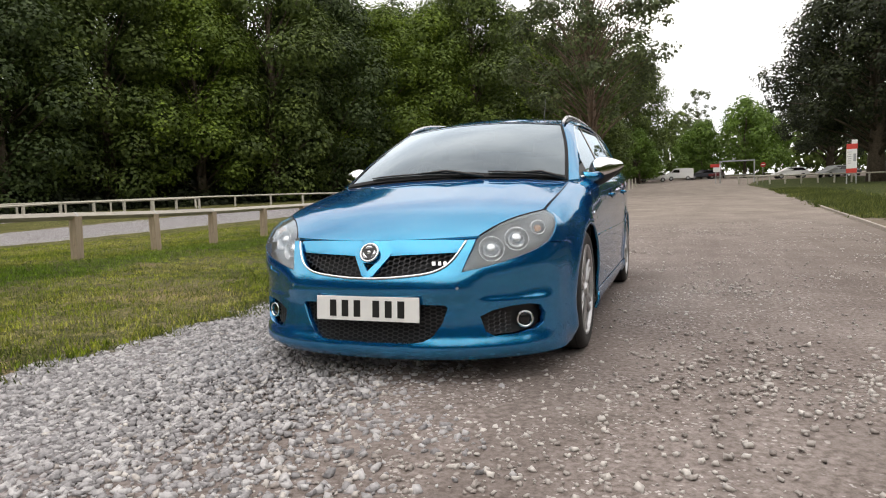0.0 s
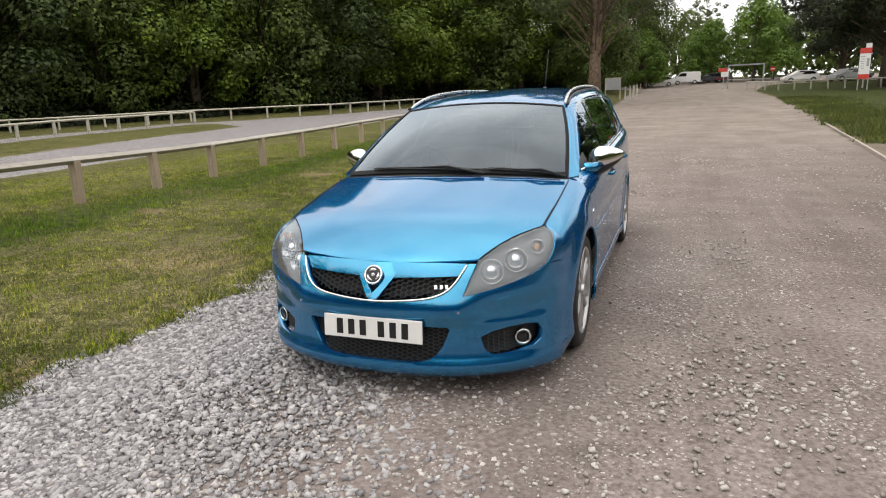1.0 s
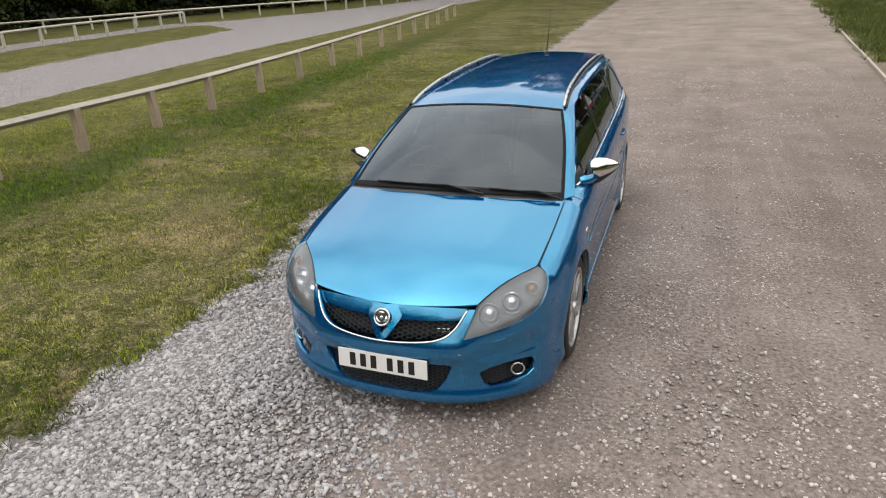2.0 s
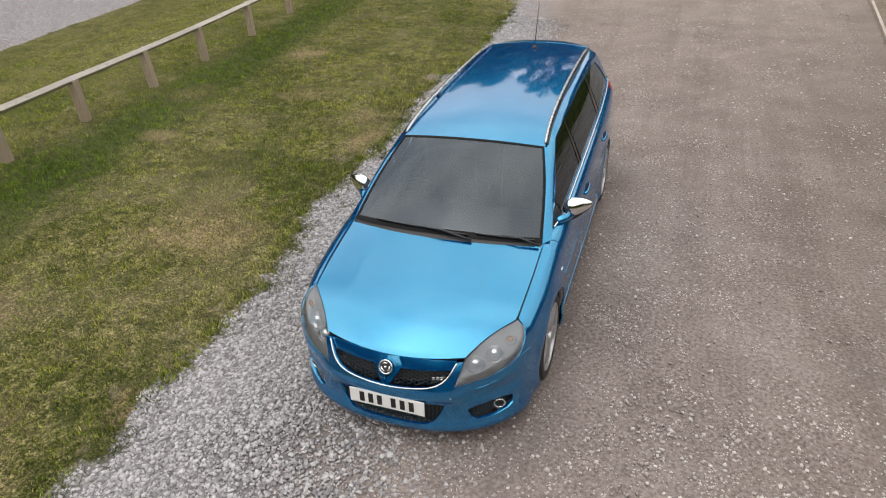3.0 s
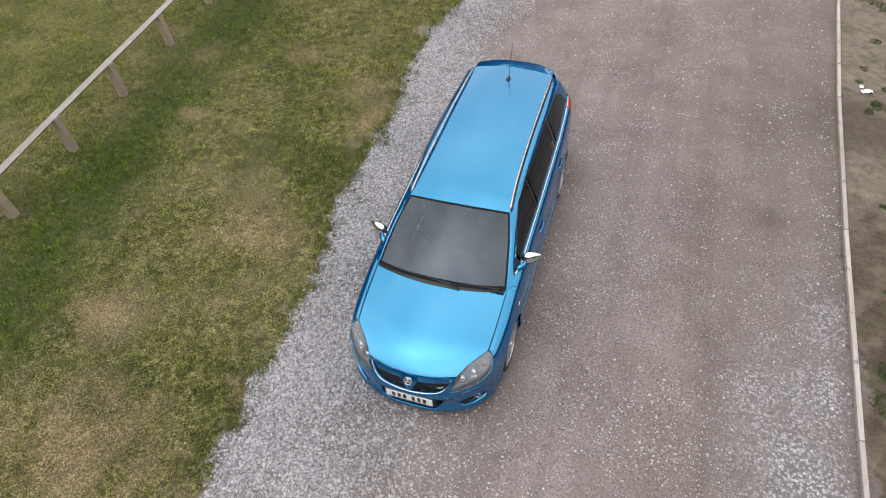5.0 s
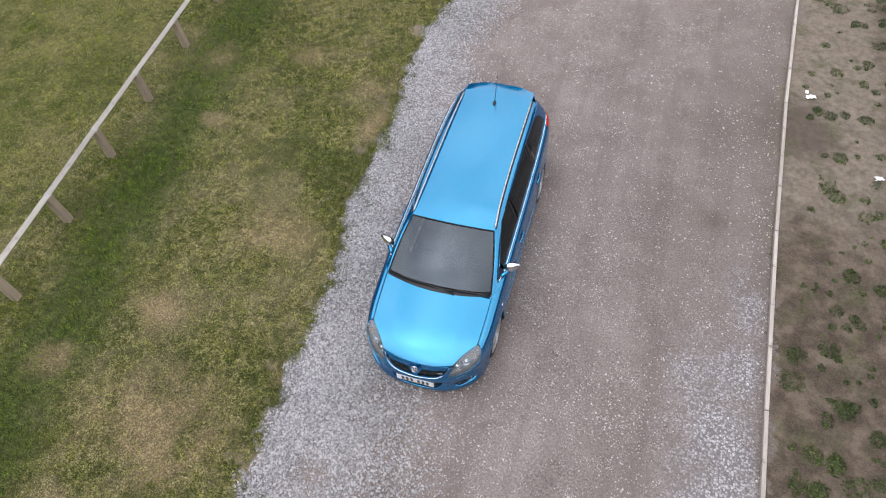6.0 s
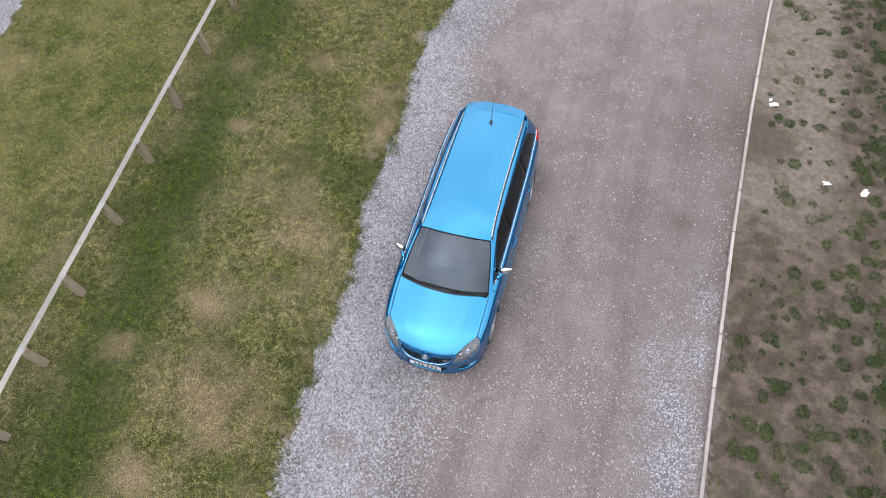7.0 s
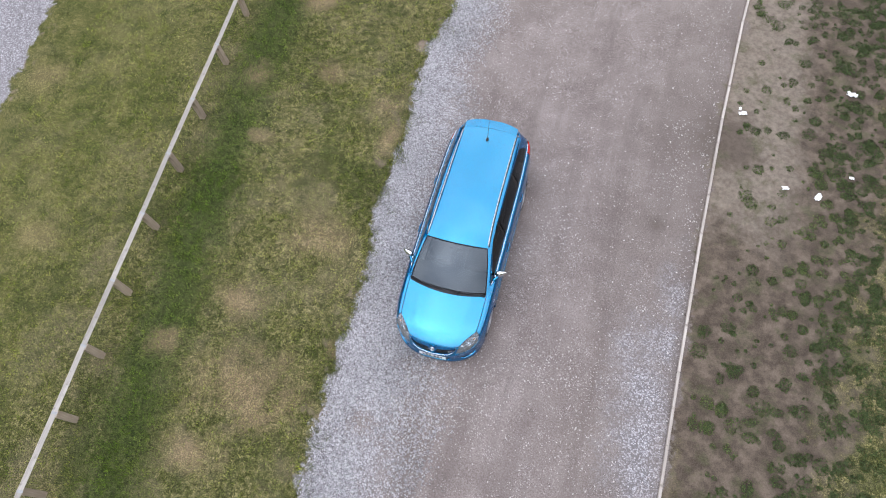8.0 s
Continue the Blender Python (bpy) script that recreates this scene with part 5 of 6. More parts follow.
# --- number plate ---
plate = part("number_plate", box(0.52, 0.008, 0.112, bevel=0.003), M_PLATE, car, "white plate with black bars")
plate.matrix_local = Matrix.Translation((0, 0.006, 0.350)) @ Euler((radians(-4), 0, 0)).to_matrix().to_4x4()
for k, bx in enumerate((-0.172, -0.110, -0.048, 0.048, 0.110, 0.172)):
    bar = part("plate_bar", box(0.034, 0.003, 0.076, bevel=0.001), M_PLATE_BAR, plate)
    bar.matrix_local = Matrix.Translation((bx, -0.0045, 0.0))
backing = part("plate_holder", box(0.50, 0.045, 0.09, bevel=0.004), M_BLACK, plate)
backing.matrix_local = Matrix.Translation((0, 0.029, -0.004))

# --- upper grille ---
up = behind(0.0)
ring_pts = [up(x, z) + np.array((0, -0.004, 0)) for x, z in CHROME_XZ]
ring_pts = [p * np.array((-1, 1, 1)) for p in ring_pts[:0:-1]] + ring_pts
fine_ring = curve3(ring_pts)
grille = sweep_strip("grille", [fine_ring(u) for u in np.linspace(0, 1, 80)], 0.011, 0.01, M_CHROME, car, "honeycomb grille in a chrome surround")
GRILLE_XZ = CHROME_XZ + [(0.436, 0.66)]
GRILLE_FULL = [(-x, z) for x, z in GRILLE_XZ[::-1]] + GRILLE_XZ[1:]
MESH_XZ = CHROME_XZ[:-2] + [(0.414, 0.604)]
hex_mesh("honeycomb", behind(0.034), [(-x, z) for x, z in MESH_XZ[::-1]] + MESH_XZ[1:], 0.0175, 0.006, M_MESH, grille, ratio=0.66)
back_plate("grille_backing", GRILLE_FULL, 0.075, M_VOID, grille)
for sgn in (1, -1):
    bar = [(0.070, 0.583), (0.16, 0.588), (0.28, 0.592), (0.392, 0.596), (0.412, 0.608), (0.430, 0.650), (0.30, 0.653), (0.16, 0.654), (0.072, 0.655)]
    panel("grille_bar", lambda x, z: up(x, z) + np.array((0, 0.012 + 0.16 * (0.642 - z), 0)), bar if sgn > 0 else mirrored(bar), M_PAINT, grille, step=0.025, rim=0.02, mid=(0, 3, 0.5))
wing = [(-0.104, 0.628), (-0.088, 0.582), (-0.028, 0.500), (0.0, 0.487), (0.028, 0.500), (0.088, 0.582), (0.104, 0.628), (0.098, 0.650), (0.05, 0.653), (-0.05, 0.653), (-0.098, 0.650)]
dark = [(-0.034, 0.556), (0.034, 0.556), (0.0, 0.520)]
vee = lambda x, z: up(x, z) + np.array((0, -0.004 + 0.03 * min(1, abs(x) / 0.13), 0))
panel("grille_vee", vee, wing, M_PAINT, grille, holes=[dark], step=0.015, rim=0.03, mid=(0, 3, 0.5))
b_c = up(0, 0.600) + np.array((0, -0.014, 0))
badge = part("badge", cyl(0.044, 0.040, 0.012, 32), M_BLACK, grille, "round chrome and black badge")
badge_m = Matrix.Translation(tuple(b_c)) @ Euler((radians(90 - 28), 0, 0)).to_matrix().to_4x4()
badge.matrix_local = badge_m
ring = bmesh.new()
tube([(0.043 * math.cos(a), 0.043 * math.sin(a), 0.006) for a in np.linspace(0, 2 * math.pi, 33)], 0.0055, 8, ring, caps=False)
for k in range(3):
    a0 = radians(60 + 120 * k)
    tube([(0.028 * math.cos(a0 + q), 0.026 * math.sin(a0 + q), 0.008) for q in np.linspace(0, 1.5, 7)], [0.003, 0.005, 0.007, 0.008, 0.007, 0.005, 0.003], 6, ring)
bmesh.ops.create_uvsphere(ring, u_segments=10, v_segments=6, radius=0.011, matrix=Matrix.Translation((0, 0, 0.006)))
part("badge_relief", ring, M_BULB, badge, smooth=True)
# small side badge, as plain bars
for k, (bx, bw) in enumerate(((0.300, 0.018), (0.326, 0.016), (0.350, 0.016))):
    c = up(bx, 0.548) + np.array((0, 0.026, 0))
    o = part("badge_bar", box(bw, 0.006, 0.020, bevel=0.002), M_CHROME, grille)
    o.matrix_local = Matrix.Translation(tuple(c)) @ Euler((radians(-20), 0, radians(18))).to_matrix().to_4x4()

# --- bonnet ---
LEAD = lambda x: 0.118 + 0.089 * (x / 0.483) ** 2
lamp_edge = curve3([(0.480, 0.207), (0.535, 0.290), (0.600, 0.378), (0.665, 0.455), (0.722, 0.522)])
bonnet = [(x, LEAD(x)) for x in np.linspace(0, 0.476, 14)] + [tuple(lamp_edge(u)) for u in np.linspace(0.06, 0.97, 10)] + \
         [(EDGE_X(y) - 0.009, y) for y in np.linspace(0.535, 1.165, 14)] + [(x, 1.045 + 0.135 * (x / 0.745) ** 2) for x in np.linspace(0.725, 0.0, 14)]
bonnet = bonnet + [(-x, y) for x, y in bonnet[-2:0:-1]]
panel("bonnet", lambda x, y: np.array((x, y, bonnet_z(x, y))), bonnet, M_PAINT, car, step=0.035, rim=0.02)

# black strip laid in the shut line to stand for the gap's shade
for sgn in (1, -1):
    edge = [tuple(lamp_edge(u)) for u in np.linspace(0.02, 0.98, 14)] + [(EDGE_X(y) - 0.003, y) for y in np.linspace(0.54, 1.17, 16)]
    sweep_strip("bonnet_seal", [(x * sgn, y, bonnet_z(x, y) - 0.003) for x, y in edge], 0.008, 0.01, M_BORDER_AND_GAP, car)

# --- headlamps ---
low_pts = [body(skin_s(x, z), z) for x, z in LAMP_LOW] + [body(S_CORNER, 0.628)]
fine_low = curve3(low_pts)
top3 = lambda u: np.array((*lamp_edge(u), bonnet_z(*lamp_edge(u)) - 0.002))
d_in = line(low_pts[0], top3(0))
out_pts = [low_pts[-1], body(s_of_y(0.385), 0.668), body(s_of_y(0.445), 0.718), body(s_of_y(0.495), 0.757), top3(1)]
d_out = curve3(out_pts)
lamp_fn = coons(fine_low, top3, d_in, d_out, 0.018, (0.45, -0.75, 0.4))
for sgn in (1, -1):
    fn = lamp_fn if sgn > 0 else mirror_x(lamp_fn)
    e = 0.012
    lamp = grid_patch("headlamp", lambda u, v, fn=fn: fn(u, v), 26, 18, M_LENS, car, thick=0.012, label="clear swept-back headlamp with grey housing", u0=e, u1=1 - e, v0=e, v1=1 - e)
    deep = np.array((-0.35 * sgn, 0.9, -0.12))
    bowl = lambda u, v, fn=fn: fn(u, v) + deep * (0.012 + 0.085 * (16 * u * (1 - u) * v * (1 - v)) ** 0.35)
    grid_patch("housing", bowl, 24, 16, M_HOUSING, lamp)
    for name, u, v, r in (("low_beam", 0.25, 0.40, 0.058), ("high_beam", 0.52, 0.44, 0.055), ("indicator", 0.77, 0.56, 0.034)):
        p = fn(u, v) + deep * 0.050
        aim = Matrix.Translation(tuple(p)) @ Euler((radians(72), 0, radians(20 * sgn))).to_matrix().to_4x4()
        unit = bmesh.new()
        tube([(0, 0, -0.045), (0, 0, -0.040), (0, 0, -0.025), (0, 0, -0.005), (0, 0, 0.006)], [r * 0.25, r * 0.55, r * 0.80, r * 0.94, r], 28, unit, caps=False)
        tube([(r * math.cos(a), r * math.sin(a), 0.006) for a in np.linspace(0, 2 * math.pi, 33)], 0.0022, 7, unit, caps=False)
        o = part(name, unit, M_CHROME, lamp, "chrome reflector bowl", smooth=True)
        o.matrix_local = aim
        eye = bmesh.new()
        bmesh.ops.create_uvsphere(eye, u_segments=20, v_segments=12, radius=r * (0.50 if name == "indicator" else 0.72))
        bmesh.ops.scale(eye, vec=(1, 1, 0.75), verts=eye.verts)
        q = part("lamp_eye", eye, M_AMBER if name == "indicator" else M_BULB, o, smooth=True)
        q.matrix_local = Matrix.Translation((0, 0, -0.012))

# --- wings, doors, quarters, sills ---
DOOR_F, DOOR_M, DOOR_R = 1.325, 2.455, 3.46


for sgn in (1, -1):
    P = lambda pts: [(sgn * s_of_y(y), depth_v(y, z)) for y, z in pts]
    top = [(y, edge_z(y)) for y in np.linspace(0.53, 1.19, 12)]
    wing = [(0.452, 0.622), (0.345, 0.632)] + [(0.39, 0.668), (0.45, 0.718), (0.50, 0.755)] + top + [(DOOR_F - 0.05, edge_z(DOOR_F) - 0.012), (DOOR_F - 0.004, 0.86), (DOOR_F - 0.004, 0.55), (DOOR_F - 0.03, 0.30), (DOOR_F - 0.03, 0.27)] + \
        [p for p in arch_points(AXLES[0], -8, 138, 26)]
    panel("front_wing", flank, P(wing), M_PAINT, car, step=0.03)
    door = [(DOOR_F, 0.86), (DOOR_F - 0.045, edge_z(DOOR_F) - 0.006)] + [(y, BELT_Z(y)) for y in np.linspace(DOOR_F + 0.05, DOOR_M - 0.004, 12)] + [(DOOR_M - 0.004, 0.6), (DOOR_M - 0.004, 0.265), (DOOR_F - 0.026, 0.265), (DOOR_F - 0.026, 0.30), (DOOR_F, 0.55)]
    d1 = panel("front_door", flank, P(door), M_PAINT, car, step=0.035)
    rear_arch = [p for p in arch_points(AXLES[1], 90, 190, 18)]
    door2 = [(y, BELT_Z(y)) for y in np.linspace(DOOR_M, DOOR_R + 0.10, 10)] + [(DOOR_R + 0.04, 0.75)] + [p for p in rear_arch if p[0] < DOOR_R + 0.02] + [(AXLES[1] - ARCH_R - 0.02, 0.265), (DOOR_M, 0.265), (DOOR_M, 0.6)]
    d2 = panel("rear_door", flank, P(door2), M_PAINT, car, step=0.035)
    quarter = [(y, BELT_Z(y)) for y in np.linspace(DOOR_R + 0.105, 4.36, 10)] + [(4.36, 0.84), (4.52, 0.82), (4.52, 0.62), (4.30, 0.61), (4.22, 0.50)] + [p for p in arch_points(AXLES[1], 25, 150, 26) if p[0] > DOOR_R + 0.024] + [(DOOR_R + 0.045, 0.75)]
    panel("rear_quarter", flank, P(quarter), M_PAINT, car, step=0.035)
    sill = [(AXLES[0] + ARCH_R + 0.005, 0.255), (AXLES[1] - ARCH_R - 0.012, 0.255), (AXLES[1] - ARCH_R + 0.01, 0.16), (3.2, 0.135), (1.5, 0.135), (AXLES[0] + ARCH_R - 0.02, 0.16)]
    panel("sill", flank, P(sill), M_PAINT, car, step=0.03)
    lamp3 = [(4.37, 0.85), (4.37, BELT_Z(4.37) - 0.003), (4.45, BELT_Z(4.45) - 0.003), (4.53, BELT_Z(4.53) - 0.003), (4.60, 1.09), (4.70, 1.05), (4.735, 0.95), (4.74, 0.82), (4.70, 0.80), (4.53, 0.83)]
    panel("tail_lamp", flank, P(lamp3), M_RED_LENS, car, step=0.03, label="red tail lamp")
    for yy, ob in ((2.31, d1), (3.42, d2)):
        zz = 0.845 if yy < 3 else 0.872
        c = on_side(yy, zz) * np.array((sgn, 1, 1))
        h = bmesh.new()
        tube([(0, -0.11, 0.002), (0.012 * sgn, -0.085, 0), (0.018 * sgn, 0, 0), (0.012 * sgn, 0.075, 0), (0, 0.10, 0)], [0.011, 0.013, 0.014, 0.013, 0.011], 8, h)
        hd = part("door_handle", h, M_PAINT, ob, smooth=True)
        hd.matrix_local = Matrix.Translation(tuple(c))
        # flat dark oval in place of a hollow: the recess's shade as colour
        cup = bmesh.new()
        bmesh.ops.create_uvsphere(cup, u_segments=16, v_segments=8, radius=1)
        bmesh.ops.scale(cup, vec=(0.006, 0.085, 0.034), verts=cup.verts)
        cp = part("handle_recess", cup, M_VOID, ob, smooth=True)
        cp.matrix_local = Matrix.Translation(tuple(c + np.array((0.0, -0.005, 0.004))))
    rub = [on_side(y, 0.60) * np.array((sgn, 1, 1)) - np.array((0.002 * sgn, 0, 0)) for y in np.linspace(1.36, 3.40, 24)]
    sweep_strip("rubbing_strip", rub, 0.011, 0.01, M_PAINT, car)

for sgn in (1, -1):
    rep = bmesh.new()
    bmesh.ops.create_uvsphere(rep, u_segments=16, v_segments=8, radius=1)
    bmesh.ops.scale(rep, vec=(0.007, 0.032, 0.015), verts=rep.verts)
    lamp = part("side_repeater", rep, M_BULB, car, "small clear side indicator", smooth=True)
    lamp.matrix_local = Matrix.Translation(tuple(on_side(1.22, 0.735) * np.array((sgn, 1, 1))))

# --- tail ---
rear_half = [(s_of_y(4.31), 0.60), (s_of_y(4.23), 0.50)] + [(s_of_y(y), z) for y, z in arch_points(AXLES[1], 28, -20, 8)] + [(s_of_y(4.4), 0.14)]
for sgn in (1, -1):
    rp = [(sgn * (RING - 0.0), 0.60)] + [(sgn * s, z) for s, z in rear_half] + [(sgn * RING, 0.14)]
    panel("rear_bumper", body, rp, M_PAINT, car, step=0.04)
    tg = [(sgn * s_of_y(4.53), 0.61), (sgn * s_of_y(4.53), 0.835), (sgn * s_of_y(4.705), 0.795), (sgn * s_of_y(4.745), 0.815), (sgn * s_of_y(4.742), 1.09), (sgn * RING, 1.10), (sgn * RING, 0.61)]
    panel("tailgate", body, tg, M_PAINT, car, step=0.04)

# --- cabin: roof, pillars and glass ---
ROOF_EDGE = curve3([(0.582, 1.945, 1.346), (0.566, 2.15, 1.391), (0.552, 2.5, 1.430), (0.543, 3.0, 1.458), (0.540, 3.5, 1.468), (0.538, 4.0, 1.466), (0.532, 4.44, 1.452)])
ROOF_FRONT = curve3([(-0.582, 1.945, 1.346), (-0.3, 1.912, 1.374), (0, 1.900, 1.384), (0.3, 1.912, 1.374), (0.582, 1.945, 1.346)])
ROOF_BACK = curve3([(-0.532, 4.44, 1.452), (-0.3, 4.47, 1.476), (0, 4.478, 1.484), (0.3, 4.47, 1.476), (0.532, 4.44, 1.452)])
left_edge = lambda v: ROOF_EDGE(v) * np.array((-1, 1, 1))
roof_fn = coons(ROOF_FRONT, ROOF_BACK, left_edge, ROOF_EDGE, 0.0)
roof = grid_patch("roof", roof_fn, 30, 60, M_PAINT, car, thick=0.015)
SPOILER_BACK = curve3([(-0.53, 4.63, 1.418), (-0.3, 4.69, 1.446), (0, 4.705, 1.455), (0.3, 4.69, 1.446), (0.53, 4.63, 1.418)])
gap = lambda c: (lambda u: c(u) + np.array((0, 0.012, 0)))
spoil = coons(gap(ROOF_BACK), SPOILER_BACK, line(gap(ROOF_BACK)(0), SPOILER_BACK(0)), line(gap(ROOF_BACK)(1), SPOILER_BACK(1)), 0.003)
grid_patch("spoiler", spoil, 30, 10, M_PAINT, car, thick=0.035)

SCREEN_LOW = curve3([(-0.737, 1.198, 0.934), (-0.5, 1.128, 0.953), (-0.25, 1.094, 0.964), (0, 1.082, 0.968), (0.25, 1.094, 0.964), (0.5, 1.128, 0.953), (0.737, 1.198, 0.934)])
PILLAR_IN = curve3([(0.737, 1.198, 0.934), (0.703, 1.42, 1.066), (0.660, 1.65, 1.192), (0.620, 1.81, 1.277), (0.582, 1.945, 1.346)])
pillar_l = lambda v: PILLAR_IN(v) * np.array((-1, 1, 1))
screen_fn = coons(SCREEN_LOW, ROOF_FRONT, pillar_l, PILLAR_IN, 0.022, (0, -0.6, 0.8))
screen = grid_patch("windscreen", screen_fn, 30, 24, M_SCREEN, car, label="tinted curved windscreen with a black border", u0=0.006, u1=0.994, v0=0.008, v1=0.992)
inset_fn = lambda u, v: screen_fn(u, v) + np.array((0, -0.002, 0.003))
for name, u0, u1, v0, v1 in (("low_border", 0.002, 0.998, 0.004, 0.052), ("top_border", 0.002, 0.998, 0.974, 0.996), ("side_border", 0.002, 0.015, 0.052, 0.974), ("side_border", 0.985, 0.998, 0.052, 0.974)):
    grid_patch(name, inset_fn, 24, 24, M_BORDER_AND_GAP, screen, u0=u0, u1=u1, v0=v0, v1=v1)
mount = part("mirror_mount", box(0.11, 0.05, 0.075, bevel=0.012), M_BLACK, screen)
mount.matrix_local = Matrix.Translation(tuple(screen_fn(0.5, 0.90) + np.array((0, 0.05, -0.05))))
inner = part("inner_mirror", box(0.24, 0.03, 0.065, bevel=0.012), M_BLACK, screen)
inner.matrix_local = Matrix.Translation(tuple(screen_fn(0.5, 0.82) + np.array((0, 0.10, -0.045))))
# scuttle below the screen
scut = coons(lambda u: np.array(((2 * u - 1) * 0.72, 1.048 + 0.135 * ((2 * u - 1) * 0.72 / 0.745) ** 2, bonnet_z((2 * u - 1) * 0.72, 1.048 + 0.13 * (2 * u - 1) ** 2) - 0.018)),
             lambda u: SCREEN_LOW(u) + np.array((0, 0.02, 0.004)), line((-0.72, 1.174, 0.905), (-0.737, 1.215, 0.938)), line((0.72, 1.174, 0.905), (0.737, 1.215, 0.938)))
grid_patch("scuttle", scut, 30, 4, M_BLACK, car)
for bx, tx, v1 in ((0.22, -0.52, 0.055), (0.70, 0.27, 0.045)):
    pts = []
    for k in np.linspace(0, 1, 12):
        x = bx + (tx - bx) * k
        u = (x / 0.737 + 1) / 2
        pts.append(screen_fn(min(0.97, max(0.03, u)), 0.012 + v1 * (0.15 + 0.85 * k) * (1 - 0.35 * k)) + np.array((0, -0.014, 0.016)))
    bm = tube([tuple(p) for p in pts], [0.0055] * 11 + [0.003], 6)
    tube([tuple(p + np.array((0, 0.008, -0.010))) for p in pts], 0.004, 5, bm)
    tube([tuple(pts[0] + np.array((0.03, -0.03, -0.02))), tuple(pts[3] + np.array((0, -0.012, 0.014))), tuple(pts[6])], [0.011, 0.008, 0.005], 6, bm)
    part("wiper", bm, M_BLACK, car, smooth=True)


def glasshouse(y, z):
    """The cabin's side above the waist."""
    b = on_side(y, BELT_Z(y))
    dz = z - BELT_Z(y)
    return np.array((b[0] - 0.004 - 0.40 * dz - 0.22 * dz * dz, y, z))


PILLAR_OUT = curve3([(0.790, 1.262, 0.938), (0.757, 1.46, 1.045), (0.712, 1.72, 1.180), (0.668, 1.93, 1.284), (0.633, 2.12, 1.358)])
FRAME_TOP = curve3([(0.633, 2.12, 1.358), (0.640, 2.5, 1.394), (0.643, 3.0, 1.416), (0.640, 3.5, 1.422), (0.632, 4.0, 1.416), (0.618, 4.44, 1.398)])
for sgn in (1, -1):
    flip = (lambda f: f) if sgn > 0 else mirror_x
    a_fn = coons(PILLAR_IN, PILLAR_OUT, line(PILLAR_IN(0), PILLAR_OUT(0)), line(PILLAR_IN(1), PILLAR_OUT(1)), 0.008, (0.6, 0, 0.8))
    grid_patch("pillar", flip(a_fn), 30, 8, M_PAINT, car, thick=0.012)
    r_fn = coons(ROOF_EDGE, FRAME_TOP, line(ROOF_EDGE(0), FRAME_TOP(0)), line(ROOF_EDGE(1), FRAME_TOP(1)), 0.020, (0.6, 0, 0.8))
    grid_patch("cant_rail", flip(r_fn), 50, 8, M_PAINT, car, thick=0.012)
    g_fn = glasshouse if sgn > 0 else mirror_x(glasshouse)
    low = lambda y: BELT_Z(y) + 0.014
    topz = lambda y: float(np.interp(y, [1.46, 1.72, 1.93, 2.12, 2.5, 3.0, 3.5, 4.0, 4.2], [1.02, 1.155, 1.262, 1.338, 1.374, 1.396, 1.402, 1.394, 1.380]))
    outer = [(y, BELT_Z(y) + 0.004) for y in np.linspace(1.30, 4.60, 30)] + [(4.55, 1.22), (4.47, 1.36), (4.42, 1.402)] + [(y, topz(y) + 0.024) for y in np.linspace(4.2, 1.5, 26)]
    hole = [(y, low(y)) for y in np.linspace(1.44, 4.44, 30)] + [(4.40, 1.16), (4.30, 1.30), (4.20, 1.37)] + [(y, topz(y)) for y in np.linspace(4.1, 1.52, 26)]
    frame_ob = panel("window_frame", g_fn, outer, M_PAINT, car, holes=[hole], step=0.03, rim=0.012)
    cuts = ((1.40, 2.40, 2.47), (2.50, 3.44, 3.56), (3.60, 4.46, 4.46))
    for y0, y1, y1t in cuts:
        lo_e = [(y, low(y) - 0.006) for y in np.linspace(max(y0, 1.43), y1, 12)]
        up_e = [(y, topz(y) + 0.006) for y in np.linspace(min(y1t, 4.22), max(y0 + 0.05, 1.50), 14)]
        if y0 > 3.5:
            lo_e += [(4.41, 1.16), (4.31, 1.30)]
        panel("side_window", g_fn, lo_e + up_e, M_TINT, car, step=0.05, rim=0.0, lift=-0.008, label="dark tinted side window")
    for ya, yb in ((2.435, 2.485), (3.50, 3.585)):
        panel("door_pillar", g_fn, [(ya - 0.035, low(ya)), (yb - 0.035, low(yb)), (yb + 0.035, topz(yb)), (ya + 0.035, topz(ya))], M_FRIT, car, step=0.04, rim=0.0, lift=-0.004)
    belt = [g_fn(y, BELT_Z(y) + 0.010) + np.array((0.007 * sgn, 0, 0)) for y in np.linspace(1.42, 4.60, 40)]
    sweep_strip("chrome_waist_strip", belt, 0.016, 0.01, M_CHROME, car, seg=6)
    r_pts = []
    for k in np.linspace(0, 1, 50):
        p = ROOF_EDGE(0.015 + 0.965 * k) * np.array((sgn, 1, 1))
        rise = 0.026 * min(1, math.sin(math.pi * k) ** 0.5 * 1.25)
        r_pts.append(p + np.array((0.004 * sgn, 0, 0.004 + rise)))
    rail = bmesh.new()
    tube([tuple(p) for p in r_pts], [0.008] + [0.012] * 48 + [0.008], 10, rail)
    part("roof_rail", rail, M_SATIN, car, "satin silver roof rail", smooth=True)
    # thin black line along the outer side of the rail
    side_line = [ROOF_EDGE(0.01 + 0.98 * k) * np.array((sgn, 1, 1)) + np.array((0.022 * sgn, 0, 0.001)) for k in np.linspace(0, 1, 40)]
    sweep_strip("roof_seal", side_line, 0.018, 0.01, M_BLACK, car)
    for k in (0.30, 0.66):
        p = ROOF_EDGE(k) * np.array((sgn, 1, 1))
        ft = part("rail_foot", box(0.02, 0.07, 0.03, bevel=0.005), M_BLACK, car)
        ft.matrix_local = Matrix.Translation(tuple(p + np.array((0.003 * sgn, 0, 0.014))))

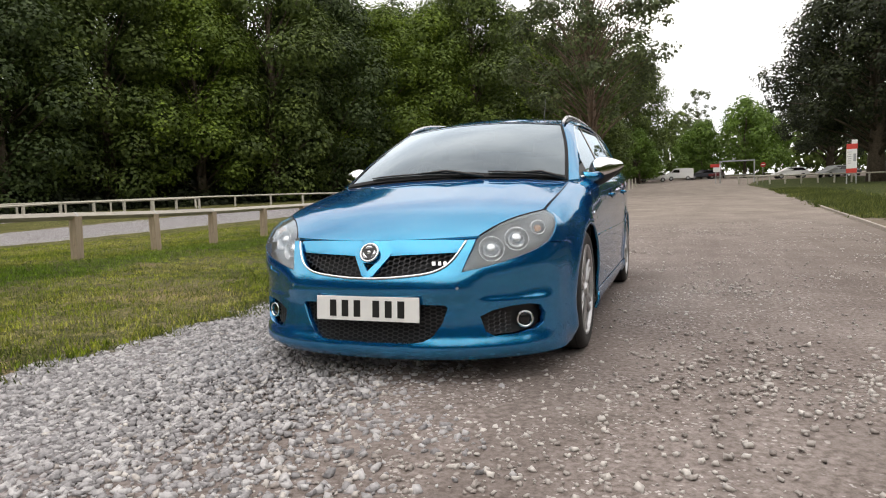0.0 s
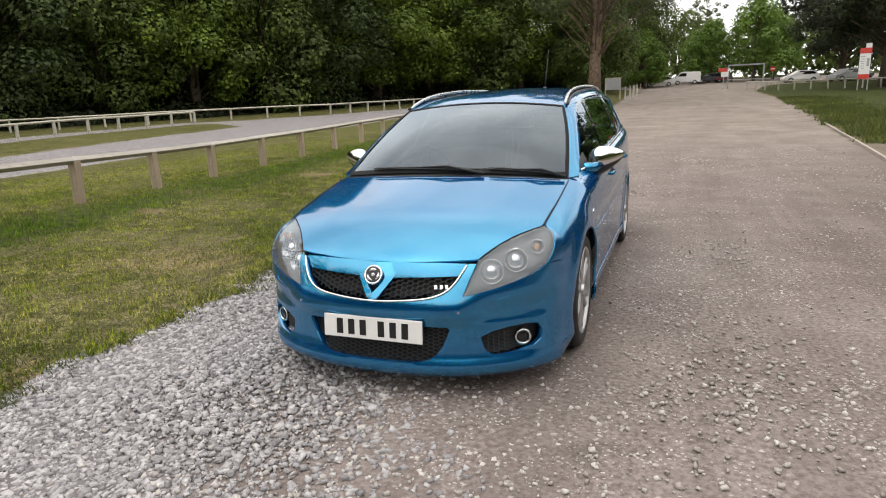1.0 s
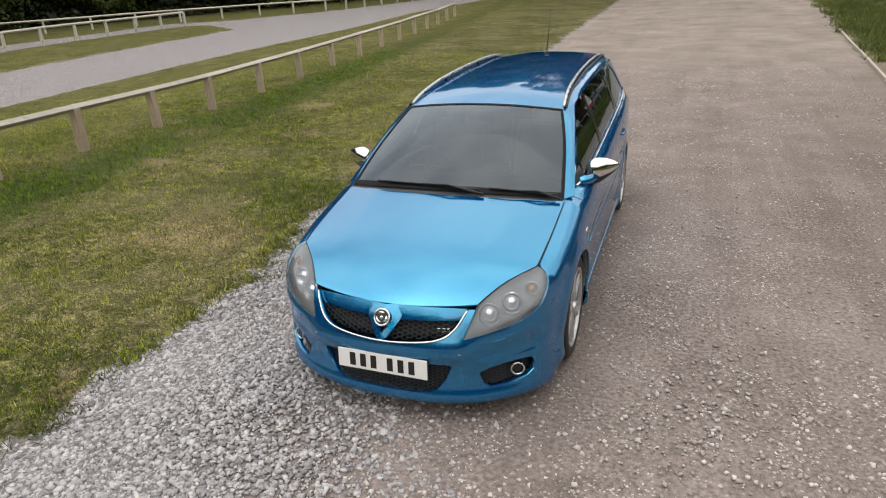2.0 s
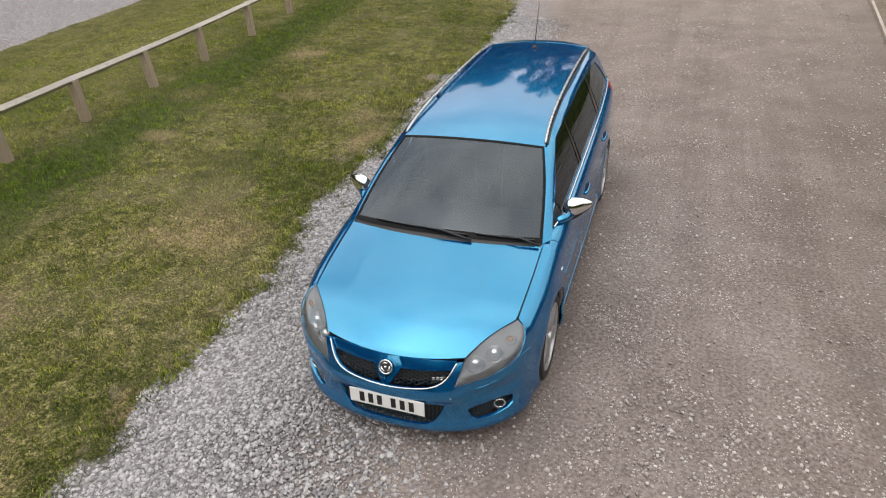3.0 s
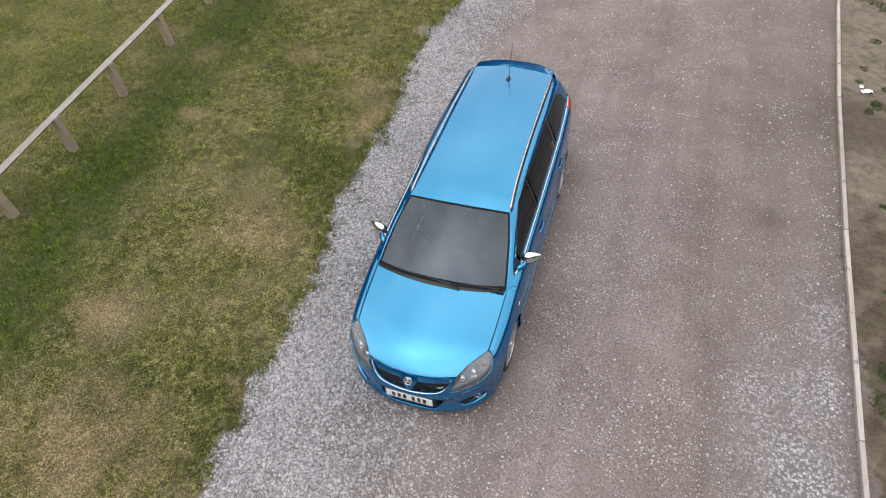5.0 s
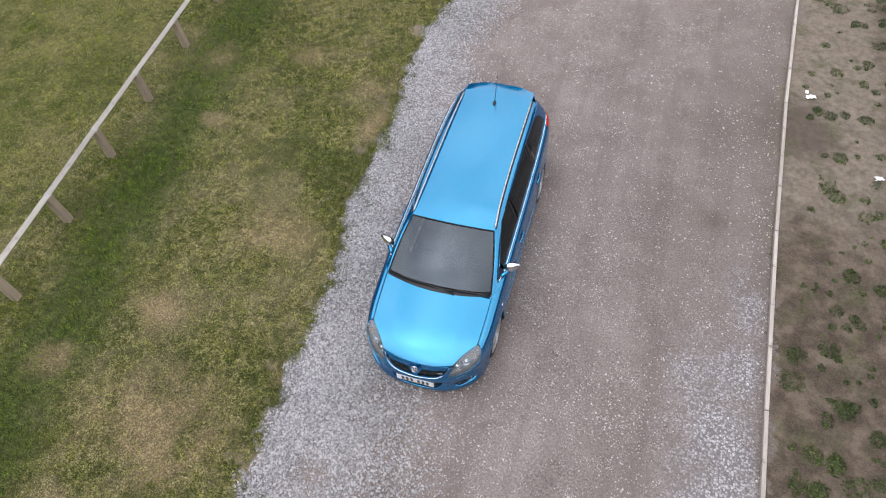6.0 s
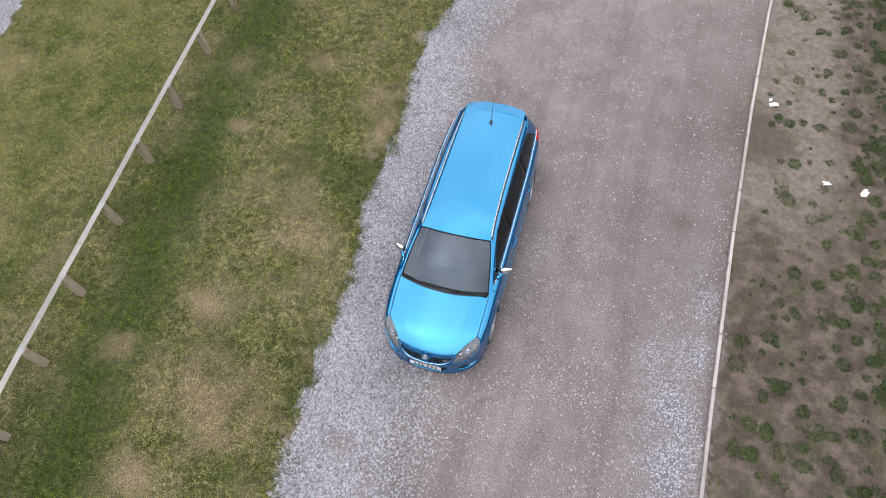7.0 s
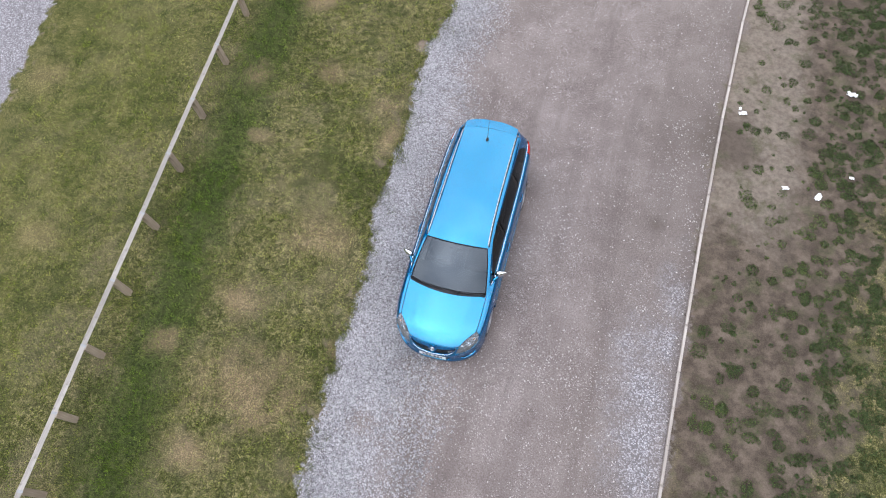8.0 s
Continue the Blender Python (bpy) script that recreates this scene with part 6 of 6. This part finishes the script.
# rear window
rw_low = curve3([(-0.70, 4.665, 1.105), (-0.35, 4.73, 1.115), (0, 4.745, 1.12), (0.35, 4.73, 1.115), (0.70, 4.665, 1.105)])
rw_fn = coons(rw_low, lambda u: SPOILER_BACK(u) + np.array((0, -0.02, -0.035)), line(rw_low(0), SPOILER_BACK(0) + np.array((0, -0.02, -0.035))), line(rw_low(1), SPOILER_BACK(1) + np.array((0, -0.02, -0.035))), 0.01, (0, 1, 0))
grid_patch("rear_window", rw_fn, 20, 10, M_TINT, car)
for sgn in (1, -1):
    d_fn = coons(line((0.618, 4.43, 1.40), (0.735, 4.60, 1.095)), line((0.54, 4.61, 1.39), (0.70, 4.668, 1.095)), line((0.618, 4.43, 1.40), (0.54, 4.61, 1.39)), line((0.735, 4.60, 1.095), (0.70, 4.668, 1.095)), 0.012, (0.7, 0.6, 0.2))
    grid_patch("rear_pillar", d_fn if sgn > 0 else mirror_x(d_fn), 14, 8, M_PAINT, car, thick=0.01)

# aerial
aer = bmesh.new()
bmesh.ops.create_uvsphere(aer, u_segments=16, v_segments=10, radius=1)
bmesh.ops.scale(aer, vec=(0.028, 0.05, 0.03), verts=aer.verts)
aerial = part("aerial", aer, M_BLACK, car, "black roof aerial with a thin whip", smooth=True)
aerial.matrix_local = Matrix.Translation((0, 4.20, 1.497))
whip = part("whip", tube([(0, 0.01, 0.02), (0, 0.10, 0.20), (0, 0.20, 0.42)], [0.006, 0.0045, 0.003], 6), M_BLACK, aerial, smooth=True)

# --- door mirrors ---
for sgn in (1, -1):
    shell = bmesh.new()
    bmesh.ops.create_uvsphere(shell, u_segments=28, v_segments=16, radius=1)
    for v in shell.verts:
        x, y, z = v.co
        fat = 1.0 - 0.52 * x
        v.co = Vector((x * 0.112, y * 0.060 * fat * (1.0 if y < 0 else 0.35), math.copysign(abs(z) ** 0.8, z) * (0.078 if z > 0 else 0.060) * fat + 0.026 * x))
    cap = part("door_mirror", shell, M_CHROME, car, "chrome-capped door mirror on a blue arm", smooth=True)
    cap.matrix_local = Matrix.Translation((0.905 * sgn, 1.665, 1.005)) @ Matrix.Diagonal((sgn, 1, 1, 1)) @ Euler((0, 0, radians(16))).to_matrix().to_4x4()
    lower = bmesh.new()
    bmesh.ops.create_uvsphere(lower, u_segments=24, v_segments=10, radius=1)
    for v in lower.verts:
        x, y, z = v.co
        fat = 1.0 - 0.56 * x
        v.co = Vector((x * 0.114, y * 0.062 * fat * (1.0 if y < 0 else 0.45) + 0.006, min(z, 0.0) * 0.070 * fat - 0.014 + 0.032 * x))
    part("mirror_base", lower, M_BLACK, cap, smooth=True)
    gl = bmesh.new()
    bmesh.ops.create_circle(gl, cap_ends=True, segments=28, radius=1)
    for v in gl.verts:
        v.co = Vector((v.co.x * 0.10, 0.028, v.co.y * 0.058))
    part("mirror_glass", gl, M_CHROME, cap)
    arm = tube([(0.775 * sgn, 1.50, 0.952), (0.825 * sgn, 1.56, 0.955), (0.875 * sgn, 1.62, 0.968)], [0.040, 0.033, 0.030], 12)
    part("mirror_arm", arm, M_PAINT, car, smooth=True)
    tri = panel("mirror_sail", glasshouse if sgn > 0 else mirror_x(glasshouse), [(1.40, 0.962), (1.60, 0.97), (1.57, 1.05), (1.47, 1.015)], M_BLACK, car, step=0.04, rim=0.01, lift=0.003)

# --- underside, wheel housings ---
under = part("underbody", box(1.30, 3.9, 0.05, Matrix.Translation((0, 2.45, 0.185)), bevel=0.01), M_VOID, car)
# solid dark block, unseen, added so that the bonnet's gaps stay black
part("engine_bay", box(1.16, 0.62, 0.42, Matrix.Translation((0, 0.76, 0.42)), bevel=0.05), M_VOID, car)
part("floor_pan", box(1.46, 2.1, 0.16, Matrix.Translation((0, 2.38, 0.27)), bevel=0.03), M_VOID, car)
part("boot_floor", box(1.18, 1.3, 0.40, Matrix.Translation((0, 4.02, 0.55)), bevel=0.03), M_VOID, car)
for sgn in (1, -1):
    for ay in AXLES:
        w = bmesh.new()
        n = 24
        outer, innr = [], []
        for a in np.linspace(radians(-15), radians(195), n):
            y, z = ay + 0.372 * math.cos(a), HUB_Z + 0.372 * math.sin(a)
            outer.append(w.verts.new((0.860 * sgn, y, z)))
            innr.append(w.verts.new((0.58 * sgn, y, z)))
        for k in range(n - 1):
            w.faces.new((outer[k], outer[k + 1], innr[k + 1], innr[k]))
        w.faces.new(innr)
        part("wheel_housing", w, M_VOID, car)


# --- wheels ---
def lathe(profile, seg, bm=None):
    """Turn a profile of (radius, x) round the x axis."""
    bm = bm or bmesh.new()
    rings = [[bm.verts.new((x, r * math.cos(a), r * math.sin(a))) for a in (2 * math.pi * k / seg for k in range(seg))] for r, x in profile]
    for a, b in zip(rings, rings[1:]):
        for k in range(seg):
            bm.faces.new((a[k], a[(k + 1) % seg], b[(k + 1) % seg], b[k]))
    return bm


def build_wheel(x, y, steer):
    sgn = 1 if x > 0 else -1
    tyre_p = [(0.243, 0.105), (0.262, 0.113), (0.292, 0.115), (0.311, 0.106), (0.321, 0.090), (0.3245, 0.05), (0.326, 0.0), (0.3245, -0.05), (0.321, -0.09), (0.305, -0.11), (0.25, -0.105)]
    wheel = part("wheel", lathe([(r, px) for r, px in tyre_p], 56), M_RUBBER, car, "low-profile tyre on a silver alloy rim", smooth=True)
    # dark bands on the tread stand for the shade in its grooves
    for g in (0.035, -0.02, -0.06, 0.075):
        part("tread_groove", lathe([(0.3262, g - 0.004), (0.3268, g), (0.3262, g + 0.004)], 48), M_VOID, wheel)
    rim = lathe([(0.250, 0.100), (0.246, 0.112), (0.236, 0.110), (0.226, 0.095), (0.222, 0.02), (0.215, -0.09)], 56)
    for k in range(6):
        a = 2 * math.pi * k / 6
        for off in (-0.13, 0.13):
            m = Matrix.Rotation(a, 4, "X")
            spoke = bmesh.new()
            pts = [(0.092, 0.03, 0.0), (0.096, 0.10, 0.35 * off * 0.3), (0.093, 0.17, 0.17 * off * 1.2), (0.098, 0.238, 0.238 * off)]
            rings = []
            for i, (px, r, t) in enumerate(pts):
                hw = (0.022, 0.018, 0.017, 0.021)[i]
                rings.append([spoke.verts.new((px + dx, t + dw * hw, r)) for dx, dw in ((0.006, -0.5), (0.006, 0.5), (-0.002, 1.0), (-0.035, 0.9), (-0.035, -0.9), (-0.002, -1.0))])
            for p, q in zip(rings, rings[1:]):
                for j in range(6):
                    spoke.faces.new((p[j], p[(j + 1) % 6], q[(j + 1) % 6], q[j]))
            spoke.transform(m)
            join_into(rim, spoke)
    r_ob = part("rim", rim, M_ALLOY, wheel, "silver six twin-spoke alloy rim", smooth=False)
    part("hub_cap", cyl(0.040, 0.034, 0.02, 24, Matrix.Translation((0.102, 0, 0)) @ Matrix.Rotation(radians(90), 4, "Y")), M_ALLOY, wheel)
    part("brake_disc", cyl(0.165, 0.165, 0.02, 40, Matrix.Translation((0.02, 0, 0)) @ Matrix.Rotation(radians(90), 4, "Y")), M_DISC, wheel)
    part("wheel_back", cyl(0.222, 0.222, 0.01, 40, Matrix.Translation((-0.03, 0, 0)) @ Matrix.Rotation(radians(90), 4, "Y")), M_VOID, wheel)
    wheel.matrix_local = Matrix.Translation((x, y, HUB_Z)) @ Euler((0, 0, radians(steer))).to_matrix().to_4x4() @ Matrix.Diagonal((sgn, 1, 1, 1))
    return wheel


for wx in (1, -1):
    build_wheel(0.760 * wx, AXLES[0], 0)
    build_wheel(0.772 * wx, AXLES[1], 0)

# --- cabin ---
dash = coons(curve3([(-0.70, 1.23, 0.925), (0, 1.12, 0.95), (0.70, 1.23, 0.925)]), curve3([(-0.70, 1.62, 0.93), (0, 1.60, 0.95), (0.70, 1.62, 0.93)]), line((-0.70, 1.23, 0.925), (-0.70, 1.62, 0.93)), line((0.70, 1.23, 0.925), (0.70, 1.62, 0.93)), 0.02)
dashboard = grid_patch("dashboard", dash, 16, 8, M_TRIM, car, thick=0.25)
for sgn in (1, -1):
    for sy, name in ((2.28, "front_seat"), (3.15, "rear_seat")):
        s_ob = part(name, box(0.50, 0.52, 0.16, Matrix.Translation((0.37 * sgn, sy - 0.2, 0.52)), bevel=0.05), M_SEAT, car, smooth=False)
        back = part("backrest", box(0.48, 0.14, 0.62, Matrix.Translation((0.37 * sgn, sy + 0.12, 0.86)) @ Euler((radians(-16), 0, 0)).to_matrix().to_4x4(), bevel=0.05), M_SEAT, s_ob)
        part("headrest", box(0.25, 0.10, 0.17, Matrix.Translation((0.37 * sgn, sy + 0.24, 1.22)) @ Euler((radians(-10), 0, 0)).to_matrix().to_4x4(), bevel=0.04), M_SEAT, s_ob)
wheel_rim = bmesh.new()
tube([(0.185 * math.cos(a), 0.185 * math.sin(a), 0) for a in np.linspace(0, 2 * math.pi, 33)], 0.015, 8, wheel_rim, caps=False)
for a in (0, math.pi, -math.pi / 2):
    tube([(0, 0, -0.02), (0.18 * math.cos(a), 0.18 * math.sin(a), 0)], [0.04, 0.014], 8, wheel_rim)
sw = part("steering_wheel", wheel_rim, M_BLACK, car, smooth=True)
sw.matrix_local = Matrix.Translation((-0.36, 1.72, 0.93)) @ Euler((radians(-66), 0, 0)).to_matrix().to_4x4()
part("cabin_lining", box(1.10, 2.3, 0.02, Matrix.Translation((0, 3.2, 1.36)), bevel=0.005), M_TRIM, car)


# ---- far side of the car park ----
def small_car(name, label, length, height, width, mat, m, van=False):
    """A parked car seen from afar: shaped body, glass and wheels."""
    ob = thing(name, m, label, "van" if van else "car", "cars in the far car park")
    L, H, W = length / 2, height, width / 2
    if van:
        prof = [(-L, 0.35), (-L, 0.85), (-L + 0.55, 1.05), (-L + 1.15, H - 0.05), (-L + 1.6, H), (L - 0.06, H - 0.02), (L, H - 0.25), (L, 0.35)]
        win = [(-L + 0.72, 1.08), (-L + 1.22, H - 0.22), (-L + 2.0, H - 0.2), (-L + 2.0, 1.1)]
    else:
        prof = [(-L, 0.35), (-L + 0.05, 0.70), (-L + 0.95, 0.92), (-L + 1.75, H - 0.03), (-L + 2.3, H), (L - 0.7, H - 0.06), (L - 0.12, 0.98), (L, 0.62), (L - 0.05, 0.33)]
        win = [(-L + 1.15, 0.95), (-L + 1.85, H - 0.12), (L - 0.85, H - 0.14), (L - 0.35, 0.98)]
    bm = bmesh.new()
    rings = [[bm.verts.new((x * 1.0, sy * (W - (0.16 if z > 0.95 else 0.0) - (0.03 if z < 0.4 else 0)), z)) for x, z in prof] for sy in (-1, 1)]
    n = len(prof)
    for k in range(n):
        bm.faces.new((rings[0][k], rings[0][(k + 1) % n], rings[1][(k + 1) % n], rings[1][k]))
    bm.faces.new(rings[0][::-1])
    bm.faces.new(rings[1])
    bmesh.ops.bevel(bm, geom=list(bm.edges), offset=0.05, segments=2, affect="EDGES")
    part("body", bm, mat, ob, smooth=False)
    for sy in (-1, 1):
        g = bmesh.new()
        f = g.faces.new([g.verts.new((x, sy * (W - 0.10), z)) for x, z in win])
        ext = bmesh.ops.extrude_face_region(g, geom=[f])
        bmesh.ops.translate(g, vec=(0, -sy * 0.02, 0), verts=[v for v in ext["geom"] if isinstance(v, bmesh.types.BMVert)])
        o = part("window", g, M_FRIT, ob)
        for wx in (-L + 0.8, L - 0.8):
            w = part("wheel", cyl(0.31, 0.31, 0.2, 20, Matrix.Translation((wx, sy * (W - 0.09), 0.31)) @ Matrix.Rotation(radians(90), 4, "X")), M_RUBBER, ob)
            part("rim", cyl(0.19, 0.19, 0.02, 16, Matrix.Translation((wx, sy * (W + 0.012), 0.31)) @ Matrix.Rotation(radians(90), 4, "X")), M_ALLOY, w)
    return ob


def at_ground(x, y, turn=0.0):
    return pose(x, y, float(ground_z(x, y)), 0, 0, turn)


small_car("parked_car", "white hatchback parked at the far end of the road", 4.3, 1.5, 1.75, M_WHITE_PAINT, at_ground(-2.6, 97.0, 4))
small_car("parked_van", "white panel van parked beside a hatchback", 4.0, 1.85, 1.8, M_WHITE_PAINT, at_ground(1.1, 101.5, 2), van=True)
small_car("parked_car", "dark hatchback parked beside the van", 4.2, 1.45, 1.75, M_DARK_PAINT, at_ground(4.4, 104.0, 10))
small_car("parked_car", "dark red hatchback in the far car park", 4.0, 1.45, 1.7, plain("maroon_car_paint", (0.12, 0.012, 0.015), 0.3), at_ground(6.6, 105.0, 75))
for k, (x, y, mat, txt) in enumerate(((14.6, 90, M_WHITE_PAINT, "white hatchback behind the rail fence"), (19.2, 88, M_GREY_PAINT, "silver-grey hatchback behind the rail fence"), (24.0, 84, M_WHITE_PAINT, "white hatchback under the beech trees"),
                                      (28.5, 80, M_WHITE_PAINT, "white hatchback at the edge of the car park"), (21.6, 93, M_DARK_PAINT, "dark hatchback in the car park row"))):
    small_car("parked_car", txt, 4.2, 1.48, 1.75, mat, at_ground(x, y, 10 + 23 * k))


def build_barrier():
    """A height barrier across the car park's way in."""
    ob = thing("height_barrier", at_ground(7.4, 77.5), "grey steel height barrier frame over the car park entrance", "barrier")
    for x in (-1.8, 1.8):
        part("post", box(0.14, 0.14, 2.7, Matrix.Translation((x, 0, 1.25)), bevel=0.01), M_GREY_PAINT, ob)
    part("crossbar", box(3.74, 0.12, 0.14, Matrix.Translation((0, 0, 2.53)), bevel=0.01), M_GREY_PAINT, ob)
    part("low_rail", box(3.4, 0.08, 0.08, Matrix.Translation((0, 0.15, 0.95)), bevel=0.01), M_GREY_PAINT, ob)
    ob2 = thing("entrance_sign", at_ground(5.1, 76.6), "red and white sign board on a post", "sign")
    part("post", box(0.1, 0.1, 2.3, Matrix.Translation((0, 0, 1.15)), bevel=0.01), M_GREY_PAINT, ob2)
    part("board", box(0.75, 0.05, 0.85, Matrix.Translation((0.1, -0.08, 1.75)), bevel=0.01), M_WHITE_PAINT, ob2)
    part("header", box(0.95, 0.06, 0.38, Matrix.Translation((-0.1, -0.085, 2.05)), bevel=0.01), M_RED_PAINT, ob2, "red header panel")
    ob3 = thing("road_sign", at_ground(9.7, 74.0), "round red road sign with a white bar on a post", "sign")
    part("post", cyl(0.035, 0.035, 2.1, 10, Matrix.Translation((0, 0, 1.0))), M_GREY_PAINT, ob3)
    part("disc", cyl(0.27, 0.27, 0.02, 28, Matrix.Translation((0, -0.04, 1.95)) @ Matrix.Rotation(radians(90), 4, "X")), M_RED_PAINT, ob3)
    part("bar", box(0.36, 0.012, 0.09, Matrix.Translation((0, -0.056, 1.95))), M_WHITE_PAINT, ob3)


build_barrier()


def build_totem():
    ob = thing("notice_totem", at_ground(14.4, 57.5, -14), "tall white and red notice board beside the fence", "sign")
    for x in (-0.33, 0.33):
        part("post", box(0.09, 0.09, 3.2, Matrix.Translation((x, 0.03, 1.5)), bevel=0.01), M_GREY_PAINT, ob)
    part("board", box(0.74, 0.06, 1.65, Matrix.Translation((0, -0.05, 2.05)), bevel=0.012), M_WHITE_PAINT, ob)
    part("header", box(0.78, 0.07, 0.42, Matrix.Translation((0.02, -0.055, 3.05)), bevel=0.012), M_RED_PAINT, ob, "red header panel")
    part("foot_panel", box(0.74, 0.065, 0.36, Matrix.Translation((0, -0.052, 1.08)), bevel=0.012), M_RED_PAINT, ob, "red lower panel")
    part("top_plate", box(0.40, 0.06, 0.34, Matrix.Translation((0.18, -0.05, 3.42)), bevel=0.01), M_WHITE_PAINT, ob)
    for k in range(6):
        part("text_bar", box(0.22 if k % 2 else 0.28, 0.008, 0.05, Matrix.Translation((-0.16 + (k % 2) * 0.03, -0.084, 2.6 - k * 0.18))), M_GREY_PAINT, ob)
    part("picture_panel", box(0.18, 0.010, 0.62, Matrix.Translation((0.21, -0.084, 2.15))), M_GREY_PAINT, ob)
    ob2 = thing("notice_board", at_ground(-4.6, 54.0, 4), "grey notice board on two timber posts by the road", "sign")
    for x in (-0.6, 0.6):
        part("post", box(0.1, 0.1, 1.9, Matrix.Translation((x, 0, 0.9)), bevel=0.01), M_POST, ob2)
    part("board", box(1.3, 0.06, 0.95, Matrix.Translation((0, -0.07, 1.38)), bevel=0.012), M_GREY_PAINT, ob2)
    part("trim", box(1.36, 0.05, 0.06, Matrix.Translation((0, -0.07, 1.88)), bevel=0.01), M_POST, ob2)
    rnd = random.Random(4)
    for k in range(6):
        x, y = -3.9 - 0.05 * k + (k % 2) * 0.5, 58.0 + 3.2 * k
        b = thing("bollard", at_ground(x, y), "short pale timber bollard beside the road", "bollard", "bollards by the road")
        part("post", box(0.14, 0.14, 1.1, Matrix.Translation((0, 0, 0.45)), bevel=0.02), M_PALE_RAIL, b)
        part("cap", box(0.15, 0.15, 0.03, Matrix.Translation((0, 0, 1.01)), bevel=0.008), M_PALE_RAIL, b)


build_totem()


# ---- litter on the bare verge ----
def litter(x, y, size, turn, seed):
    rnd = random.Random(seed)
    bm = bmesh.new()
    bmesh.ops.create_grid(bm, x_segments=6, y_segments=5, size=0.5)
    for v in bm.verts:
        v.co = Vector((v.co.x * size * (1 + 0.3 * rnd.uniform(-1, 1)), v.co.y * size * 0.6 * (1 + 0.3 * rnd.uniform(-1, 1)), size * 0.16 * rnd.random() + 0.02))
    me = bpy.data.meshes.new("paper_scrap")
    ext = bmesh.ops.solidify(bm, geom=list(bm.faces), thickness=0.004)
    bm.to_mesh(me)
    bm.free()
    me.materials.append(M_PAPER)
    ob = new("paper_scrap", me)
    ob.matrix_world = pose(x, y, float(ground_z(x, y)) + 0.02, 0, 0, turn)
    tagged(ob, "crumpled white paper scrap lying on bare soil", "litter", "litter on the verge")


for k, (x, y, sz, tn) in enumerate(((5.02, 7.26, 0.15, 20), (4.96, 7.38, 0.09, 80), (6.03, 5.50, 0.13, 10), (6.67, 5.42, 0.17, 60), (7.27, 8.31, 0.20, 170), (7.30, 6.06, 0.09, 0))):
    litter(x, y, sz, tn, k)
